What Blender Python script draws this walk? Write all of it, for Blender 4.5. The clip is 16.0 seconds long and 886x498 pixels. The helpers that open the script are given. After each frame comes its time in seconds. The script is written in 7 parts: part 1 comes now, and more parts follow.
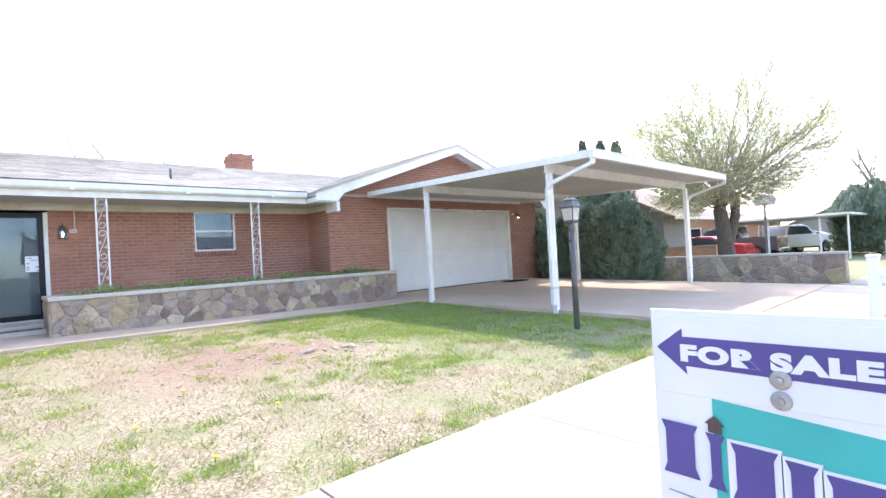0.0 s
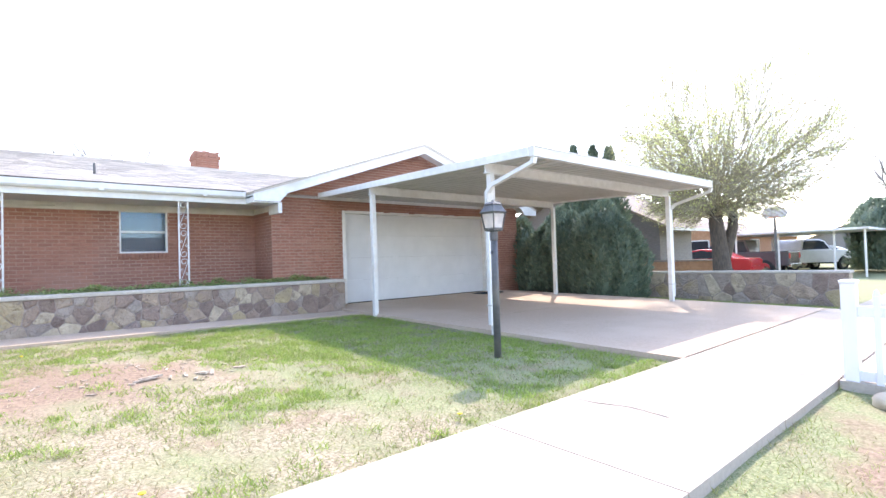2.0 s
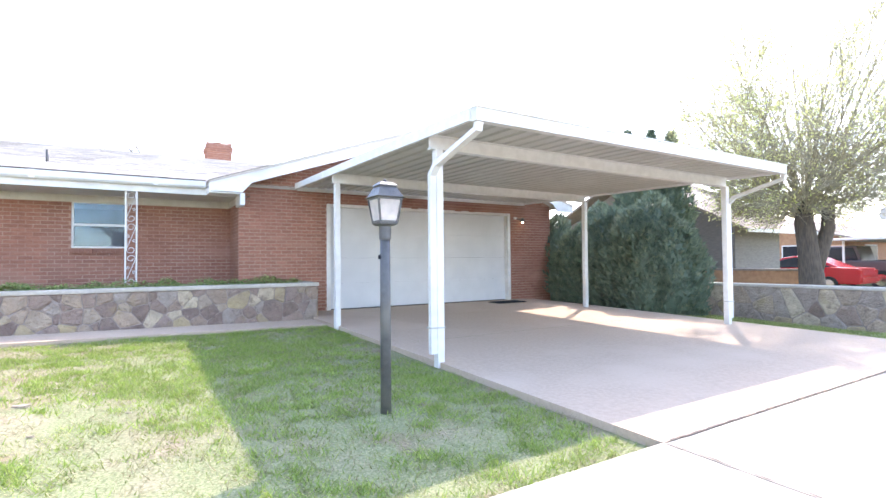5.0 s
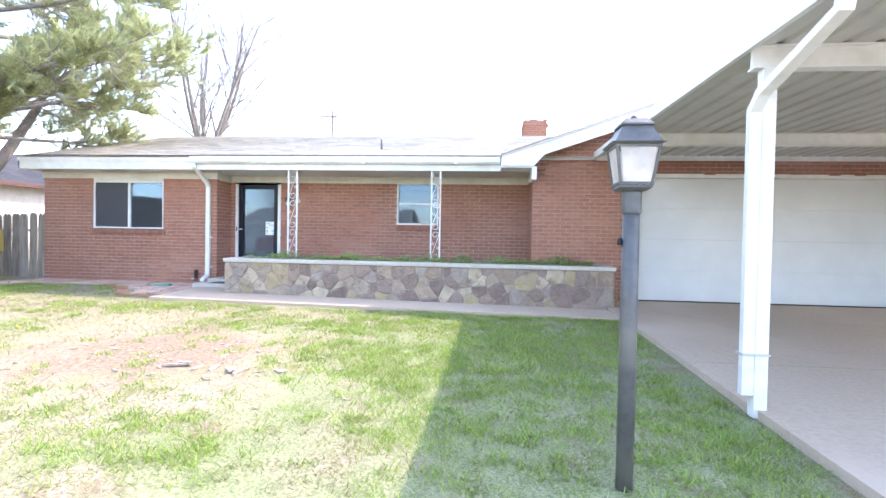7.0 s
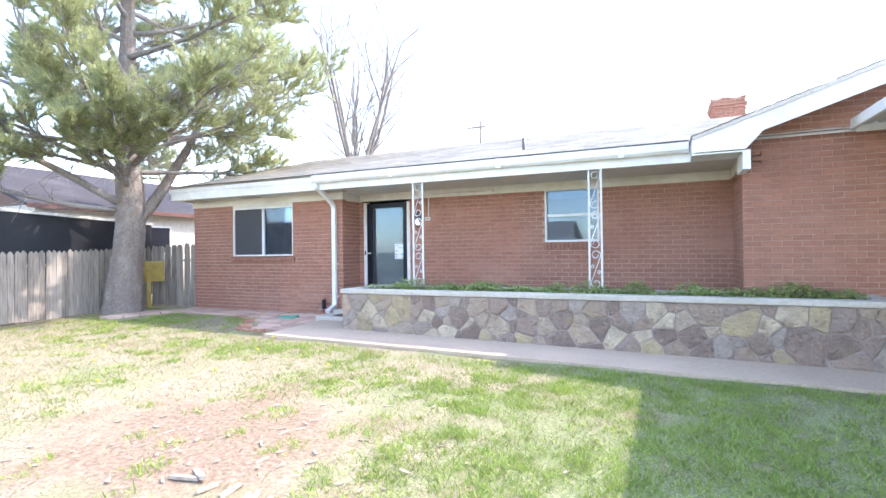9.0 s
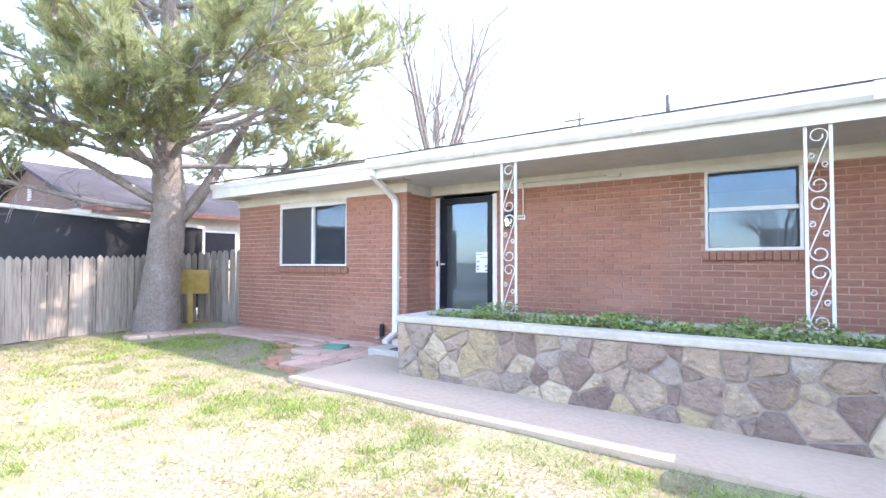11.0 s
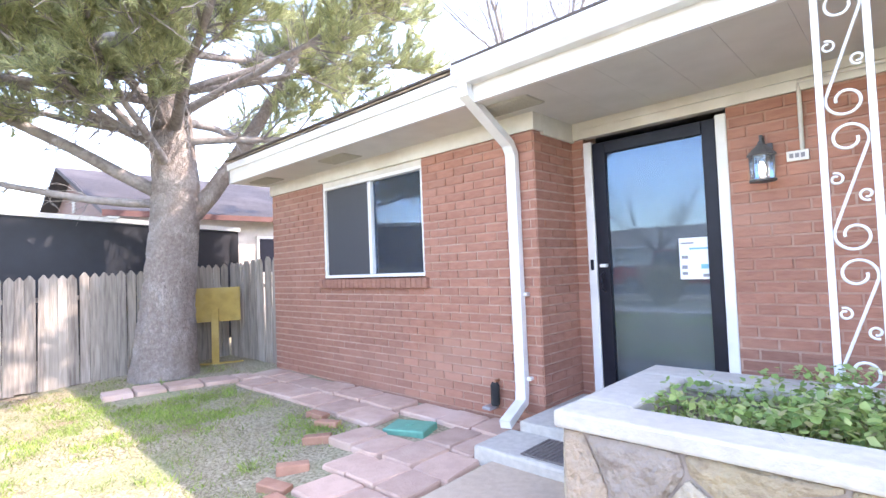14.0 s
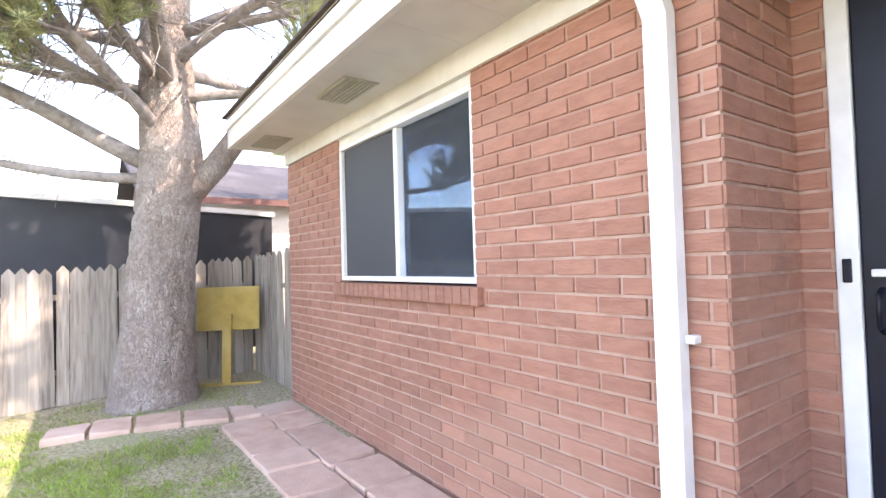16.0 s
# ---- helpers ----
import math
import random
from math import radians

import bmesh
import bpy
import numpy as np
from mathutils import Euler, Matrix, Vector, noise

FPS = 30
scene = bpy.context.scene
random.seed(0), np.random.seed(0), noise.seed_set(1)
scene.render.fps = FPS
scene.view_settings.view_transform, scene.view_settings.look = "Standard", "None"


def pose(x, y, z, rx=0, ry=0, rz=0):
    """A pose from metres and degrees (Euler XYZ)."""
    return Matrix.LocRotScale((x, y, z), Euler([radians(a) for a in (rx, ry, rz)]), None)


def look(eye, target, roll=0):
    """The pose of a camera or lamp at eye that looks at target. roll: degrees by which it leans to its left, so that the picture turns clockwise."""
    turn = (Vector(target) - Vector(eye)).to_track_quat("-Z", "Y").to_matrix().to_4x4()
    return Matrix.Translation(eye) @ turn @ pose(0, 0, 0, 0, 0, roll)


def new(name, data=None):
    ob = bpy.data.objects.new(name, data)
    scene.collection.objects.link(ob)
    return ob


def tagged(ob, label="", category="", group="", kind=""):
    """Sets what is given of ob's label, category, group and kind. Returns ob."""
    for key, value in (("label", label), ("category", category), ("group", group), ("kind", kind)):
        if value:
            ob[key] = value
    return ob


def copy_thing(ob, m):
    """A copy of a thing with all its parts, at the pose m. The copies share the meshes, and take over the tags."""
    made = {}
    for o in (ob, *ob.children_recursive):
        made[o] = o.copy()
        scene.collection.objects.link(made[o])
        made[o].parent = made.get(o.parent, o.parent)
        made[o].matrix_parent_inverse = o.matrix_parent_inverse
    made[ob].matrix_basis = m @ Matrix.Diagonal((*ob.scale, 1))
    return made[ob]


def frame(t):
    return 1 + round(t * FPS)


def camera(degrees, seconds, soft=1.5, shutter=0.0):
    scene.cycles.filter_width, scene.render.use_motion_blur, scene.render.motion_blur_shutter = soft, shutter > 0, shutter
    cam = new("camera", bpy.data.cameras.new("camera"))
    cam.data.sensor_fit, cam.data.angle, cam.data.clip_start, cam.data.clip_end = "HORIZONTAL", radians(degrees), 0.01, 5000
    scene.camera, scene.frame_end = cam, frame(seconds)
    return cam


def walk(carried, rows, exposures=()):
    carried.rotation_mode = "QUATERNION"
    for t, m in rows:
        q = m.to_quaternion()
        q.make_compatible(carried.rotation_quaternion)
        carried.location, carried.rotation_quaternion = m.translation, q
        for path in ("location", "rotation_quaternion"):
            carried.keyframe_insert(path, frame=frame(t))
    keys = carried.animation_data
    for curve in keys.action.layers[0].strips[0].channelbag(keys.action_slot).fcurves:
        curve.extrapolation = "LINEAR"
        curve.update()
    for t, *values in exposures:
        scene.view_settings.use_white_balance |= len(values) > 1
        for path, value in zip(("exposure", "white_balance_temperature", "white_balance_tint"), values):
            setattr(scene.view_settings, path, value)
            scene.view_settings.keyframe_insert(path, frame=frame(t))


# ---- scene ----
cam = camera(83.1, 16.0)
PATH = [
    (0, (-0.364, -0.179, 1.216), (0.997, 1.286, 1.235), -3.2),
    (0.5, (-0.008, -0.305, 1.211), (1.437, 1.077, 1.193), -3.1),
    (1, (0.392, -0.443, 1.235), (1.867, 0.909, 1.24), -3.2),
    (1.5, (0.867, -0.384, 1.232), (2.286, 1.026, 1.237), -2.0),
    (2, (1.401, -0.34, 1.221), (2.712, 1.169, 1.267), -1.8),
    (2.5, (1.972, -0.32, 1.233), (3.264, 1.206, 1.287), -1.8),
    (3, (2.536, -0.271, 1.24), (3.826, 1.256, 1.296), -1.4),
    (3.2, (2.725, -0.22, 1.235), (4.032, 1.293, 1.298), -1.4),
    (5.3, (4.328, 0.237, 1.266), (5.218, 2.027, 1.308), -0.0),
    (5.5, (4.55, 0.38, 1.303), (5.154, 2.286, 1.348), 1.0),
    (6, (4.759, 0.567, 1.314), (4.962, 2.556, 1.362), -0.2),
    (6.5, (4.982, 0.722, 1.372), (5.003, 2.722, 1.381), 0.5),
    (7, (5.046, 1.155, 1.295), (4.845, 3.144, 1.253), 1.1),
    (7.5, (5.1, 1.515, 1.394), (4.764, 3.487, 1.423), -0.3),
    (8, (5.102, 2.018, 1.449), (4.62, 3.959, 1.459), -0.2),
    (8.5, (4.968, 2.622, 1.468), (4.248, 4.488, 1.478), 0.2),
    (9, (4.863, 3.173, 1.433), (4.046, 4.999, 1.442), -0.7),
    (9.5, (4.688, 3.778, 1.431), (3.736, 5.536, 1.475), -0.6),
    (12, (2.863, 6.13, 1.458), (1.707, 7.76, 1.517), -0.8),
    (12.5, (2.451, 6.484, 1.506), (1.257, 8.088, 1.577), -1.9),
    (13, (2.093, 6.927, 1.545), (0.855, 8.496, 1.595), -2.2),
    (13.5, (1.713, 7.332, 1.494), (0.4, 8.839, 1.561), -2.1),
    (14, (1.424, 7.718, 1.448), (0.047, 9.167, 1.521), -2.3),
    (14.5, (1.152, 8.154, 1.448), (-0.336, 9.489, 1.513), -2.0),
    (15, (0.844, 8.551, 1.469), (-0.666, 9.858, 1.568), -2.2),
    (15.5, (0.53, 8.931, 1.513), (-1.017, 10.196, 1.596), -2.1),
    (16, (0.173, 9.218, 1.488), (-1.448, 10.388, 1.541), -1.7),
]
SKY_STRENGTH, SUN_STRENGTH = 0.15, 1.15
walk(cam, [(t, look(eye, target, roll)) for t, eye, target, roll in PATH], [(0, 2.45, 6950, 20), (5, 2.74, 6900, 20), (7.5, 2.86, 6800, 18), (9, 2.82, 6750, 17), (12, 3.12, 6700, 22), (14.5, 3.29, 7050, 23), (16, 3.42, 7600, 22)])

# ---- light ----
SUN_DIR = Vector((0.79, 0.53, 1.0)).normalized()
world = bpy.data.worlds.new("sky")
scene.world = world
world.use_nodes = True
wn = world.node_tree.nodes
sky = wn.new("ShaderNodeTexSky")
sky.sky_type = "NISHITA"
sky.sun_disc = False
sky.sun_elevation = math.asin(SUN_DIR.z)
sky.sun_rotation = math.atan2(SUN_DIR.x, SUN_DIR.y)
sky.dust_density = 0.8
wn["Background"].inputs["Strength"].default_value = SKY_STRENGTH
world.node_tree.links.new(sky.outputs["Color"], wn["Background"].inputs["Color"])
sun = new("sun", bpy.data.lights.new("sun", "SUN"))
sun.data.energy = SUN_STRENGTH
sun.data.angle = radians(0.5)
sun.data.color = (1.0, 0.95, 0.88)
sun.matrix_world = look((0, 0, 30), Vector((0, 0, 30)) - SUN_DIR)


# ---- materials ----
def mat(name, c1, c2=None, scale=6.0, rough=0.8, c3=None, scale3=0.6, bump=0.0, bscale=60.0, metal=0.0, island=0.0, obrand=0.0, stretch=(1, 1, 1), spec=0.5):
    """Two-scale mottled surface: c1/c2 by fine noise, c3 in broad stains; island / obrand vary value piece by piece."""
    m = bpy.data.materials.new(name)
    m.use_nodes = True
    nt = m.node_tree
    n, li = nt.nodes, nt.links
    b = n["Principled BSDF"]
    b.inputs["Roughness"].default_value = rough
    b.inputs["Metallic"].default_value = metal
    b.inputs["Specular IOR Level"].default_value = spec
    geo = n.new("ShaderNodeNewGeometry")
    mp = n.new("ShaderNodeMapping")
    mp.inputs["Scale"].default_value = stretch
    li.new(geo.outputs["Position"], mp.inputs["Vector"])

    def tex(sc, det=4.0):
        t = n.new("ShaderNodeTexNoise")
        t.inputs["Scale"].default_value = sc
        t.inputs["Detail"].default_value = det
        li.new(mp.outputs["Vector"], t.inputs["Vector"])
        return t.outputs["Fac"]

    def mix(fac, a, c, lo=0.35, hi=0.65):
        r = n.new("ShaderNodeMapRange")
        r.inputs["From Min"].default_value, r.inputs["From Max"].default_value = lo, hi
        li.new(fac, r.inputs["Value"])
        x = n.new("ShaderNodeMix")
        x.data_type = "RGBA"
        li.new(r.outputs["Result"], x.inputs["Factor"])
        for sock, v in ((x.inputs["A"], a), (x.inputs["B"], c)):
            if isinstance(v, tuple):
                sock.default_value = (*v, 1)
            else:
                li.new(v, sock)
        return x.outputs["Result"]

    col = mix(tex(scale), c1, c2 or tuple(v * 0.85 for v in c1))
    if c3:
        col = mix(tex(scale3, 6.0), col, c3, 0.5, 0.72)
    amount = island or obrand
    if amount:
        src = geo.outputs["Random Per Island"] if island else n.new("ShaderNodeObjectInfo").outputs["Random"]
        r = n.new("ShaderNodeMapRange")
        r.inputs["To Min"].default_value, r.inputs["To Max"].default_value = 1 - amount, 1 + amount
        li.new(src, r.inputs["Value"])
        h = n.new("ShaderNodeHueSaturation")
        li.new(r.outputs["Result"], h.inputs["Value"])
        li.new(col, h.inputs["Color"])
        col = h.outputs["Color"]
    li.new(col, b.inputs["Base Color"])
    if bump:
        bp = n.new("ShaderNodeBump")
        bp.inputs["Strength"].default_value = bump
        bp.inputs["Distance"].default_value = 0.01
        li.new(tex(bscale), bp.inputs["Height"])
        li.new(bp.outputs["Normal"], b.inputs["Normal"])
    return m


def ramp_mat(name, colours, rough=0.85, bump=0.3, bscale=40.0, nscale=9.0, trans=0.0, obrand=False):
    """Each piece takes one of the colours at random, mottled by noise; trans lets light through leaves."""
    m = bpy.data.materials.new(name)
    m.use_nodes = True
    nt = m.node_tree
    n, li = nt.nodes, nt.links
    b = n["Principled BSDF"]
    b.inputs["Roughness"].default_value = rough
    geo = n.new("ShaderNodeNewGeometry")
    r = n.new("ShaderNodeValToRGB")
    r.color_ramp.interpolation = "CONSTANT" if obrand else "LINEAR"
    els = r.color_ramp.elements
    at = [i / len(colours) if obrand else i / (len(colours) - 1) for i in range(len(colours))]
    els[1].position = at[-1]
    els[1].color = (*colours[-1], 1)
    els[0].position = 0.0
    els[0].color = (*colours[0], 1)
    for p, c in zip(at[1:-1], colours[1:-1]):
        els.new(p).color = (*c, 1)
    src = n.new("ShaderNodeObjectInfo").outputs["Random"] if obrand else geo.outputs["Random Per Island"]
    li.new(src, r.inputs["Fac"])
    t = n.new("ShaderNodeTexNoise")
    t.inputs["Scale"].default_value = nscale
    t.inputs["Detail"].default_value = 6.0
    li.new(geo.outputs["Position"], t.inputs["Vector"])
    mr = n.new("ShaderNodeMapRange")
    mr.inputs["To Min"].default_value, mr.inputs["To Max"].default_value = 0.6, 1.4
    li.new(t.outputs["Fac"], mr.inputs["Value"])
    h = n.new("ShaderNodeHueSaturation")
    li.new(mr.outputs["Result"], h.inputs["Value"])
    li.new(r.outputs["Color"], h.inputs["Color"])
    li.new(h.outputs["Color"], b.inputs["Base Color"])
    if bump:
        t2 = n.new("ShaderNodeTexNoise")
        t2.inputs["Scale"].default_value = bscale
        t2.inputs["Detail"].default_value = 5.0
        li.new(geo.outputs["Position"], t2.inputs["Vector"])
        bp = n.new("ShaderNodeBump")
        bp.inputs["Strength"].default_value = bump
        bp.inputs["Distance"].default_value = 0.015
        li.new(t2.outputs["Fac"], bp.inputs["Height"])
        li.new(bp.outputs["Normal"], b.inputs["Normal"])
    if trans:
        tr = n.new("ShaderNodeBsdfTranslucent")
        li.new(h.outputs["Color"], tr.inputs["Color"])
        ms = n.new("ShaderNodeMixShader")
        ms.inputs["Fac"].default_value = trans
        li.new(b.outputs["BSDF"], ms.inputs[1])
        li.new(tr.outputs["BSDF"], ms.inputs[2])
        li.new(ms.outputs["Shader"], n["Material Output"].inputs["Surface"])
    return m


def glass_mat(name, tint=(0.85, 0.9, 0.92), gloss=0.5, rough=0.0, dust=0.0, tone=(0.36, 0.51, 0.70)):
    """A window pane: part mirror, part clear."""
    m = bpy.data.materials.new(name)
    m.use_nodes = True
    n, li = m.node_tree.nodes, m.node_tree.links
    g = n.new("ShaderNodeBsdfGlossy")
    g.inputs["Roughness"].default_value = rough
    g.inputs["Color"].default_value = (*tone, 1)
    t = n.new("ShaderNodeBsdfTransparent")
    t.inputs["Color"].default_value = (*tint, 1)
    lw = n.new("ShaderNodeFresnel")
    lw.inputs["IOR"].default_value = 1.5
    mr = n.new("ShaderNodeMapRange")
    mr.inputs["To Min"].default_value, mr.inputs["To Max"].default_value = gloss, 1.0
    li.new(lw.outputs["Fac"], mr.inputs["Value"])
    x = n.new("ShaderNodeMixShader")
    li.new(mr.outputs["Result"], x.inputs["Fac"])
    li.new(t.outputs["BSDF"], x.inputs[1])
    li.new(g.outputs["BSDF"], x.inputs[2])
    if dust:
        d = n.new("ShaderNodeBsdfDiffuse")
        d.inputs["Color"].default_value = (0.55, 0.53, 0.5, 1)
        t2 = n.new("ShaderNodeTexNoise")
        t2.inputs["Scale"].default_value = 3.0
        t2.inputs["Detail"].default_value = 6.0
        g2 = n.new("ShaderNodeNewGeometry")
        li.new(g2.outputs["Position"], t2.inputs["Vector"])
        r2 = n.new("ShaderNodeMapRange")
        r2.inputs["To Min"].default_value, r2.inputs["To Max"].default_value = dust * 0.5, dust * 1.5
        li.new(t2.outputs["Fac"], r2.inputs["Value"])
        y = n.new("ShaderNodeMixShader")
        li.new(r2.outputs["Result"], y.inputs["Fac"])
        li.new(x.outputs["Shader"], y.inputs[1])
        li.new(d.outputs["BSDF"], y.inputs[2])
        x = y
    li.new(x.outputs["Shader"], n["Material Output"].inputs["Surface"])
    return m


def glow_mat(name, col, strength):
    m = bpy.data.materials.new(name)
    m.use_nodes = True
    b = m.node_tree.nodes["Principled BSDF"]
    b.inputs["Base Color"].default_value = (*col, 1)
    b.inputs["Emission Color"].default_value = (*col, 1)
    b.inputs["Emission Strength"].default_value = strength
    return m


def stone_mat():
    """Field stone: a brown or grey ground colour for each stone, cloudy blotches, ochre lichen and dark pits."""
    m = ramp_mat("field_stone", [(0.319, 0.236, 0.180), (0.484, 0.396, 0.286), (0.309, 0.227, 0.185), (0.371, 0.289, 0.220), (0.515, 0.429, 0.312), (0.258, 0.188, 0.154), (0.391, 0.309, 0.233), (0.397, 0.314, 0.198), (0.350, 0.294, 0.251), (0.216, 0.154, 0.128), (0.433, 0.328, 0.242), (0.319, 0.261, 0.220), (0.433, 0.343, 0.207), (0.288, 0.217, 0.185)], 0.92, 0.8, 26, 7, obrand=True)
    n, li = m.node_tree.nodes, m.node_tree.links
    b = n["Principled BSDF"]
    col = b.inputs["Base Color"].links[0].from_socket
    geo = n.new("ShaderNodeNewGeometry")
    for sc, c, lo, hi, most in ((3.4, (0.30, 0.235, 0.18), 0.46, 0.64, 0.4), (9.0, (0.17, 0.125, 0.10), 0.54, 0.70, 0.75), (2.3, (0.33, 0.265, 0.11), 0.60, 0.72, 0.4), (15.0, (0.42, 0.36, 0.29), 0.58, 0.72, 0.6)):
        t = n.new("ShaderNodeTexNoise")
        t.inputs["Scale"].default_value = sc
        t.inputs["Detail"].default_value = 8.0
        t.inputs["Roughness"].default_value = 0.65
        li.new(geo.outputs["Position"], t.inputs["Vector"])
        r = n.new("ShaderNodeMapRange")
        r.inputs["From Min"].default_value, r.inputs["From Max"].default_value = lo, hi
        r.inputs["To Max"].default_value = most
        li.new(t.outputs["Fac"], r.inputs["Value"])
        x = n.new("ShaderNodeMix")
        x.data_type = "RGBA"
        li.new(r.outputs["Result"], x.inputs["Factor"])
        li.new(col, x.inputs["A"])
        x.inputs["B"].default_value = (*c, 1)
        col = x.outputs["Result"]
    li.new(col, b.inputs["Base Color"])
    b.inputs["Normal"].links[0].from_node.inputs["Distance"].default_value = 0.05
    return m


WHITE = mat("white_paint", (0.78, 0.77, 0.74), (0.70, 0.69, 0.66), 9, 0.5, (0.62, 0.60, 0.55), 1.3, 0.1, 80)
CREAM = mat("cream_paint", (0.70, 0.67, 0.60), (0.63, 0.60, 0.53), 8, 0.6, (0.58, 0.54, 0.46), 1.0, 0.1, 60)
SOFFIT = mat("soffit_vinyl", (0.62, 0.60, 0.55), (0.57, 0.55, 0.50), 5, 0.5)
VENT = mat("vent_mesh", (0.46, 0.44, 0.38), (0.40, 0.38, 0.32), 90, 0.6)
ALU = mat("carport_metal", (0.52, 0.51, 0.465), (0.47, 0.46, 0.42), 4, 0.5, (0.43, 0.42, 0.37), 0.8)
BRICK = mat("red_brick", (0.385, 0.18, 0.122), (0.32, 0.142, 0.095), 22, 0.9, (0.42, 0.22, 0.155), 1.6, 0.6, 70, obrand=0.10, stretch=(0.5, 0.5, 1.6))
BRICK_J = mat("red_brick_wall", (0.335, 0.162, 0.112), (0.28, 0.128, 0.088), 22, 0.9, (0.365, 0.19, 0.138), 1.2, 0.6, 70, island=0.09, stretch=(0.5, 0.5, 1.6))
MORTAR = mat("mortar", (0.49, 0.335, 0.26), (0.41, 0.245, 0.18), 14, 0.95, (0.37, 0.19, 0.135), 1.1, 0.5, 120)
SHINGLE = mat("grey_shingle", (0.60, 0.535, 0.465), (0.47, 0.415, 0.36), 60, 0.95, (0.65, 0.58, 0.505), 0.9, 0.5, 140, island=0.18, spec=0.15)
ROOF_DARK = mat("dark_shingle", (0.065, 0.055, 0.057), (0.045, 0.038, 0.04), 12, 0.95, (0.10, 0.085, 0.085), 0.8, 0.6, 40)
CONCRETE = mat("concrete", (0.49, 0.43, 0.365), (0.43, 0.375, 0.315), 30, 0.9, (0.41, 0.35, 0.28), 0.9, 0.35, 120)
PINKCON = mat("pinkish_concrete", (0.53, 0.41, 0.305), (0.47, 0.36, 0.265), 26, 0.9, (0.57, 0.45, 0.34), 0.7, 0.35, 120)
COPING = mat("coping_concrete", (0.55, 0.505, 0.44), (0.47, 0.43, 0.37), 24, 0.9, (0.42, 0.38, 0.32), 1.4, 0.4, 90)
STONE = stone_mat()
STONE_MORTAR = mat("stone_mortar", (0.36, 0.30, 0.265), (0.25, 0.20, 0.175), 11, 0.95, bump=0.5, bscale=70)
FLAG = mat("red_flagstone", (0.56, 0.385, 0.30), (0.48, 0.32, 0.245), 9, 0.9, (0.62, 0.47, 0.39), 1.6, 0.5, 60, obrand=0.14)
EARTHBRICK = mat("orange_brick", (0.44, 0.235, 0.155), (0.36, 0.185, 0.12), 14, 0.95, bump=0.4, obrand=0.15)
FENCE = mat("weathered_wood", (0.36, 0.31, 0.26), (0.215, 0.18, 0.15), 14, 0.9, (0.43, 0.38, 0.325), 1.2, 0.5, 50, obrand=0.2, stretch=(3, 3, 0.25))
BLACKP = mat("black_panel", (0.018, 0.020, 0.026), (0.012, 0.013, 0.017), 3, 0.55)
LAMPMETAL = mat("lamp_metal", (0.105, 0.105, 0.105), (0.08, 0.08, 0.08), 20, 0.45, (0.15, 0.145, 0.13), 3, 0.3, 60)
BLACKDOOR = mat("black_door_paint", (0.010, 0.011, 0.020), (0.007, 0.008, 0.014), 10, 0.4, spec=0.25)
SCREEN = mat("screen_mesh", (0.055, 0.055, 0.06), (0.04, 0.04, 0.045), 200, 0.6)
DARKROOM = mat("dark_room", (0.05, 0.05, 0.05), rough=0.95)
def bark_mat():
    """Pine bark: pale grey scales, with furrows darkened in the colour along cell edges."""
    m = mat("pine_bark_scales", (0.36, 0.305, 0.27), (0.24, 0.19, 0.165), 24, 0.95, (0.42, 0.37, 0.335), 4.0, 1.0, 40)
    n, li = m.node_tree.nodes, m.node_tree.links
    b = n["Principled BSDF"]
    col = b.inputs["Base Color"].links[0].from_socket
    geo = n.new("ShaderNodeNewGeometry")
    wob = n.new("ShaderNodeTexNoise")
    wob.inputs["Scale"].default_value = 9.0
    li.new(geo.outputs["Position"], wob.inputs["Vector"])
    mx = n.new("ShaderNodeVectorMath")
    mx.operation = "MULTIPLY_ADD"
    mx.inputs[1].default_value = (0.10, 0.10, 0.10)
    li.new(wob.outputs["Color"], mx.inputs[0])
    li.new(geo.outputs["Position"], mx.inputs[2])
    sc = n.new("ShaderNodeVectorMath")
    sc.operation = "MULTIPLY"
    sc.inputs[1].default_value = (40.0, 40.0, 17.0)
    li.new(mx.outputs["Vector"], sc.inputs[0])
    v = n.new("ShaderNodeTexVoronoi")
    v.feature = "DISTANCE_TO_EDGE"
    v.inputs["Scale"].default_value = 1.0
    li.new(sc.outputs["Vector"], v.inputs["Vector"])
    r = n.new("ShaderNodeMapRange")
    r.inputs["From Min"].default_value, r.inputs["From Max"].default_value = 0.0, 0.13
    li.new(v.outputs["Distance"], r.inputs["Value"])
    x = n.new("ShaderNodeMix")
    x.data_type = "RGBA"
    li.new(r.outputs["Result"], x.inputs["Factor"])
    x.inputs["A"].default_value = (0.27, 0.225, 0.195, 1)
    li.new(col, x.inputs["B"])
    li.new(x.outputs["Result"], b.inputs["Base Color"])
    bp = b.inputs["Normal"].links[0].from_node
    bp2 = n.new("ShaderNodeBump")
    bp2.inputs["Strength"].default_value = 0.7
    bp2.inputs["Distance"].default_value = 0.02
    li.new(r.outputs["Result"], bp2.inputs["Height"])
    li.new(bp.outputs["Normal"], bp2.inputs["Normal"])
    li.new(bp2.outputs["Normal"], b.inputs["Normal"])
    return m


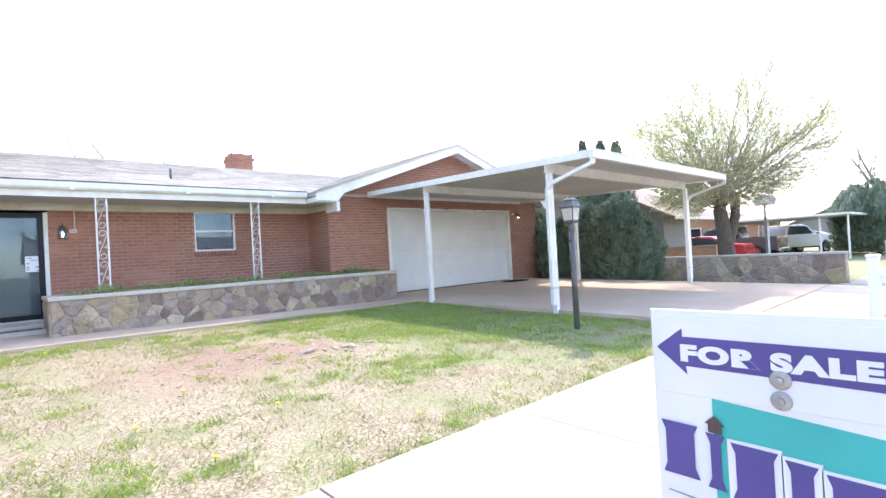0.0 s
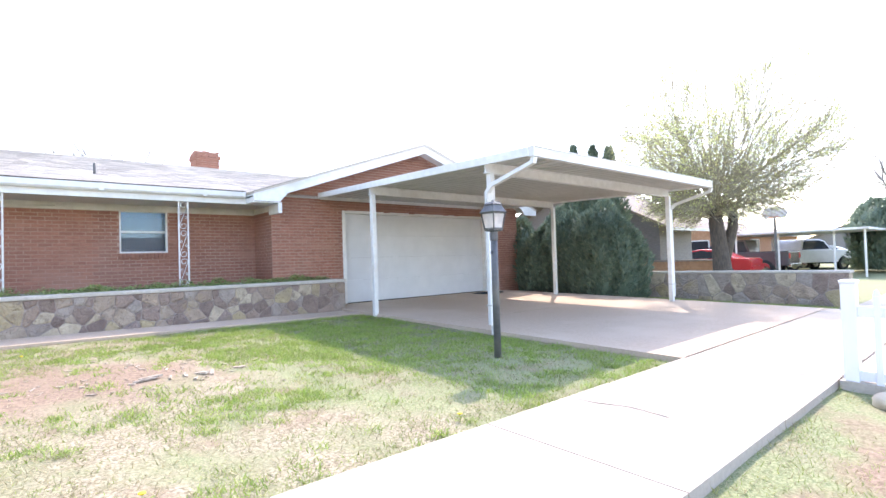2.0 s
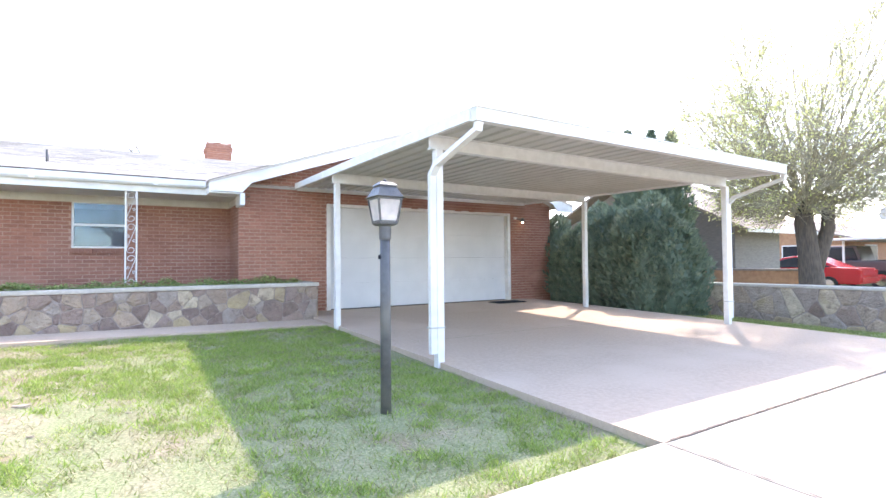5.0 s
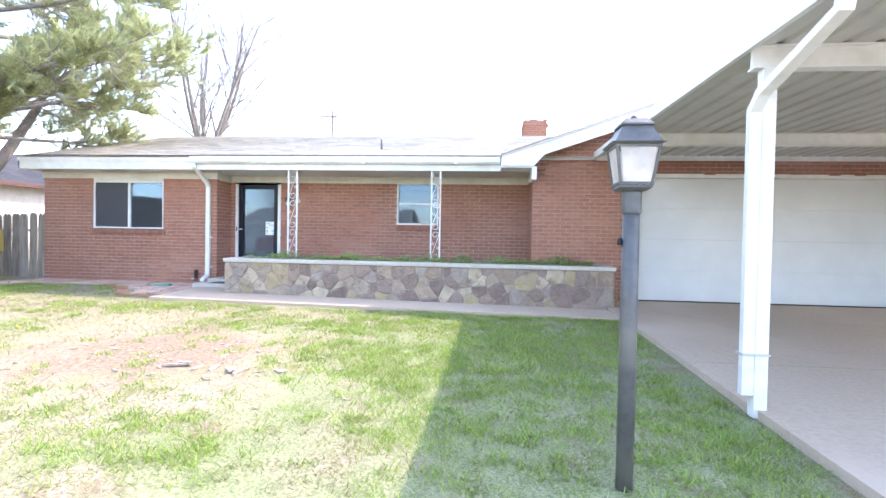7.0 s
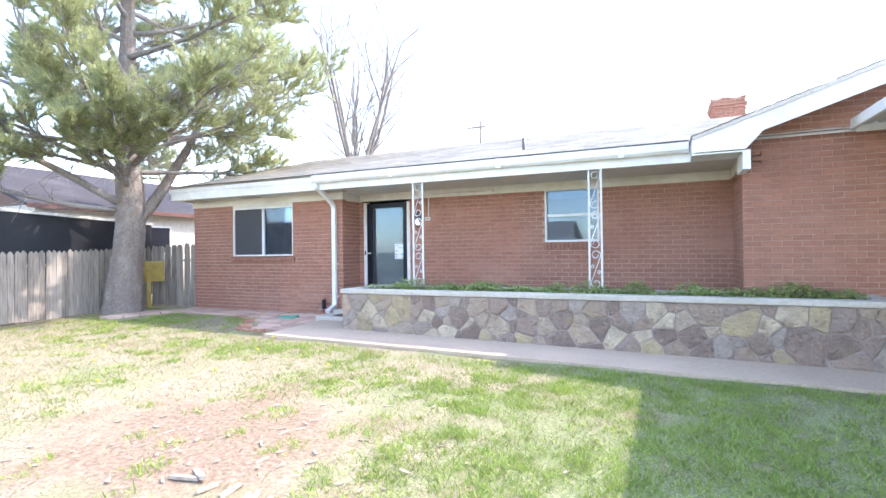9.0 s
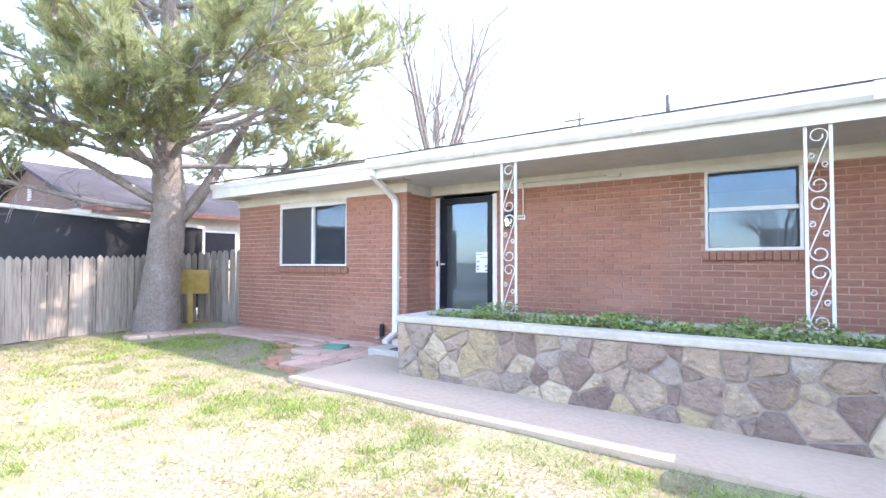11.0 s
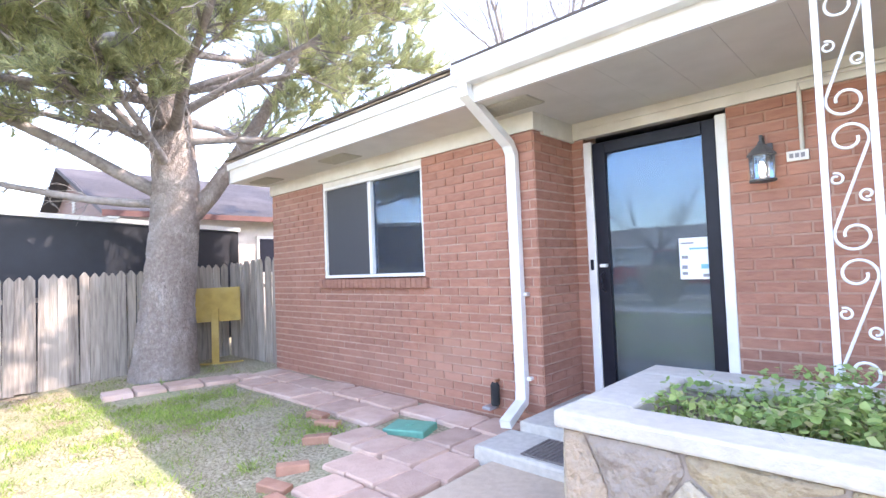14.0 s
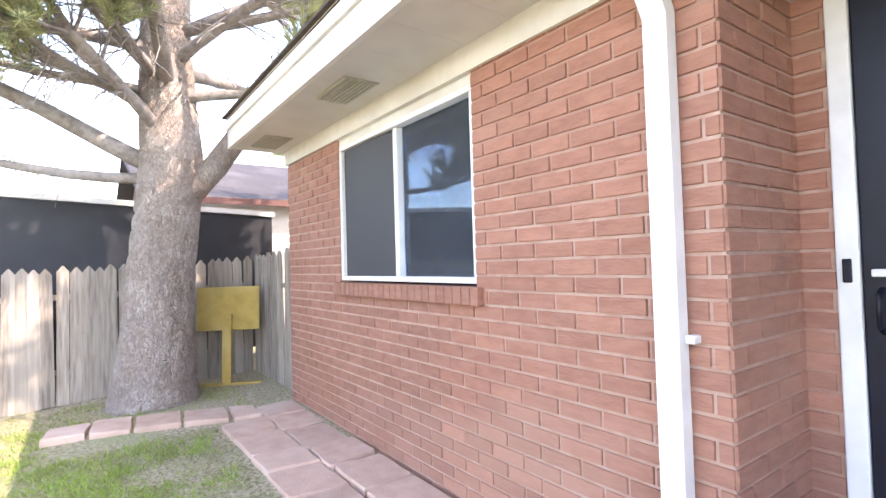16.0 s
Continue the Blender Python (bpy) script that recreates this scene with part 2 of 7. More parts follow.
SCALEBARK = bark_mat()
BARK = mat("pine_bark", (0.30, 0.27, 0.25), (0.20, 0.175, 0.16), 22, 0.95, (0.36, 0.33, 0.31), 3.0, 0.9, 35)
BARK_DARK = mat("dark_bark", (0.13, 0.105, 0.085), (0.08, 0.065, 0.055), 16, 0.95, bump=0.8, bscale=30, stretch=(2, 2, 0.4))
TWIG = mat("bare_twig", (0.28, 0.25, 0.225), (0.20, 0.175, 0.16), 8, 0.95)
YOUNGTWIG = mat("young_twig", (0.40, 0.36, 0.26), (0.31, 0.28, 0.20), 8, 0.95)
NEEDLE = ramp_mat("pine_needle", [(0.28, 0.33, 0.185), (0.42, 0.455, 0.235), (0.56, 0.56, 0.30), (0.33, 0.375, 0.205)], 0.6, 0, trans=0.5)
JUNIPER = ramp_mat("juniper_scale", [(0.115, 0.165, 0.125), (0.18, 0.235, 0.16), (0.135, 0.195, 0.14), (0.235, 0.28, 0.18)], 0.7, 0, trans=0.2)
YOUNGLEAF = ramp_mat("young_leaf", [(0.66, 0.70, 0.26), (0.74, 0.76, 0.36), (0.58, 0.64, 0.22)], 0.6, 0, trans=0.5)
IVY = ramp_mat("ivy_leaf", [(0.13, 0.22, 0.06), (0.24, 0.36, 0.10), (0.40, 0.47, 0.16), (0.19, 0.29, 0.085), (0.48, 0.43, 0.24)], 0.5, 0, trans=0.3)
GREENGRASS = ramp_mat("green_grass", [(0.185, 0.25, 0.065), (0.26, 0.33, 0.09), (0.34, 0.385, 0.125), (0.44, 0.43, 0.20)], 0.7, 0, nscale=1.6, trans=0.4)
DRYGRASS = ramp_mat("dry_grass", [(0.37, 0.32, 0.19), (0.53, 0.47, 0.31), (0.23, 0.19, 0.10), (0.30, 0.285, 0.135)], 0.8, 0, nscale=1.6, trans=0.4)
TUFTGRASS = ramp_mat("tuft_grass", [(0.19, 0.30, 0.055), (0.28, 0.40, 0.08), (0.40, 0.48, 0.125), (0.23, 0.335, 0.075)], 0.65, 0, nscale=2.5, trans=0.4)
CLEAR = glass_mat("window_glass", gloss=0.05, dust=0.045)
DOORGLASS = glass_mat("door_glass", (0.8, 0.85, 0.86), 0.045, dust=0.035)
LAMPGLASS = ramp_mat("frosted_lamp_glass", [(0.86, 0.82, 0.78), (0.82, 0.78, 0.74)], 0.3, 0, trans=0.55)
BULB = glow_mat("lit_bulb", (1.0, 0.85, 0.65), 2.5)
RUBBER = mat("black_rubber", (0.02, 0.02, 0.02), (0.028, 0.027, 0.026), 60, 0.9, bump=0.5)
WOODCHIP = mat("pale_dead_wood", (0.52, 0.44, 0.35), (0.36, 0.285, 0.215), 22, 0.95, bump=0.8, obrand=0.25)


# ---- mesh helpers ----
class Build:
    """Collects vertices and faces for one mesh."""

    def __init__(self):
        self.v, self.f = [], []

    def add(self, verts, faces):
        k = len(self.v)
        self.v += [tuple(p) for p in verts]
        self.f += [tuple(i + k for i in q) for q in faces]
        return self

    def box(self, x0, x1, y0, y1, z0, z1):
        p = [(x, y, z) for x in (x0, x1) for y in (y0, y1) for z in (z0, z1)]
        return self.add(p, [(0, 1, 3, 2), (4, 6, 7, 5), (0, 4, 5, 1), (2, 3, 7, 6), (0, 2, 6, 4), (1, 5, 7, 3)])

    def rbox(self, x0, x1, y0, y1, z0, z1, r=0.01):
        """A box whose edges are chamfered."""
        bm = bmesh.new()
        bmesh.ops.create_cube(bm, size=1, matrix=Matrix.Translation(((x0 + x1) / 2, (y0 + y1) / 2, (z0 + z1) / 2)) @ Matrix.Diagonal((x1 - x0, y1 - y0, z1 - z0, 1)))
        bmesh.ops.bevel(bm, geom=bm.edges[:], offset=r, segments=2, affect="EDGES", profile=0.5)
        bm.verts.index_update()
        self.add([v.co for v in bm.verts], [[v.index for v in q.verts] for q in bm.faces])
        bm.free()
        return self

    def tube(self, path, radii, n=8, caps=True):
        path = [Vector(p) for p in path]
        radii = radii if isinstance(radii, (list, tuple)) else [radii] * len(path)
        k = len(self.v)
        side = None
        for i, p in enumerate(path):
            d = (path[min(i + 1, len(path) - 1)] - path[max(i - 1, 0)]).normalized()
            if side is None:
                side = d.orthogonal().normalized()
            side = (side - d * side.dot(d)).normalized()
            up = d.cross(side)
            for j in range(n):
                a = 2 * math.pi * j / n
                self.v.append(tuple(p + (side * math.cos(a) + up * math.sin(a)) * radii[i]))
        for i in range(len(path) - 1):
            for j in range(n):
                a, b = k + i * n + j, k + i * n + (j + 1) % n
                self.f.append((a, b, b + n, a + n))
        if caps:
            self.f.append(tuple(k + j for j in range(n))[::-1])
            self.f.append(tuple(k + (len(path) - 1) * n + j for j in range(n)))
        return self

    def lathe(self, prof, cx, cy, n=16):
        """Profile of (radius, z) turned about the upright through (cx, cy)."""
        k = len(self.v)
        for r, z in prof:
            self.v += [(cx + r * math.cos(2 * math.pi * j / n), cy + r * math.sin(2 * math.pi * j / n), z) for j in range(n)]
        for i in range(len(prof) - 1):
            for j in range(n):
                a, b = k + i * n + j, k + i * n + (j + 1) % n
                self.f.append((a, b, b + n, a + n))
        self.f.append(tuple(k + j for j in range(n))[::-1])
        self.f.append(tuple(k + (len(prof) - 1) * n + j for j in range(n)))
        return self

    def prism(self, poly, lo, hi, axis="z"):
        """A polygon in the two other axes, drawn from lo to hi along axis."""
        put = {"z": lambda a, b, c: (a, b, c), "y": lambda a, b, c: (a, c, b), "x": lambda a, b, c: (c, a, b)}[axis]
        n = len(poly)
        return self.add([put(a, b, lo) for a, b in poly] + [put(a, b, hi) for a, b in poly],
                        [tuple(range(n))[::-1], tuple(range(n, 2 * n))] + [(i, (i + 1) % n, (i + 1) % n + n, i + n) for i in range(n)])

    def turned(self, m):
        self.v = [tuple(m @ Vector(p)) for p in self.v]
        return self

    def mesh(self, name, material, smooth=False):
        me = bpy.data.meshes.new(name)
        me.from_pydata(self.v, [], self.f)
        me.materials.append(material)
        bm = bmesh.new()
        if len(self.f) < 60000:
            bm.from_mesh(me)
            bmesh.ops.recalc_face_normals(bm, faces=bm.faces[:])
            bm.to_mesh(me)
        bm.free()
        if smooth:
            me.polygons.foreach_set("use_smooth", [True] * len(me.polygons))
        return me


def part(name, b, material, parent=None, label="", smooth=False):
    """Links a Build as one mesh object, under a thing or a part."""
    ob = new(name, b.mesh(name, material, smooth))
    ob.parent = parent
    return tagged(ob, label)


def thing(name, label, category, group="", at=(0, 0, 0)):
    ob = new(name)
    ob.location = at
    ob.empty_display_size = 0.1
    return tagged(ob, label, category, group)


def under(ob, parent):
    """Parents without moving: the parent's base may lie off the origin."""
    ob.parent = parent
    ob.matrix_parent_inverse = Matrix.Translation(-Vector(parent.location))
    return ob


def soup(name, tris_v, n_per, material, label, category, parent=None):
    """One object of very many small faces from an array (n, n_per, 3)."""
    n = len(tris_v)
    me = bpy.data.meshes.new(name)
    me.vertices.add(n * n_per)
    me.vertices.foreach_set("co", np.asarray(tris_v, dtype=np.float32).ravel())
    me.loops.add(n * n_per)
    me.loops.foreach_set("vertex_index", np.arange(n * n_per, dtype=np.int32))
    me.polygons.add(n)
    me.polygons.foreach_set("loop_start", np.arange(0, n * n_per, n_per, dtype=np.int32))
    me.update(calc_edges=True)
    me.materials.append(material)
    ob = new(name, me)
    ob.parent = parent
    return tagged(ob, label, category, "", "" if parent else "stuff")


rng = np.random.default_rng(5)


def ground_z(x, y):
    """The lie of the land: rising gently to the house, falling off past the drive."""
    x, y = np.asarray(x, float), np.asarray(y, float)
    yy = np.clip(y, -3, 11)
    z = 0.01 + yy * (0.02 + 0.0009 * np.clip(7 - x, 0, 13))
    return z - 0.06 * np.clip(x - 13.0, 0, 2.5) - 0.05 * (1 - np.clip((y - 0.46) / 0.25, 0, 1)) * (x < 6.95)


def gz(x, y):
    return float(ground_z(x, y))


# ---- large structure: ground ----
def axis(lo, hi, step, far):
    core = list(np.arange(lo, hi + 0.01, step))
    out = [hi + d for d in (1, 3, 7, 15, 30, 60, 120, 300, far)]
    return np.array([lo - d for d in (far, 300, 120, 60, 30, 15, 7, 3, 1)] + core + out)


def rough_z(x, y):
    """Small unevenness of the lawn and the low mound of bare earth."""
    bump = np.array([noise.noise((a * 0.9, b * 0.9, 3.1)) * 0.02 + noise.noise((a * 3.5, b * 3.5, 7.0)) * 0.008 for a, b in zip(x, y)])
    mound = 0.07 * np.exp(-(((x - 2.5) / 1.0) ** 2 + ((y - 5.5) / 0.8) ** 2))
    return bump - 0.03 + mound


def ground_material():
    """Thin lawn over red soil: bare earth patch, straw and green by noise."""
    m = bpy.data.materials.new("thin_lawn_over_red_soil")
    m.use_nodes = True
    n, li = m.node_tree.nodes, m.node_tree.links
    b = n["Principled BSDF"]
    b.inputs["Roughness"].default_value = 0.95
    geo = n.new("ShaderNodeNewGeometry")

    def tex(sc, det=6.0):
        t = n.new("ShaderNodeTexNoise")
        t.inputs["Scale"].default_value = sc
        t.inputs["Detail"].default_value = det
        li.new(geo.outputs["Position"], t.inputs["Vector"])
        return t.outputs["Fac"]

    def mix(fac, a, c, lo, hi):
        r = n.new("ShaderNodeMapRange")
        r.inputs["From Min"].default_value, r.inputs["From Max"].default_value = lo, hi
        li.new(fac, r.inputs["Value"])
        x = n.new("ShaderNodeMix")
        x.data_type = "RGBA"
        li.new(r.outputs["Result"], x.inputs["Factor"])
        for sock, v in ((x.inputs["A"], a), (x.inputs["B"], c)):
            if isinstance(v, tuple):
                sock.default_value = (*v, 1)
            else:
                li.new(v, sock)
        return x.outputs["Result"]

    straw = mix(tex(45), (0.21, 0.17, 0.10), (0.43, 0.375, 0.26), 0.38, 0.62)
    green = mix(tex(60), (0.16, 0.185, 0.08), (0.31, 0.32, 0.165), 0.38, 0.62)
    # greener towards the drive
    sep = n.new("ShaderNodeSeparateXYZ")
    li.new(geo.outputs["Position"], sep.inputs["Vector"])
    gr = n.new("ShaderNodeMapRange")
    gr.inputs["From Min"].default_value, gr.inputs["From Max"].default_value = 2.4, 4.6
    gr.inputs["To Min"].default_value, gr.inputs["To Max"].default_value = -0.10, 0.14
    li.new(sep.outputs["X"], gr.inputs["Value"])
    gs = n.new("ShaderNodeMath")
    li.new(gr.outputs["Result"], gs.inputs[0])
    li.new(tex(1.5), gs.inputs[1])
    turf = mix(gs.outputs["Value"], straw, green, 0.40, 0.60)
    soil = mix(tex(28), (0.19, 0.128, 0.083), (0.335, 0.24, 0.163), 0.35, 0.65)
    # bare earth: round the old stump, thinning outwards
    sub = n.new("ShaderNodeVectorMath")
    sub.operation = "SUBTRACT"
    sub.inputs[1].default_value = (1.85, 5.7, 0.15)
    li.new(geo.outputs["Position"], sub.inputs[0])
    sc = n.new("ShaderNodeVectorMath")
    sc.operation = "MULTIPLY"
    sc.inputs[1].default_value = (0.66, 0.80, 0.0)
    li.new(sub.outputs["Vector"], sc.inputs[0])
    ln = n.new("ShaderNodeVectorMath")
    ln.operation = "LENGTH"
    li.new(sc.outputs["Vector"], ln.inputs[0])
    ad = n.new("ShaderNodeMath")
    ad.operation = "MULTIPLY_ADD"
    li.new(tex(2.2), ad.inputs[0])
    ad.inputs[1].default_value = 1.6
    li.new(ln.outputs["Value"], ad.inputs[2])
    col = mix(ad.outputs["Value"], soil, turf, 1.35, 1.95)
    sub2 = n.new("ShaderNodeVectorMath")
    sub2.operation = "SUBTRACT"
    sub2.inputs[1].default_value = (5.5, -0.65, 0.0)
    li.new(geo.outputs["Position"], sub2.inputs[0])
    sc2 = n.new("ShaderNodeVectorMath")
    sc2.operation = "MULTIPLY"
    sc2.inputs[1].default_value = (0.5, 0.9, 0.0)
    li.new(sub2.outputs["Vector"], sc2.inputs[0])
    ln2 = n.new("ShaderNodeVectorMath")
    ln2.operation = "LENGTH"
    li.new(sc2.outputs["Vector"], ln2.inputs[0])
    ad2 = n.new("ShaderNodeMath")
    ad2.operation = "MULTIPLY_ADD"
    li.new(tex(2.6), ad2.inputs[0])
    ad2.inputs[1].default_value = 1.6
    li.new(ln2.outputs["Value"], ad2.inputs[2])
    col = mix(ad2.outputs["Value"], soil, col, 1.5, 1.9)
    col = mix(tex(1.7), col, soil, 0.60, 0.74)
    li.new(col, b.inputs["Base Color"])
    bp = n.new("ShaderNodeBump")
    bp.inputs["Strength"].default_value = 0.5
    bp.inputs["Distance"].default_value = 0.02
    li.new(tex(35), bp.inputs["Height"])
    li.new(bp.outputs["Normal"], b.inputs["Normal"])
    return m


gx, gy = axis(-7, 16, 0.25, 900), axis(-8, 11.5, 0.25, 900)
GX, GY = np.meshgrid(gx, gy, indexing="ij")
flat_x, flat_y = GX.ravel(), GY.ravel()
gzv = ground_z(flat_x, flat_y) + rough_z(flat_x, flat_y)
b = Build()
b.v = list(zip(flat_x.tolist(), flat_y.tolist(), gzv.tolist()))
ny = len(gy)
b.f = [(i * ny + j, (i + 1) * ny + j, (i + 1) * ny + j + 1, i * ny + j + 1) for i in range(len(gx) - 1) for j in range(ny - 1)]
tagged(part("ground", b, ground_material(), smooth=True), "thin spring lawn over reddish soil with bare patches", "ground", kind="structure")


def slab(name, poly, top, depth, material, label, lift=0.0):
    """A concrete slab whose top follows the land."""
    b = Build()
    n = len(poly)
    up = [(x, y, gz(x, y) + top) for x, y in poly]
    dn = [(x, y, gz(x, y) + top - depth) for x, y in poly]
    b.add(up + dn, [tuple(range(n)), tuple(range(n, 2 * n))[::-1]] + [(i, i + n, (i + 1) % n + n, (i + 1) % n) for i in range(n)])
    return tagged(part(name, b, material), label, name.split("_")[0], kind="structure")


# public walk in separate pours, the drive in panels, each with an open joint
pav = new("pavement")
tagged(pav, "pale concrete public walk with cracked joints", "pavement", kind="structure")
for i in range(-10, 7):
    x0, x1 = 6.9 + (i - 6) * 1.52 - 1.52 + 0.006, 6.9 + (i - 6) * 1.52 - 0.006
    b = Build()
    dz = rng.uniform(-0.004, 0.006)
    for y0, y1 in ((0.745, 2.085),):
        p = [(x0, y0), (x1, y0), (x1, y1), (x0, y1)]
        b.add([(x, y, gz(x, y) + 0.035 + dz) for x, y in p] + [(x, y, gz(x, y) - 0.12) for x, y in p],
              [(0, 1, 2, 3), (0, 4, 5, 1), (1, 5, 6, 2), (2, 6, 7, 3), (3, 7, 4, 0)])
    part("slab", b, CONCRETE, pav)
for i in range(0, 22):
    x0, x1 = 14.0 + i * 1.52 + 0.006, 14.0 + (i + 1) * 1.52 - 0.006
    p = [(x0, 0.745), (x1, 0.745), (x1, 2.085), (x0, 2.085)]
    b = Build().add([(x, y, gz(x, y) + 0.03) for x, y in p] + [(x, y, gz(x, y) - 0.12) for x, y in p],
                    [(0, 1, 2, 3), (0, 4, 5, 1), (1, 5, 6, 2), (2, 6, 7, 3), (3, 7, 4, 0)])
    part("slab", b, CONCRETE, pav)
drive = new("driveway")
tagged(drive, "pinkish grey concrete driveway with dark joints", "driveway", kind="structure")
for x0, x1 in ((6.9, 13.3),):
    for y0, y1, mt in ((-5.3, 0.737, CONCRETE), (0.749, 2.07, CONCRETE), (2.082, 6.1, PINKCON), (6.108, 10.34, PINKCON)):
        xs = np.linspace(x0, x1, 9)
        ys = np.linspace(y0, y1, 6)
        b = Build()
        top = [(x, y, gz(x, y) + 0.035) for x in xs for y in ys]
        b.add(top, [(i * 6 + j, (i + 1) * 6 + j, (i + 1) * 6 + j + 1, i * 6 + j + 1) for i in range(8) for j in range(5)])
        p = [(x0, y0), (x1, y0), (x1, y1), (x0, y1)]
        b.add([(x, y, gz(x, y) + 0.035) for x, y in p] + [(x, y, gz(x, y) - 0.12) for x, y in p], [(0, 4, 5, 1), (1, 5, 6, 2), (2, 6, 7, 3), (3, 7, 4, 0)])
        part("slab", b, mt, drive)
slab("road", [(-120, -16), (160, -16), (160, -5.5), (-120, -5.5)], 0.0, 0.1, mat("asphalt", (0.055, 0.054, 0.052), (0.045, 0.044, 0.043), 40, 0.9, (0.075, 0.072, 0.068), 0.3, 0.5, 90), "grey asphalt street in front of the yard")
b = Build()
for x0, x1 in ((-80, 6.4), (13.9, 120)):
    b.box(x0, x1, -5.5, -5.2, -0.25, 0.04)
tagged(part("kerb", b, CONCRETE), "low concrete kerb along the street", "kerb", kind="structure")

# ---- the house ----
BW, BH, JT = 0.203, 0.0695, 0.010


def wall_point(kind, plane, u, d, z):
    """A point at u along a wall, d proud of its face: front walls face -y, side walls face -x or +x."""
    if kind == "front":
        return (u, plane - d, z)
    return (plane - d, u, z) if kind == "west" else (plane + d, u, z)


def brick_rows(u0, u1, z0, z1, holes, top=None):
    """Running bond: spans (a, b, lo, hi) left after cutting the holes; top(u) may slope the upper edge."""
    out = []
    row = 0
    z = z0
    while z < z1 - 0.02:
        hi = min(z + BH - JT, z1)
        free = [(u0, u1)]
        for a, c, lo, hh in holes:
            if lo < (z + hi) / 2 < hh:
                free = [s for f0, f1 in free for s in ((f0, min(f1, a)), (max(f0, c), f1)) if s[1] - s[0] > 0.02]
        for f0, f1 in free:
            u = u0 - (row % 2) * BW / 2
            while u < f1:
                a, c = max(u, f0), min(u + BW - JT, f1)
                if c - a > 0.03 and (top is None or min(top(a), top(c)) > hi):
                    out.append((a, c, z, hi))
                u += BW
        z += BH
        row += 1
    return out


def brick_build(b, kind, plane, a, c, lo, hi, proud):
    e = 0.0025
    pts = [wall_point(kind, plane, u, d, z) for u, d, z in (
        (a, -0.004, lo), (c, -0.004, lo), (c, -0.004, hi), (a, -0.004, hi),
        (a + e, proud, lo + e), (c - e, proud, lo + e), (c - e, proud, hi - e), (a + e, proud, hi - e))]
    return b.add(pts, [(4, 5, 6, 7), (0, 1, 5, 4), (1, 2, 6, 5), (2, 3, 7, 6), (3, 0, 4, 7)])


PENDING = []


def brick_wall(name, house, kind, plane, u0, u1, z0, z1, holes=(), top=None, near=None, thick=0.2, trim=(0, 0)):
    """Mortar body with openings through it, and proud bricks; near picks the stretch whose bricks are parts of their own."""
    us = sorted({u0 + trim[0], u1 - trim[1], *[v for h in holes for v in h[:2]]})
    zs = sorted({z0, z1, *[v for h in holes for v in h[2:] if z0 < v < z1]})
    solid = {(i, j): not any(h[0] < (us[i] + us[i + 1]) / 2 < h[1] and h[2] < (zs[j] + zs[j + 1]) / 2 < h[3] for h in holes) for i in range(len(us) - 1) for j in range(len(zs) - 1)}
    b, seen = Build(), {}

    def corner(i, j, d):
        if (i, j, d) not in seen:
            seen[i, j, d] = len(b.v)
            b.v.append(wall_point(kind, plane, us[i], -thick * d, zs[j]))
        return seen[i, j, d]

    for (i, j), full in solid.items():
        if full:
            for d in (0, 1):
                b.f.append((corner(i, j, d), corner(i + 1, j, d), corner(i + 1, j + 1, d), corner(i, j + 1, d)))
            for di, dj, p, q in ((-1, 0, (i, j), (i, j + 1)), (1, 0, (i + 1, j), (i + 1, j + 1)), (0, -1, (i, j), (i + 1, j)), (0, 1, (i, j + 1), (i + 1, j + 1))):
                if not solid.get((i + di, j + dj), False):
                    b.f.append((corner(*p, 0), corner(*q, 0), corner(*q, 1), corner(*p, 1)))
    w = under(part(name, b, MORTAR), house)
    rows = brick_rows(u0, u1, z0 + 0.005, z1 if top is None else max(top(u) for u in np.linspace(u0, u1, 41)), holes, top)
    own = [r for r in rows if near and near(r)][:300]
    rest = Build()
    for r in rows:
        if r in own:
            PENDING.append((w, kind, plane, r, 0.006 + rng.uniform(0, 0.003)))
        else:
            brick_build(rest, kind, plane, *r, 0.006 + rng.uniform(-0.002, 0.003))
    if rest.v:
        o = part("bricks", rest, BRICK_J, w)
        tagged(o, kind="stuff")
    return w


house = thing("house", "single-storey red brick ranch house with white trim", "house", at=(0, 12, 0.2))
MY, BY, WY = 11.30, 10.75, 10.32      # main, bedroom and garage wall faces
BX0, BX1, WX0, WX1 = -4.33, -0.53, 5.73, 13.85
SOF = 2.53                             # soffit height
W1 = (-3.23, -1.677, 1.378, 2.353)
W2 = (3.05, 3.908, 1.562, 2.42)
DR = (-0.425, 0.572, 0.43, 2.365)
GD = (7.47, 12.44, 0.10, 2.51)
FRIEZE = 2.405
wb = brick_wall("bedroom_wall", house, "front", BY, BX0, BX1, 0.1, FRIEZE + 0.03, [(W1[0], W1[1], W1[2] - 0.11, W1[3] + 0.1)], near=lambda r: r[0] > -2.0 and 0.3 < r[2], trim=(0, 0.2))
brick_wall("porch_side_wall", house, "east", BX1, BY, MY, 0.1, FRIEZE + 0.03, near=lambda r: True)
brick_wall("porch_wall", house, "front", MY, BX1, WX0, 0.1, FRIEZE + 0.03, [(DR[0], DR[1], 0.0, 2.60), (W2[0], W2[1], W2[2], W2[3])], near=lambda r: r[0] < 2.6 and r[2] > 0.8)
brick_wall("garage_side_wall", house, "west", WX0, WY, MY, 0.1, FRIEZE + 0.05)


def rake(x):
    return 4.285 - 0.342 * abs(x - 9.66) - 0.07


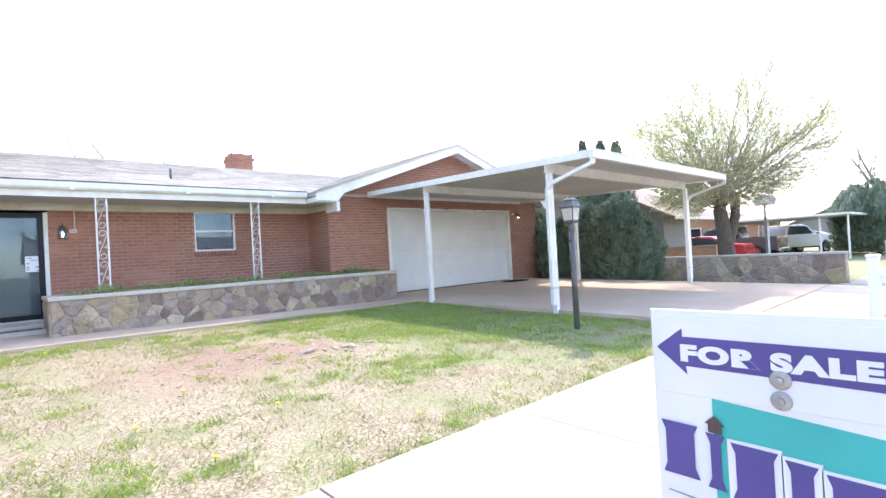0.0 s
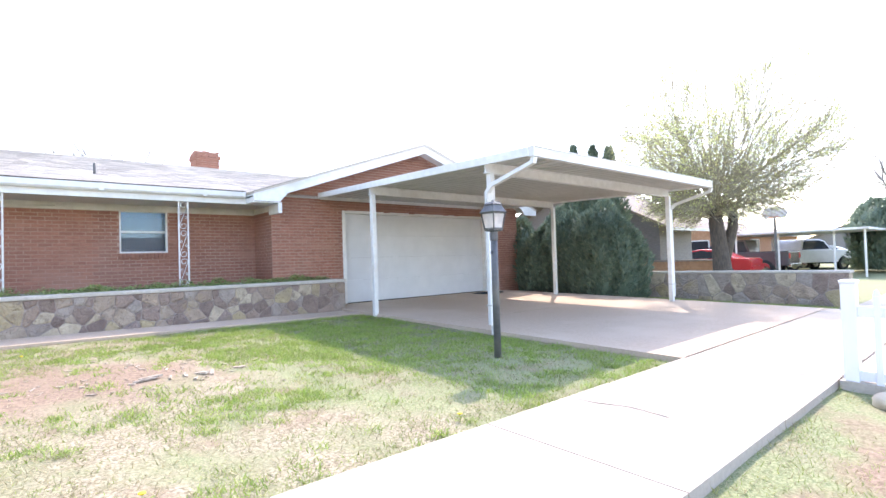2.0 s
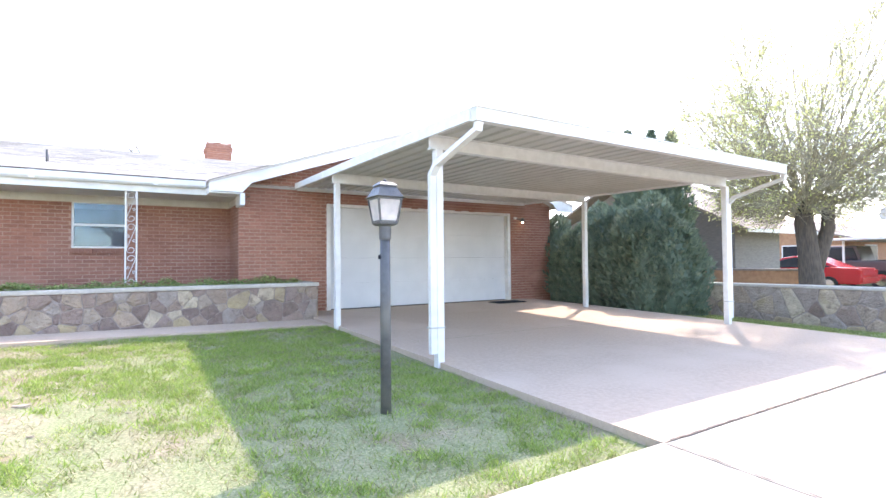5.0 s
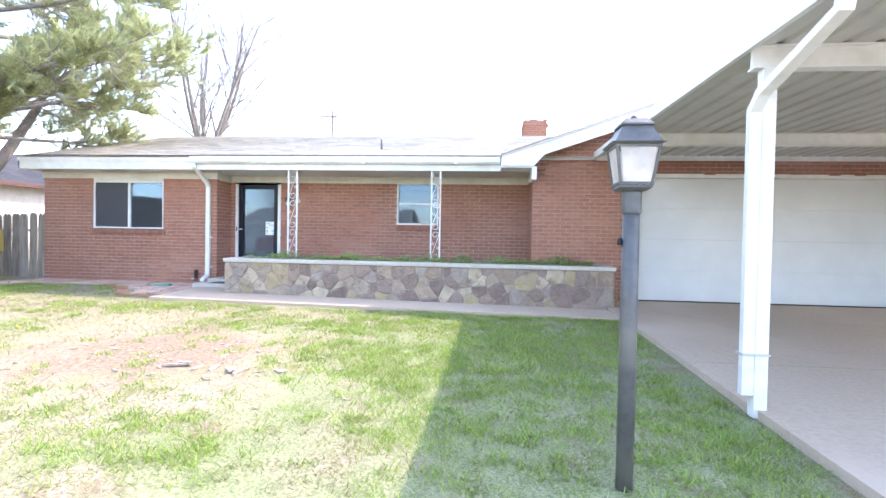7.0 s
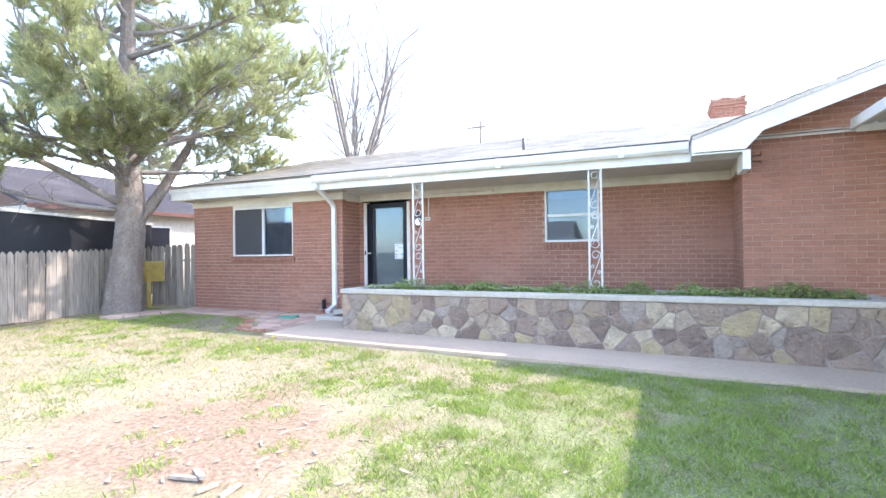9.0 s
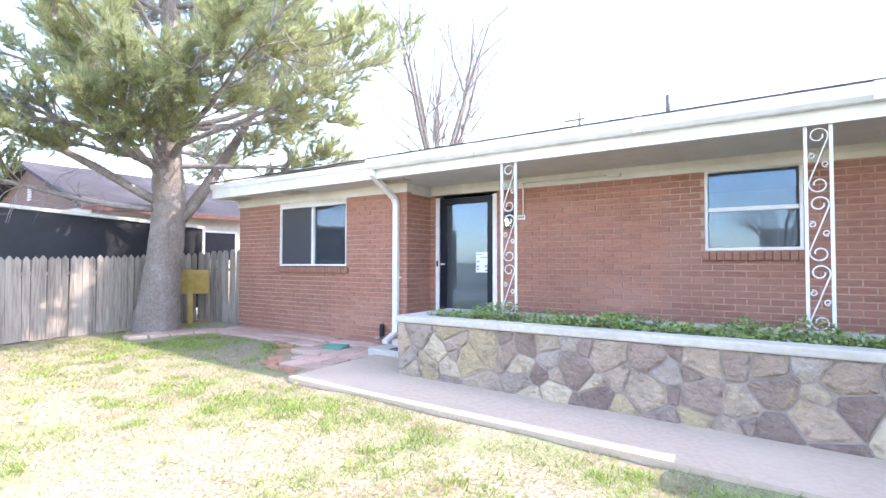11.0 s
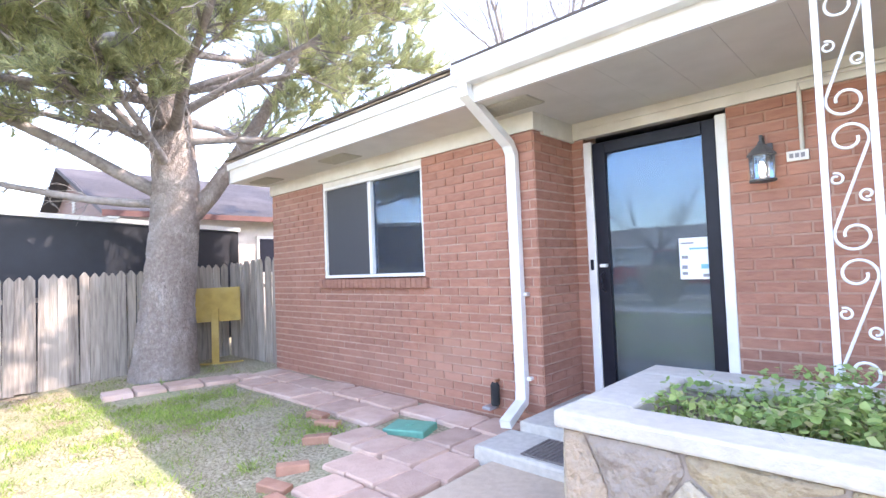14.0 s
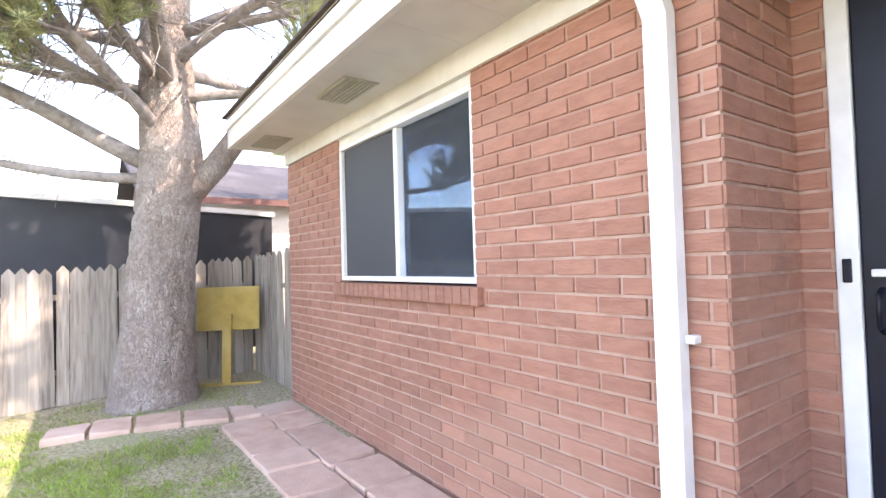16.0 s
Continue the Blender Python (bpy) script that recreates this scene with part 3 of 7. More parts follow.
brick_wall("garage_wall", house, "front", WY, WX0, WX1, 0.05, 2.6, [(GD[0], GD[1], 0.0, GD[3])], top=rake, near=lambda r: r[1] < 7.4 and r[2] > 0.8, trim=(0.2, 0))
b = Build().prism([(WX0, 2.6), (WX1, 2.6), (WX1, rake(WX1)), (9.66, rake(9.66)), (WX0, rake(WX0))], WY, WY + 0.2, "y")
under(part("gable_wall", b, MORTAR), house)
# plain walls that close the house
b = Build().box(BX0, BX0 + 0.2, BY + 0.202, 19.2, 0, 2.6).box(WX1 - 0.2, WX1, WY + 0.202, 19.2, 0, 2.6).box(BX0, WX1, 19.2, 19.4, 0, 2.6)
under(part("rear_walls", b, BRICK_J), house)
b = Build().box(BX0 + 0.2, WX1 - 0.2, 11.6, 19.2, 0.28, 0.34).box(BX0 + 0.2, WX1 - 0.2, 14.8, 14.9, 0.34, 2.6).box(BX0 + 0.2, WX1 - 0.2, 11.6, 19.2, 2.6, 2.66)
under(part("room_shell", b, mat("room_wall", (0.45, 0.42, 0.38), rough=0.9)), house)

# roofs: sheet with shingle courses
RS, EY, RIDGE_Y, EZ = 0.285, 10.25, 15.0, 2.785


def main_roof(y):
    return EZ + RS * (y - EY)


XL, XR = -4.42, 9.6
b = Build()
rz = main_roof(RIDGE_Y)
b.prism([(EY, EZ - 0.02), (RIDGE_Y, rz - 0.02), (2 * RIDGE_Y - EY, EZ - 0.02), (2 * RIDGE_Y - EY, EZ - 0.05), (RIDGE_Y, rz - 0.08), (EY, EZ - 0.05)], XL, XR, "x")
roof = under(part("roof", b, SHINGLE), house)
b = Build()
EXP = 0.14
nrow = int((RIDGE_Y - EY) / EXP)
for r in range(nrow):
    y0 = EY - 0.01 + r * EXP
    x = XL - 0.01 + rng.uniform(0, 0.3) - 0.3
    while x < XR:
        w = rng.choice([0.22, 0.3, 0.38])
        a, c = max(x, XL - 0.01), min(x + w - 0.006, XR)
        if c - a > 0.05:
            y1 = y0 + EXP + 0.03
            h0, h1 = main_roof(y0) + 0.010 + rng.uniform(0, 0.006), main_roof(y1) - 0.004
            b.add([(a, y0, h0), (c, y0, h0), (c, y1, h1), (a, y1, h1), (a, y0, h0 - 0.018), (c, y0, h0 - 0.018)], [(0, 1, 2, 3), (4, 5, 1, 0)])
        x += w
tagged(part("shingles", b, SHINGLE, roof), kind="stuff")
PX, PZ, GY0 = 9.66, 4.285, 9.76        # gable peak and its front edge
GS = 0.342


def wing_roof(x):
    return PZ - GS * abs(x - PX)


GL, GR = 5.15, 14.17
b = Build()
b.prism([(GL, wing_roof(GL)), (PX, PZ), (GR, wing_roof(GR)), (GR, wing_roof(GR) - 0.04), (PX, PZ - 0.06), (GL, wing_roof(GL) - 0.04)], GY0 - 0.02, 19.3, "y")
wroof = under(part("garage_roof", b, SHINGLE), house)
b = Build()
for sgn in (-1, 1):
    for r in range(int((PX - GL) / EXP)):
        d1 = PX - GL - r * EXP + 0.01
        d0 = d1 - EXP - 0.03
        y = GY0 - 0.03 - rng.uniform(0, 0.3)
        while y < 16.5:
            w = rng.choice([0.22, 0.3, 0.38])
            a, c = max(y, GY0 - 0.03), y + w - 0.006
            if c - a > 0.05 and d0 > 0:
                h1 = PZ - GS * d1 + 0.014
                h0 = PZ - GS * d0 + 0.004
                b.add([(PX + sgn * d1, a, h1), (PX + sgn * d1, c, h1), (PX + sgn * d0, c, h0), (PX + sgn * d0, a, h0), (PX + sgn * d1, a, h1 - 0.018), (PX + sgn * d1, c, h1 - 0.018)], [(0, 1, 2, 3), (4, 5, 1, 0)])
            y += w
tagged(part("shingles", b, SHINGLE, wroof), kind="stuff")

# eaves: fascia boards, soffits, friezes
b = Build().box(XL, WX0 - 0.55, EY, EY + 0.03, SOF - 0.002, EZ - 0.03)
under(part("fascia", b, WHITE), house)
soffit = under(part("soffit", Build().box(XL + 0.02, WX0 - 0.002, EY + 0.03, MY, SOF + 0.008, SOF + 0.02), SOFFIT), house)
for k in range(34):
    a = XL + 0.02 + k * 0.304
    part("soffit_panel", Build().box(a, min(a + 0.3025, WX0 - 0.003), EY + 0.031, MY - 0.001, SOF, SOF + 0.0075), SOFFIT, soffit)
for x0 in (-4.2, -2.75, -0.75):
    b = Build().box(x0, x0 + 0.42, EY + 0.14, EY + 0.36, SOF - 0.008, SOF - 0.001)
    for k in range(8):
        b.box(x0, x0 + 0.42, EY + 0.15 + k * 0.026, EY + 0.163 + k * 0.026, SOF - 0.016, SOF - 0.008)
    under(part("soffit_vent", b, VENT), house)
b = Build().box(BX0 - 0.02, BX1 + 0.025, BY - 0.025, BY + 0.1, FRIEZE, SOF).box(BX1 + 0.001, BX1 + 0.027, BY + 0.102, MY, FRIEZE - 0.02, SOF)
b.box(BX1 + 0.03, WX0 - 0.03, MY - 0.028, MY + 0.05, FRIEZE - 0.005, SOF).box(WX0 - 0.03, WX0 + 0.01, WY - 0.02, MY - 0.03, FRIEZE + 0.005, SOF)
under(part("frieze_board", b, CREAM), house)
b = Build().box(BX1 + 0.1, WX0 - 0.05, MY - 0.045, MY - 0.03, FRIEZE + 0.06, FRIEZE + 0.09)
under(part("frieze_moulding", b, CREAM), house)
# left gable edge board of the main roof
b = Build().prism([(EY, EZ - 0.05), (RIDGE_Y, rz - 0.08), (RIDGE_Y, rz - 0.24), (EY, EZ - 0.24)], XL, XL + 0.03, "x")
b.prism([(2 * RIDGE_Y - EY, EZ - 0.05), (RIDGE_Y, rz - 0.08), (RIDGE_Y, rz - 0.24), (2 * RIDGE_Y - EY, EZ - 0.24)], XL, XL + 0.03, "x")
b.prism([(BY, 2.6), (19.3, 2.6), (RIDGE_Y, rz - 0.1)], BX0, BX0 + 0.15, "x")
under(part("rake_board", b, WHITE), house)
# gable of the garage: rake boards with returns, and the soffit behind them
for sgn, name in ((-1, "gable_board"), (1, "gable_board")):
    b = Build()
    e = PX + sgn * (PX - GL)
    b.prism([(PX, PZ - 0.03), (e, wing_roof(e) - 0.03), (e, wing_roof(e) - 0.185), (e - sgn * 0.55, wing_roof(e) - 0.185), (e - sgn * 0.72, wing_roof(e - sgn * 0.72) - 0.24), (PX, PZ - 0.25)], GY0, GY0 + 0.03, "y")
    b.prism([(PX, PZ - 0.07), (e, wing_roof(e) - 0.05), (e, wing_roof(e) - 0.075), (PX, PZ - 0.095)], GY0 + 0.03, WY + 0.02, "y")
    under(part(name, b, WHITE), house)
b = Build().box(GL, GL + 0.03, GY0 + 0.03, EY - 0.02, 2.53, 2.64).box(GL + 0.03, WX0 + 0.02, GY0 + 0.03, EY - 0.02, 2.53, 2.55)
b.prism([(WX0 - 0.06, 2.33), (WX0 + 0.02, 2.33), (WX0 + 0.02, 2.53), (WX0 - 0.06, 2.53)], GY0 + 0.03, WY - 0.02, "y")
under(part("eave_return", b, WHITE), house)

# chimney, vent pipe
b = Build()
cx0, cx1, cy0, cy1 = 5.86, 6.58, 16.5, 17.2
b.box(cx0 + 0.02, cx1 - 0.02, cy0 + 0.02, cy1 - 0.02, 3.7, 4.93)
ch = under(part("chimney", b, MORTAR), house)
b = Build()
for r in range(17):
    z = 3.78 + r * BH
    out = 0.03 if 13 <= r <= 14 else 0.0
    for kind, plane, u0, u1 in (("front", cy0 + 0.02, cx0 - out, cx1 + out), ("west", cx0 + 0.02, cy0 - out, cy1 + out)):
        u = u0 - (r % 2) * BW / 2
        while u < u1:
            a, c = max(u, u0), min(u + BW - JT, u1)
            if c - a > 0.03 and not (r == 16 and rng.random() < 0.4):
                brick_build(b, kind, plane, a, c, z, z + BH - JT, 0.012 + out)
            u += BW
tagged(part("bricks", b, BRICK_J, ch), kind="stuff")
b = Build().tube([(2.68, 11.44, 3.05), (2.68, 11.44, 3.34)], 0.025, 10)
under(part("vent_pipe", b, LAMPMETAL, smooth=True), house)


# gutter with its outlet and downspout
b = Build()
gp = [(EY - 0.002, 2.642), (EY - 0.075, 2.642), (EY - 0.105, 2.677), (EY - 0.105, 2.772), (EY - 0.095, 2.772), (EY - 0.095, 2.682), (EY - 0.07, 2.653), (EY - 0.002, 2.653)]
b.prism(gp, -0.75, 5.13, "x")
for x in (0.8, 2.6, 4.3):
    b.box(x, x + 0.07, EY - 0.11, EY - 0.002, 2.637, 2.776)
under(part("gutter", b, WHITE), house)
b = Build().box(XL, -0.76, EY - 0.02, EY - 0.001, 2.68, 2.754)
under(part("drip_edge", b, WHITE), house)
# Thin dark strip paints in the shadow line at the shingles' lower edge.
under(part("shingle_edge", Build().box(XL - 0.012, -0.752, EY - 0.04, EY + 0.005, 2.787, 2.801).box(-0.75, 5.13, EY - 0.10, EY + 0.005, 2.780, 2.794), mat("shadow_line_brown", (0.12, 0.095, 0.08), (0.08, 0.065, 0.055), 30, 0.95)), house)


def downspout(b, path, w, d):
    """A square pipe swept along a path."""
    pts = [Vector(p) for p in path]
    k = len(b.v)
    for i, p in enumerate(pts):
        t = ((pts[min(i + 1, len(pts) - 1)] - p).normalized() + (p - pts[max(i - 1, 0)]).normalized()).normalized()
        s = Vector((1, 0, 0)) - t * t.x
        s.normalize()
        n = t.cross(s)
        for a, c in ((-1, -1), (1, -1), (1, 1), (-1, 1)):
            b.v.append(tuple(p + s * (a * w / 2) + n * (c * d / 2)))
    for i in range(len(pts) - 1):
        for j in range(4):
            a, c = k + 4 * i + j, k + 4 * i + (j + 1) % 4
            b.f.append((a, c, c + 4, a + 4))
    b.f.append((k + 3, k + 2, k + 1, k))
    e = k + 4 * (len(pts) - 1)
    b.f.append((e, e + 1, e + 2, e + 3))
    return b


b = downspout(Build(), [(-0.685, 10.20, 2.68), (-0.685, 10.21, 2.58), (-0.685, 10.66, 2.32), (-0.685, 10.705, 2.25), (-0.685, 10.705, 0.55), (-0.675, 10.68, 0.47), (-0.62, 10.40, 0.39)], 0.08, 0.055)
ds = under(part("downspout", b, WHITE), house)
for z in (1.22, 0.62):
    part("strap", Build().rbox(-0.74, -0.615, 10.725, 10.745, z, z + 0.022, 0.004).rbox(-0.64, -0.61, 10.70, 10.745, z - 0.002, z + 0.024, 0.005), WHITE, ds)


def window(name, x0, x1, z0, z1, plane, rail):
    """A white vinyl window set into a brick opening: frame, sash rail, two panes."""
    w = new(name)
    w.location = (x0, plane, z0)
    under(w, house)
    f = 0.032
    for a, c, lo, hi in ((x0, x1, z0, z0 + f), (x0, x1, z1 - f, z1), (x0, x0 + f, z0 + f, z1 - f), (x1 - f, x1, z0 + f, z1 - f)):
        under(part("frame", Build().rbox(a, c, plane + 0.005, plane + 0.09, lo, hi, 0.006), WHITE), w)
    if rail == "v":
        mid = (x0 + x1) / 2
        bars, panes = (mid - 0.022, mid + 0.022, z0 + f, z1 - f), ((x0 + f, mid - 0.022, z0 + f, z1 - f), (mid + 0.022, x1 - f, z0 + f, z1 - f))
    else:
        mid = (z0 + z1) / 2
        bars, panes = (x0 + f, x1 - f, mid - 0.022, mid + 0.022), ((x0 + f, x1 - f, z0 + f, mid - 0.022), (x0 + f, x1 - f, mid + 0.022, z1 - f))
    under(part("sash_rail", Build().rbox(bars[0], bars[1], plane + 0.02, plane + 0.07, bars[2], bars[3], 0.005), WHITE), w)
    for k, (a, c, lo, hi) in enumerate(panes):
        p = under(part("pane", Build().box(a, c, plane + 0.05 + 0.012 * k, plane + 0.054 + 0.012 * k, lo, hi), CLEAR), w)
        p.visible_shadow = False
    if rail == "v":
        under(part("insect_screen", Build().box(x0 + f, mid - 0.022, plane + 0.034, plane + 0.036, z0 + f, z1 - f), SCREEN, label="dark grey insect screen"), w)
    else:
        # Added sheet behind the lower pane, coloured dark as the unlit room beyond.
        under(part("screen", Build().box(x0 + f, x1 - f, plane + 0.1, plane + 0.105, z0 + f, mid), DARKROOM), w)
    return w


window("bedroom_window", *W1[:4], BY, "v")
window("porch_window", *W2[:4], MY, "h")
# brick-on-edge sills
for x0, x1, z, plane in ((W1[0] - 0.05, W1[1] + 0.05, W1[2], BY), (W2[0] - 0.02, W2[1] + 0.02, W2[2], MY)):
    b = Build()
    u = x0
    while u < x1:
        b.rbox(u, min(u + 0.062, x1), plane - 0.045, plane + 0.06, z - 0.10, z - 0.012, 0.004)
        u += 0.0695
    under(part("brick_sill", b, BRICK_J), house)
# lintel board above the bedroom window up to the frieze
under(part("lintel", Build().box(W1[0], W1[1], BY + 0.01, BY + 0.08, W1[3], FRIEZE + 0.01), CREAM), house)

# storm door
dx0, dx1, dz0, dz1 = DR
door = new("storm_door")
door.location = (dx0, MY, dz0)
under(door, house)
tagged(door, "black full-view storm door with a paper notice")
for a, c, lo, hi in ((dx0, dx0 + 0.065, dz0, dz1), (dx1 - 0.065, dx1, dz0, dz1)):
    under(part("casing", Build().rbox(a, c, MY - 0.012, MY + 0.1, lo, hi, 0.006), WHITE), house)
jx0, jx1 = dx0 + 0.067, dx1 - 0.067
for a, c, lo, hi in ((jx0, jx0 + 0.10, dz0 + 0.02, dz1 - 0.015), (jx1 - 0.085, jx1, dz0 + 0.02, dz1 - 0.015), (jx0 + 0.10, jx1 - 0.085, dz1 - 0.105, dz1 - 0.015), (jx0 + 0.10, jx1 - 0.085, dz0 + 0.02, dz0 + 0.11)):
    under(part("door_frame", Build().rbox(a, c, MY + 0.0, MY + 0.05, lo, hi, 0.006), BLACKDOOR), door)
g = under(part("pane", Build().box(jx0 + 0.10, jx1 - 0.085, MY + 0.022, MY + 0.027, dz0 + 0.11, dz1 - 0.105), DOORGLASS), door)
g.visible_shadow = False
under(part("latch", Build().rbox(jx0 + 0.03, jx0 + 0.085, MY - 0.03, MY + 0.004, 1.40, 1.425, 0.005), WHITE), door)
under(part("handle", Build().tube([(jx0 + 0.05, MY - 0.002, 1.22), (jx0 + 0.05, MY - 0.05, 1.24), (jx0 + 0.05, MY - 0.05, 1.34), (jx0 + 0.05, MY - 0.002, 1.36)], 0.008, 8), BLACKDOOR, smooth=True), door)
inner = under(part("entry_door", Build().rbox(jx0, jx1, MY + 0.13, MY + 0.17, dz0, dz1, 0.004), mat("grey_door", (0.16, 0.16, 0.165), (0.14, 0.14, 0.145), 6, 0.5)), house)
under(part("threshold", Build().rbox(dx0, dx1, MY - 0.06, MY + 0.12, dz0 - 0.03, dz0 + 0.02, 0.006), COPING), house)
under(part("doorbell", Build().rbox(dx0 + 0.02, dx0 + 0.045, MY - 0.024, MY - 0.010, 1.38, 1.46, 0.004), BLACKDOOR), house)
# paper notice taped inside the glass
PAPER = mat("paper", (0.80, 0.80, 0.80), (0.76, 0.76, 0.76), 20, 0.8)
INK_BLUE = mat("blue_print", (0.20, 0.48, 0.65), rough=0.8)
INK_GREY = mat("grey_print", (0.25, 0.25, 0.27), rough=0.8)
paper = tagged(part("paper_notice", Build().box(0.235, 0.455, MY + 0.0175, MY + 0.0205, 1.30, 1.58), PAPER), "white printed paper notice taped to the storm door", "notice")
for a, c, lo, hi, m_ in ((0.37, 0.44, 1.37, 1.40, INK_BLUE), (0.25, 0.285, 1.33, 1.35, INK_GREY), (0.25, 0.285, 1.37, 1.395, INK_GREY), (0.25, 0.29, 1.44, 1.46, INK_GREY), (0.30, 0.44, 1.50, 1.512, INK_BLUE), (0.38, 0.44, 1.315, 1.335, INK_GREY), (0.25, 0.33, 1.54, 1.55, INK_GREY)):
    part("print", Build().box(a, c, MY + 0.0155, MY + 0.0173, lo, hi), m_, paper)

# garage door: four sections in a white casing
gd = new("garage_door")
gd.location = (GD[0], WY, 0.25)
under(gd, house)
gy = WY + 0.13
for a, c, lo, hi in ((GD[0] + 0.001, GD[0] + 0.09, 0.25, GD[3]), (GD[1] - 0.09, GD[1] - 0.001, 0.25, GD[3]), (GD[0] + 0.09, GD[1] - 0.09, GD[3] - 0.07, GD[3])):
    under(part("casing", Build().rbox(a, c, WY - 0.008, WY + 0.15, lo, hi, 0.006), WHITE), gd)
PANEL = mat("garage_panel", (0.70, 0.71, 0.72), (0.66, 0.67, 0.68), 3, 0.5, (0.60, 0.61, 0.62), 0.7)
for k in range(4):
    lo = 0.262 + k * 0.548
    under(part("section", Build().rbox(GD[0] + 0.09, GD[1] - 0.09, gy, gy + 0.04, lo, lo + 0.546, 0.0025), PANEL), gd)
under(part("rubber_seal", Build().box(GD[0] + 0.09, GD[1] - 0.09, gy + 0.005, gy + 0.035, 0.235, 0.262), RUBBER), gd)
under(part("rear_panel", Build().box(GD[0], GD[1], gy + 0.2, gy + 0.22, 0.1, 2.6), DARKROOM), house)

# porch: floor, step, mat
porch = tagged(part("porch", Build().rbox(BX1 + 0.002, WX0 - 0.002, 10.43, MY - 0.008, 0.05, 0.425, 0.012), COPING), "grey concrete porch floor behind the planter", "porch", kind="structure")
step = tagged(part("step", Build().rbox(-0.60, 0.398, 10.04, 10.428, 0.05, 0.365, 0.018).rbox(BX1 + 0.004, 0.398, 10.40, 10.7, 0.05, 0.362, 0.01), COPING), "low grey concrete entrance step", "step", kind="structure")
b = Build().rbox(-0.28, 0.36, 10.08, 10.38, 0.364, 0.375, 0.004)
for k in range(22):
    b.box(-0.27 + k * 0.0285, -0.255 + k * 0.0285, 10.09, 10.37, 0.375, 0.379)
tagged(part("door_mat", b, mat("grey_mat", (0.13, 0.11, 0.10), (0.20, 0.17, 0.15), 120, 0.95)), "grey ribbed door mat on the step", "mat")
# front walk
b = Build()
wp = [(-0.50, 8.74), (6.88, 8.60), (6.88, 9.44), (0.42, 9.44), (0.42, 10.038), (-0.46, 10.038)]
WALKTOP = [0.262, 0.187, 0.197, 0.285, 0.30, 0.30]
n = len(wp)
b.add([(x, y, z) for (x, y), z in zip(wp, WALKTOP)] + [(x, y, z - 0.16) for (x, y), z in zip(wp, WALKTOP)], [(0, 1, 2, 3), (0, 3, 4, 5)] + [(i, i + n, (i + 1) % n + n, (i + 1) % n) for i in range(n)])
tagged(part("front_walk", b, PINKCON), "pinkish concrete walk along the planter", "walk", kind="structure")


# ---- stone walls ----
def clip_poly(poly, a, bb, c):
    """Keeps the part of a polygon where a*x + b*y <= c."""
    out = []
    for i, p in enumerate(poly):
        q = poly[(i + 1) % len(poly)]
        dp, dq = a * p[0] + bb * p[1] - c, a * q[0] + bb * q[1] - c
        if dp <= 0:
            out.append(p)
        if dp * dq < 0:
            t = dp / (dp - dq)
            out.append((p[0] + t * (q[0] - p[0]), p[1] + t * (q[1] - p[1])))
    return out


def cells(u0, u1, v0, v1, size, r, gap=0.008, drop=0.0):
    """Irregular stones filling a rectangle: Voronoi cells of scattered seeds, shrunk by the joint."""
    seeds, weight = [], []
    nu, nv = max(1, round((u1 - u0) / size)), max(1, round((v1 - v0) / (size * 0.8)))
    for i in range(nu):
        for j in range(nv):
            if r.random() < drop:
                continue
            weight.append(r.uniform(-0.012, 0.012))
            seeds.append((u0 + (i + 0.5 + r.uniform(-0.42, 0.42) + 0.5 * (j % 2) - 0.25) * (u1 - u0) / nu, v0 + (j + 0.5 + r.uniform(-0.4, 0.4)) * (v1 - v0) / nv))
    out = []
    for s, ws in zip(seeds, weight):
        poly = [(u0, v0), (u1, v0), (u1, v1), (u0, v1)]
        for q, wq in zip(seeds, weight):
            d = (q[0] - s[0], q[1] - s[1])
            ln = math.hypot(*d)
            if 0 < ln < size * 3:
                mx, my = (q[0] + s[0]) / 2, (q[1] + s[1]) / 2
                poly = clip_poly(poly, d[0] / ln, d[1] / ln, (d[0] * mx + d[1] * my) / ln + (ws - wq) / (2 * ln) - gap)
                if len(poly) < 3:
                    break
        if len(poly) >= 3:
            out.append(poly)
    return out


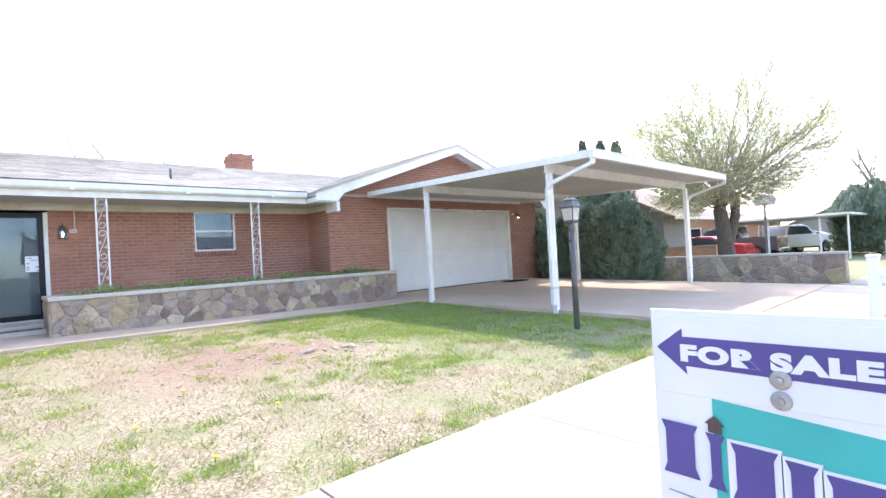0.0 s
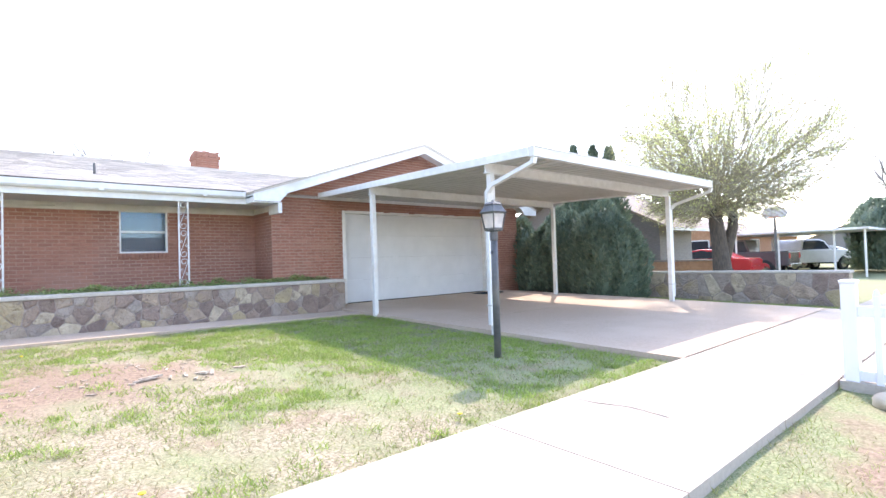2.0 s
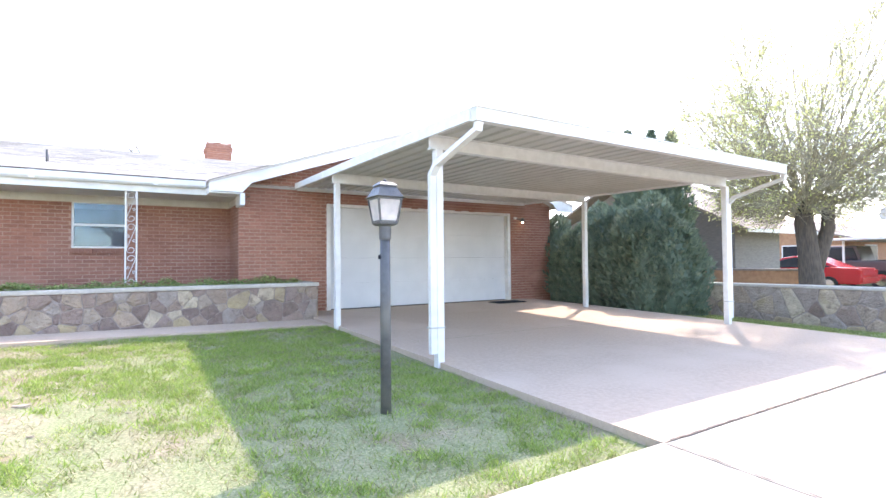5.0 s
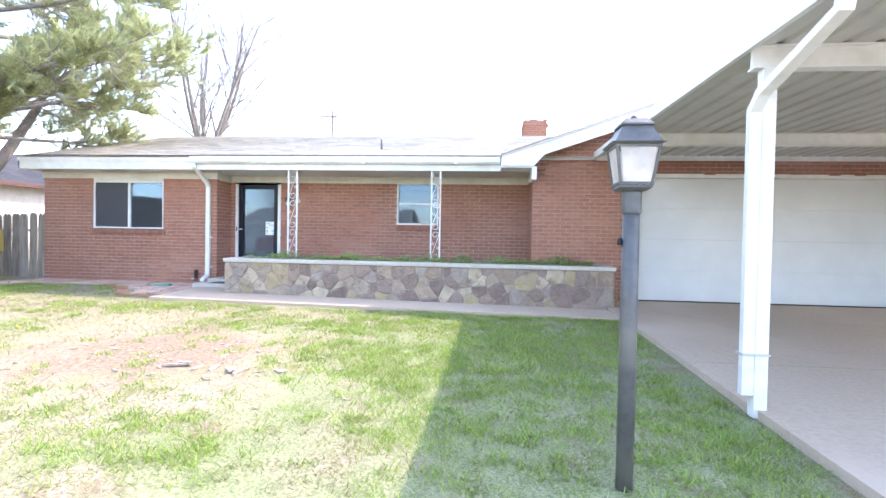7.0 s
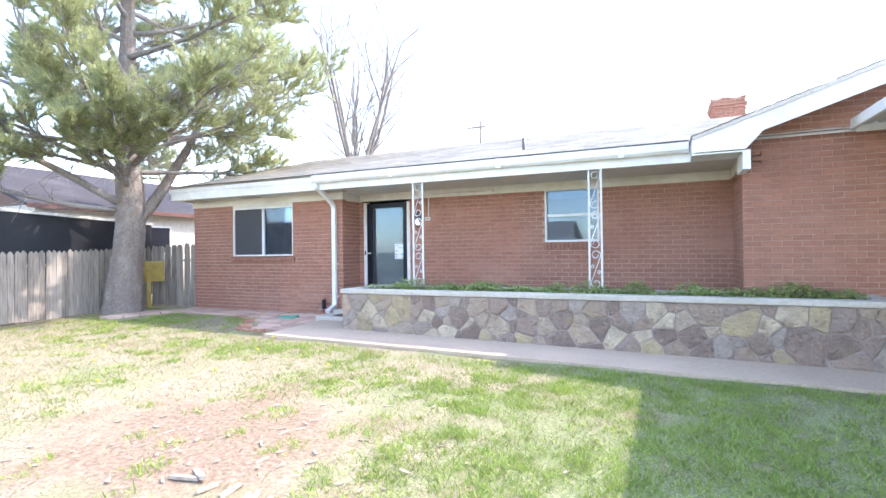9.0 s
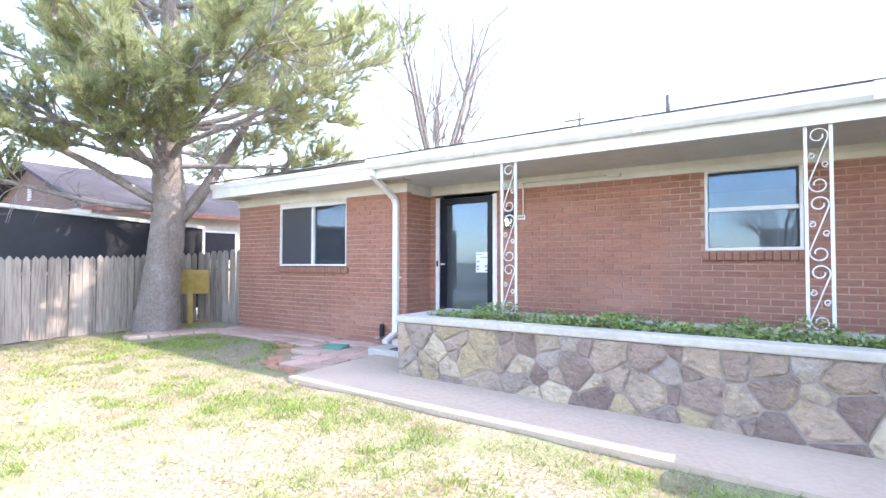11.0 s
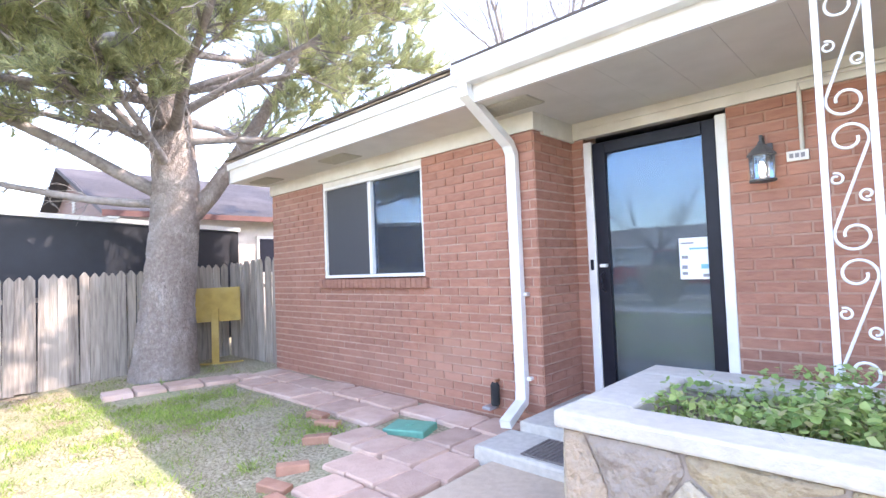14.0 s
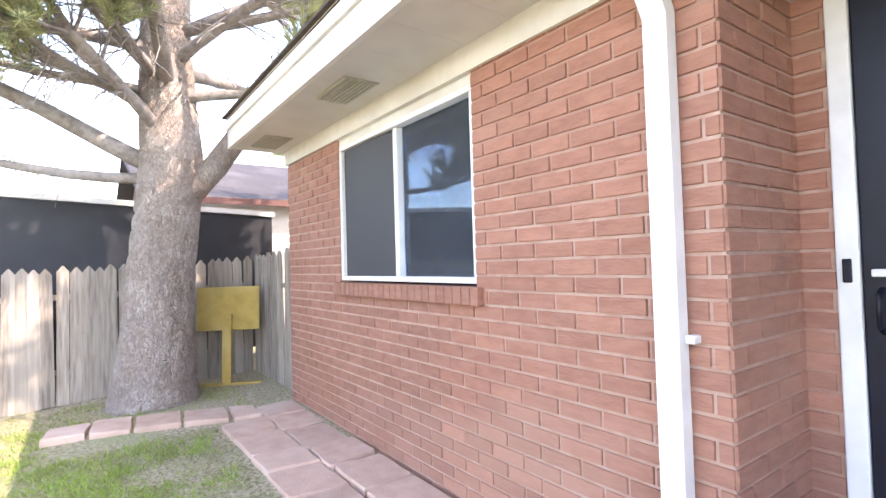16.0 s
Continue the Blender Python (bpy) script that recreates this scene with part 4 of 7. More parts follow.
def stone(poly, put, r):
    """One facing stone: chamfered, with an uneven proud face; put(u, v, d) places it."""
    cu, cv = sum(p[0] for p in poly) / len(poly), sum(p[1] for p in poly) / len(poly)
    worn = r.uniform(0.03, 0.12)            # how far the corners are rounded off
    soft = []
    for i, p in enumerate(poly):
        q = poly[(i + 1) % len(poly)]
        soft += [(p[0] + (q[0] - p[0]) * worn, p[1] + (q[1] - p[1]) * worn), (p[0] + (q[0] - p[0]) * (1 - worn), p[1] + (q[1] - p[1]) * (1 - worn))]
    poly = soft
    ring = []
    for i, p in enumerate(poly):
        q = poly[(i + 1) % len(poly)]
        ln = math.hypot(q[0] - p[0], q[1] - p[1])
        k = 3 if ln > 0.12 else 2 if ln > 0.05 else 1
        ring += [(p[0] + (q[0] - p[0]) * (t + (r.uniform(-0.12, 0.12) if t else 0.08)) / k, p[1] + (q[1] - p[1]) * (t + (r.uniform(-0.12, 0.12) if t else 0.08)) / k) for t in range(k)]
    n = len(ring)
    base = r.uniform(0.004, 0.016)
    b = Build()
    b.v = [put(u, v, -0.01) for u, v in ring] + [put(u + (cu - u) * 0.03, v + (cv - v) * 0.03, base * 0.7 + r.uniform(-0.003, 0.003)) for u, v in ring] \
        + [put(u + (cu - u) * 0.22, v + (cv - v) * 0.22, base + 0.006 + r.uniform(-0.004, 0.006)) for u, v in ring] + [put(cu, cv, base + 0.008)]
    for k in (0, n):
        b.f += [(k + i, k + (i + 1) % n, k + (i + 1) % n + n, k + i + n) for i in range(n)]
    b.f += [(2 * n + i, 2 * n + (i + 1) % n, 3 * n) for i in range(n)]
    return b


PX0, PX1, PY0, PY1, PTOP = 0.40, 6.985, 9.43, 10.40, 0.885
planter = thing("planter", "long raised field-stone planter with concrete coping and ivy", "planter", at=(3.7, 9.9, 0.25))
core = Build().box(PX0, PX1, PY0, PY0 + 0.2, 0.05, PTOP - 0.068).box(PX0, PX0 + 0.2, PY0 + 0.201, PY1, 0.05, PTOP - 0.068).box(PX1 - 0.2, PX1, PY0 + 0.201, WY - 0.003, 0.05, PTOP - 0.068).box(PX0 + 0.201, WX0 - 0.01, PY1 - 0.2, PY1, 0.05, PTOP - 0.068)
pw = under(part("planter_wall", core, STONE_MORTAR), planter)
under(part("soil", Build().box(PX0 + 0.2, PX1 - 0.2, PY0 + 0.2, PY1 - 0.2, 0.4, PTOP - 0.12), mat("planter_soil", (0.20, 0.15, 0.11), (0.13, 0.10, 0.075), 25, 0.95, bump=0.8)), planter)
COPES = [(PX0 - 0.03, PX1 + 0.03, PY0 - 0.03, PY0 + 0.17), (PX0 - 0.03, PX0 + 0.20, PY0 + 0.172, PY1 - 0.202), (PX1 - 0.2, PX1 + 0.03, PY0 + 0.172, WY - 0.012), (PX0 - 0.03, WX0 - 0.03, PY1 - 0.20, PY1 + 0.03)]
for x0, x1, y0, y1 in COPES:
    under(part("coping", Build().rbox(x0, x1, y0, y1, PTOP - 0.066, PTOP, 0.012), COPING), planter)

sr = random.Random(11)
FACES = [(PX0, PX1, lambda u, v, d: (u, PY0 - d, v)), (PY0, PY1, lambda u, v, d: (PX0 - d, u, v)), (PY0, WY, lambda u, v, d: (PX1 + d, u, v))]
for u0, u1, put in FACES:
    for poly in cells(u0, u1, 0.19, PTOP - 0.07, 0.205, sr, 0.004, 0.25):
        st = under(part("stone", stone(poly, put, sr), STONE), pw)


def low_wall(name, x, y0, y1, z0, z1, label):
    """Free-standing stone wall facing -x, with a flat cap."""
    w = thing(name, label, "wall", at=(x, (y0 + y1) / 2, z0))
    body = under(part("wall_core", Build().box(x, x + 0.35, y0, y1, z0 - 0.3, z1 - 0.06), STONE_MORTAR), w)
    under(part("cap", Build().rbox(x - 0.03, x + 0.38, y0 - 0.03, y1, z1 - 0.06, z1, 0.012), COPING), w)
    for u0, u1, put in ((y0, y1, lambda u, v, d: (x - d, u, v)), (x, x + 0.35, lambda u, v, d: (u, y0 - d, v))):
        for poly in cells(u0, u1, z0 - 0.12, z1 - 0.06, 0.36, sr, 0.006, 0.08):
            under(part("stone", stone(poly, put, sr), STONE), body)
    return w


low_wall("stone_wall", 15.4, 2.14, 9.6, -0.08, 0.72, "low mortared field-stone garden wall with a flat cap")


# ---- wrought-iron columns ----
def spiral(cx, cz, r0, r1, a0, turns, n=22):
    return [(cx + (r0 + (r1 - r0) * i / n) * math.cos(a0 + turns * 2 * math.pi * i / n), cz + (r0 + (r1 - r0) * i / n) * math.sin(a0 + turns * 2 * math.pi * i / n)) for i in range(n + 1)]


def iron_column():
    t = thing("iron_column", "white wrought-iron porch column with scrolls", "column", "porch columns", (0, 0, 0))
    h, w = SOF - PTOP - 0.002, 0.165
    for x in (0, w):
        part("upright", Build().rbox(x - 0.013, x + 0.013, -0.013, 0.013, 0.0, h, 0.003), WHITE, t)
    part("foot_plate", Build().rbox(-0.03, w + 0.03, -0.03, 0.03, 0.0, 0.006, 0.002), WHITE, t)
    mod = h / 3
    for k in range(3):
        z0 = k * mod
        # an S scroll from the foot of one bar to the head of the other, with a small curl on each side
        low = spiral(w / 2, 0.078, 0.030, 0.067, radians(150 + 400), -400 / 360, 34)
        path = low + [(w - a, mod - c) for a, c in low][::-1]
        part("scroll", Build().tube([(a, 0, z0 + c) for a, c in path], 0.006, 6), WHITE, t, smooth=True)
        curl = spiral(0.036, mod * 0.5 + 0.035, 0.010, 0.026, radians(60), 1.15, 18)
        for pth in (curl, [(w - a, mod - c) for a, c in curl]):
            part("scroll", Build().tube([(a, 0, z0 + c) for a, c in pth], 0.005, 6), WHITE, t, smooth=True)
    return t


col = iron_column()
col.matrix_basis = pose(1.16, 10.30, PTOP, 0, 0, 3)
copy_thing(col, pose(3.89, 10.30, PTOP))


# ---- carport ----
CL, CR, CF, CB = 6.775, 12.80, 4.0, 10.12


def cz(y):
    return 2.652 + (y - CF) * 0.0205


carport = thing("carport", "white metal carport with a corrugated roof on slim posts", "carport", at=(9.8, 7.0, 0.2))
b = Build()
prof = []
x = CL + 0.02
while x < CR - 0.05:
    prof += [(x, 0.0), (x + 0.13, 0.0), (x + 0.15, 0.022), (x + 0.19, 0.022)]
    x += 0.21
prof.append((CR - 0.02, 0.0))
k = len(prof)
b.v = [(px, y, cz(y) + dz) for y in (CF + 0.01, CB - 0.01) for px, dz in prof] + [(px, y, cz(y) + dz + 0.004) for y in (CF + 0.01, CB - 0.01) for px, dz in prof]
b.f = [(i, i + 1, k + i + 1, k + i) for i in range(k - 1)] + [(2 * k + i, 3 * k + i, 3 * k + i + 1, 2 * k + i + 1) for i in range(k - 1)]
under(part("roof_sheet", b, ALU), carport)
b = Build()
b.box(CL, CR, CF - 0.09, CF, cz(CF) - 0.05, cz(CF) + 0.075)
under(part("front_gutter", b, WHITE), carport)
under(part("gutter_lip", Build().rbox(CL - 0.01, CR + 0.01, CF - 0.105, CF + 0.012, cz(CF) + 0.075, cz(CF) + 0.092, 0.004), WHITE), carport)
for xx in (CL, CR):
    b = Build().prism([(CF, cz(CF) - 0.04), (CB, cz(CB) - 0.04), (CB, cz(CB) + 0.07), (CF, cz(CF) + 0.085)], xx - 0.025, xx + 0.015, "x")
    under(part("side_fascia", b, WHITE), carport)
under(part("back_angle", Build().box(CL + 0.03, CR - 0.03, CB, CB + 0.03, cz(CB) - 0.07, cz(CB) + 0.06), WHITE), carport)
for y in (4.86, 8.05):
    b = Build().prism([(y - 0.05, cz(y) - 0.16), (y + 0.05, cz(y) - 0.16), (y + 0.05, cz(y) - 0.15), (y + 0.012, cz(y) - 0.145), (y + 0.012, cz(y) - 0.012), (y + 0.05, cz(y) - 0.01), (y + 0.05, cz(y)), (y - 0.05, cz(y)), (y - 0.05, cz(y) - 0.01), (y - 0.012, cz(y) - 0.012), (y - 0.012, cz(y) - 0.145), (y - 0.05, cz(y) - 0.15)], CL + 0.03, CR - 0.03, "x")
    under(part("beam", b, WHITE), carport)
for x, y, zb in ((6.915, 4.86, 0.08), (6.895, 8.08, 0.08), (12.75, 4.86, 0.10), (12.75, 8.05, 0.14)):
    under(part("post", Build().rbox(x - 0.045, x + 0.045, y - 0.045, y + 0.045, zb, cz(y) - 0.158, 0.006), WHITE), carport)
for x, s in ((6.915, -1), (12.75, 1)):
    xx = x + s * 0.085 * (1 if s < 0 else 0.9)
    b = downspout(Build(), [(xx, CF - 0.045, cz(CF) - 0.05), (xx, CF - 0.03, cz(CF) - 0.12), (xx, 4.74, 2.32), (xx, 4.85, 2.22), (xx, 4.85, 0.24)], 0.078, 0.058)
    d = under(part("downspout", b, WHITE), carport)
    under(part("strap", Build().box(min(xx, x) - 0.05, max(xx, x) + 0.05, 4.80, 4.912, 0.52, 0.535), ALU), carport)

# ---- lamp post ----
LX, LY, LG = 5.72, 3.71, 0.07
lamp = thing("lamp_post", "dark metal yard lamp post with a square lantern", "lamp post", at=(LX, LY, LG))
pole = under(part("pole", Build().lathe([(0.043, LG - 0.1), (0.042, 0.9), (0.04, 1.485)], LX, LY, 18), LAMPMETAL, smooth=True), lamp)
under(part("collar", Build().lathe([(0.046, 1.435), (0.048, 1.45), (0.048, 1.537), (0.044, 1.547)], LX, LY, 18), LAMPMETAL), lamp)
under(part("photocell", Build().lathe([(0.010, 1.28), (0.012, 1.285), (0.012, 1.307), (0.006, 1.315)], LX - 0.052, LY - 0.005, 10), BLACKDOOR), lamp)


def frustum(b, h0, z0, h1, z1):
    p = [(LX + s * h, LY + t * h, z) for h, z in ((h0, z0), (h1, z1)) for s, t in ((-1, -1), (1, -1), (1, 1), (-1, 1))]
    return b.add(p, [(3, 2, 1, 0), (4, 5, 6, 7)] + [(i, (i + 1) % 4, (i + 1) % 4 + 4, i + 4) for i in range(4)])


under(part("lantern_base", frustum(frustum(Build(), 0.056, 1.545, 0.076, 1.5589), 0.076, 1.5589, 0.076, 1.5737), LAMPMETAL), lamp)
for s, t in ((-1, -1), (1, -1), (1, 1), (-1, 1)):
    under(part("lantern_bar", Build().tube([(LX + s * 0.0725, LY + t * 0.0725, 1.5694), (LX + s * 0.1009, LY + t * 0.1009, 1.7651)], 0.0085, 4), LAMPMETAL), lamp)
for s, t in ((0, -1), (1, 0), (0, 1), (-1, 0)):
    b = Build()
    q = []
    for h, z in ((0.0742, 1.5737), (0.0992, 1.7608)):
        for e in (-1, 1):
            q.append((LX + s * h + t * e * (h - 0.014), LY + t * h + s * e * (h - 0.014), z))
    inn = [(p[0] - s * 0.004, p[1] - t * 0.004, p[2]) for p in q]
    b.add(q + inn, [(0, 1, 3, 2), (4, 6, 7, 5), (0, 4, 5, 1), (2, 3, 7, 6), (0, 2, 6, 4), (1, 5, 7, 3)])
    under(part("glass", b, LAMPGLASS), lamp)
    for h, z in ((0.0768, 1.5798), (0.1009, 1.7547)):
        b = Build().tube([(LX + s * h - t * h, LY + t * h - s * h, z), (LX + s * h + t * h, LY + t * h + s * h, z)], 0.007, 4)
        under(part("lantern_rail", b, LAMPMETAL), lamp)
b = frustum(Build(), 0.111, 1.7625, 0.1253, 1.7712)
frustum(b, 0.112, 1.7712, 0.0644, 1.8608)
under(part("roof", b, LAMPMETAL), lamp)
b = frustum(frustum(Build(), 0.0766, 1.8582, 0.0766, 1.8669), 0.0766, 1.8669, 0.05, 1.893)
under(part("cap", b, LAMPMETAL), lamp)
under(part("finial", Build().lathe([(0.006, 1.8913), (0.012, 1.8982), (0.016, 1.9069), (0.010, 1.9165), (0.002, 1.9208)], LX, LY, 10), LAMPMETAL, smooth=True), lamp)

# ---- wall lights ----
def wall_lantern():
    t = thing("wall_lantern", "bronze wall lantern with a lit bulb on the brick", "wall light", at=(0.775, MY, 1.99))
    x, y = 0.775, MY - 0.11
    prt = [("back_plate", Build().rbox(x - 0.045, x + 0.045, MY - 0.03, MY - 0.008, 1.93, 2.12, 0.006), LAMPMETAL),
           ("arm", Build().tube([(x, MY - 0.02, 2.09), (x, MY - 0.06, 2.16), (x, y, 2.155), (x, y, 2.11)], 0.009, 8), LAMPMETAL),
           ("roof", Build().lathe([(0.075, 2.035), (0.078, 2.043), (0.05, 2.075), (0.022, 2.10), (0.016, 2.12), (0.004, 2.13)], x, y, 12), LAMPMETAL),
           ("glass", Build().lathe([(0.058, 1.895), (0.062, 2.035)], x, y, 6), CLEAR),
           ("base", Build().lathe([(0.02, 1.872), (0.07, 1.88), (0.074, 1.892), (0.06, 1.897)], x, y, 12), LAMPMETAL),
           ("bulb", Build().lathe([(0.006, 1.91), (0.016, 1.93), (0.018, 1.97), (0.008, 2.0)], x, y, 10), BULB)]
    for nm, bb, mm in prt:
        o = under(part(nm, bb, mm, smooth=nm in ("arm", "bulb")), t)
    for k in range(6):
        a = math.pi / 3 * k
        under(part("cage_bar", Build().tube([(x + 0.062 * math.cos(a), y + 0.062 * math.sin(a), 1.89), (x + 0.065 * math.cos(a), y + 0.065 * math.sin(a), 2.04)], 0.004, 5), LAMPMETAL), t)
    return t


wall_lantern()
plate = tagged(part("house_number_plate", Build().rbox(0.885, 0.995, MY - 0.028, MY - 0.008, 1.99, 2.05, 0.004), WHITE), "small white plate with grey characters on the brick", "sign")
for k in range(3):
    part("character", Build().box(0.90 + k * 0.028, 0.92 + k * 0.028, MY - 0.030, MY - 0.0285, 2.008, 2.034), INK_GREY, plate)
tagged(part("cable_conduit", Build().tube([(0.965, MY - 0.022, 2.05), (0.965, MY - 0.022, 2.40), (0.965, MY - 0.045, 2.45), (2.1, MY - 0.045, 2.45)], 0.012, 8), CREAM, smooth=True), "thin cream conduit running up to the frieze", "conduit")
tagged(part("junction_box", Build().rbox(2.05, 2.2, MY - 0.075, MY - 0.032, 2.43, 2.475, 0.006), CREAM), "small cream junction box on the frieze", "box")
fl = thing("security_light", "small white security light lit above the garage", "light", at=(12.75, WY, 2.35))
under(part("base", Build().rbox(12.55, 12.63, WY - 0.05, WY - 0.008, 2.36, 2.42, 0.006), WHITE), fl)
under(part("arm", Build().tube([(12.6, WY - 0.03, 2.38), (12.75, WY - 0.06, 2.36)], 0.012, 8), LAMPMETAL), fl)
under(part("shade", Build().lathe([(0.055, 2.29), (0.06, 2.30), (0.05, 2.37), (0.02, 2.40)], 12.78, WY - 0.1, 12), LAMPMETAL), fl)
under(part("bulb", Build().lathe([(0.006, 2.255), (0.026, 2.265), (0.03, 2.285), (0.02, 2.30)], 12.78, WY - 0.1, 10), BULB), fl)
b = Build().rbox(11.45, 12.3, 9.55, 10.0, gz(11.9, 9.8) + 0.034, gz(11.9, 9.8) + 0.055, 0.008)
rmat = tagged(part("rubber_mat", b, RUBBER), "black rubber mat on the driveway by the garage", "mat")
for k in range(16):
    part("rib", Build().box(11.5, 12.25, 9.575 + k * 0.026, 9.585 + k * 0.026, gz(11.9, 9.8) + 0.0555, gz(11.9, 9.8) + 0.060), RUBBER, rmat)


# ---- yard: flagstones, small fittings ----
pave = new("paver_path")
tagged(pave, "uneven reddish flagstones along the bedroom wall", "paving", kind="structure")
fr = random.Random(4)


def flag(poly, top, thick=0.06, tilt=0.012):
    """One flagstone with a chipped, chamfered edge."""
    cu, cv = sum(p[0] for p in poly) / len(poly), sum(p[1] for p in poly) / len(poly)
    ta, tb = fr.uniform(-tilt, tilt), fr.uniform(-tilt, tilt)
    ring = []
    for i, p in enumerate(poly):
        q = poly[(i + 1) % len(poly)]
        ring += [(p[0] + (q[0] - p[0]) * t + fr.uniform(-0.007, 0.007), p[1] + (q[1] - p[1]) * t + fr.uniform(-0.007, 0.007)) for t in (0.04, 0.35, 0.68, 0.96)]
    n = len(ring)
    h = lambda u, v: top + (u - cu) * ta + (v - cv) * tb
    b = Build()
    b.v = [(u, v, h(u, v) - thick) for u, v in ring] + [(u, v, h(u, v) - 0.012) for u, v in ring] + [(u + (cu - u) * 0.035, v + (cv - v) * 0.035, h(u, v) + fr.uniform(-0.002, 0.002)) for u, v in ring]
    for k in (0, n):
        b.f += [(k + i, k + (i + 1) % n, k + (i + 1) % n + n, k + i + n) for i in range(n)]
    b.f.append(tuple(range(2 * n, 3 * n)))
    return part("flagstone", b, FLAG, pave)


def row(x0, x1, y0, y1, n, top, slant=0.0):
    cuts = [x0 + (x1 - x0) * (i + (fr.uniform(-0.18, 0.18) if 0 < i < n else 0)) / n for i in range(n + 1)]
    for a, c in zip(cuts, cuts[1:]):
        s = fr.uniform(-0.05, 0.05)
        flag([(a + 0.007, y0 + slant), (c - 0.007, y0 + slant + s * 0.3), (c - 0.007 + s, y1), (a + 0.007 + s * 0.6, y1)], top + fr.uniform(-0.008, 0.008))


row(-4.25, -1.75, 10.40, 10.71, 6, 0.307)
row(-3.95, -1.62, 10.06, 10.385, 6, 0.304)
row(-1.72, -0.62, 10.42, 10.71, 3, 0.297)
row(-1.08, -0.62, 10.06, 10.40, 2, 0.297)
row(-1.62, -1.1, 9.68, 10.0, 2, 0.297)
row(-1.30, -0.52, 9.42, 9.70, 3, 0.282)
row(-1.08, -0.50, 9.71, 10.045, 2, 0.290)
row(-1.15, -0.52, 9.13, 9.41, 2, 0.272)
for poly in ([(-4.72, 9.00), (-4.42, 8.96), (-4.38, 9.22), (-4.70, 9.26)], [(-4.70, 9.28), (-4.36, 9.24), (-4.30, 9.50), (-4.66, 9.54)], [(-4.66, 9.56), (-4.28, 9.52), (-4.18, 9.82), (-4.58, 9.88)], [(-4.57, 9.90), (-4.16, 9.84), (-4.05, 10.15), (-4.48, 10.2)], [(-4.45, 10.22), (-4.02, 10.17), (-3.98, 10.38), (-4.35, 10.4)]):
    flag(poly, 0.31, 0.06, 0.03)
# edging of old orange bricks, set at odd angles
for i, (x, y, a) in enumerate([(-1.27, 9.10, 20), (-1.08, 9.03, 5), (-0.86, 9.02, -8), (-1.42, 9.30, 60), (-1.72, 9.66, 45), (-1.95, 9.90, 25), (-2.20, 9.97, 10)]):
    b = Build().rbox(-0.098, 0.098, -0.045, 0.045, -0.05, 0.012, 0.008).turned(pose(x, y, gz(x, y) + 0.0 + fr.uniform(-0.01, 0.012), fr.uniform(-6, 6), fr.uniform(-6, 6), a))
    part("edging_brick", b, EARTHBRICK, pave)
GREENP = mat("green_plastic", (0.12, 0.36, 0.26), (0.10, 0.30, 0.22), 12, 0.6, (0.17, 0.40, 0.30), 3, 0.2)
lid = thing("valve_box", "green plastic irrigation valve box lid among flagstones", "valve box", at=(-1.33, 10.16, 0.32))
under(part("lid", Build().rbox(-0.17, 0.17, -0.115, 0.115, -0.05, 0.018, 0.012).turned(pose(-1.34, 10.2, 0.288, 1.5, -2, 18)), GREENP), lid)
under(part("lid_grip", Build().rbox(-0.03, 0.03, -0.012, 0.012, 0.018, 0.024, 0.003).turned(pose(-1.34, 10.2, 0.288, 1.5, -2, 18)), GREENP), lid)
fau = thing("hose_bib", "hose tap in a black foam cover on the brick wall", "tap", at=(-0.93, BY, 0.42))
under(part("insulation_sleeve", Build().lathe([(0.026, 0.40), (0.034, 0.41), (0.034, 0.55), (0.022, 0.57)], -0.93, BY - 0.05, 12), RUBBER), fau)
under(part("pipe", Build().tube([(-0.93, BY + 0.02, 0.575), (-0.93, BY - 0.05, 0.58), (-0.93, BY - 0.05, 0.54)], 0.013, 8), mat("copper_pipe", (0.50, 0.28, 0.18), (0.40, 0.22, 0.14), 12, 0.45, metal=0.7), smooth=True), fau)
under(part("spout", Build().rbox(-1.0, -0.92, BY - 0.13, BY - 0.02, 0.375, 0.40, 0.008), mat("tap_grey", (0.45, 0.46, 0.48), (0.35, 0.36, 0.38), 20, 0.4, metal=0.6)), fau)

# ---- wooden picket fence by the pine ----
fence = thing("wood_fence", "weathered grey wooden picket fence", "fence", at=(-5.7, 9.5, 0.25))


def picket(x, y, z0, z1, ang, w=0.0955):
    tip = 0.055
    poly = [(-w / 2, z0), (w / 2, z0), (w / 2, z1 - tip), (0.006, z1), (-0.006, z1), (-w / 2, z1 - tip)]
    b = Build().prism(poly, -0.009, 0.009, "y").turned(pose(x, y, 0, fr.uniform(-0.6, 0.6), fr.uniform(-0.8, 0.8), ang))
    return under(part("picket", b, FENCE), fence)


def fence_run(p0, p1, z0, z1, top0, top1):
    n = int(math.dist(p0, p1) / 0.098)
    ang = math.degrees(math.atan2(p1[1] - p0[1], p1[0] - p0[0]))
    for i in range(n):
        t = (i + 0.5) / n
        x, y = p0[0] + (p1[0] - p0[0]) * t, p0[1] + (p1[1] - p0[1]) * t
        picket(x, y, z0 + (z1 - z0) * t + fr.uniform(-0.01, 0.01), top0 + (top1 - top0) * t + fr.uniform(-0.015, 0.015), ang + fr.uniform(-1.5, 1.5))
    d = Vector((p1[0] - p0[0], p1[1] - p0[1], 0)).normalized()
    nrm = Vector((-d.y, d.x, 0)) * (-0.045 if (Vector((-d.y, d.x, 0)) * -1).x < 0 else 0.045)
    for dz in (0.3, 1.0):
        a, c = Vector((*p0, z0 + dz)) + nrm, Vector((*p1, z1 + dz)) + nrm
        under(part("rail", Build().tube([a, c], 0.035, 4), FENCE), fence)


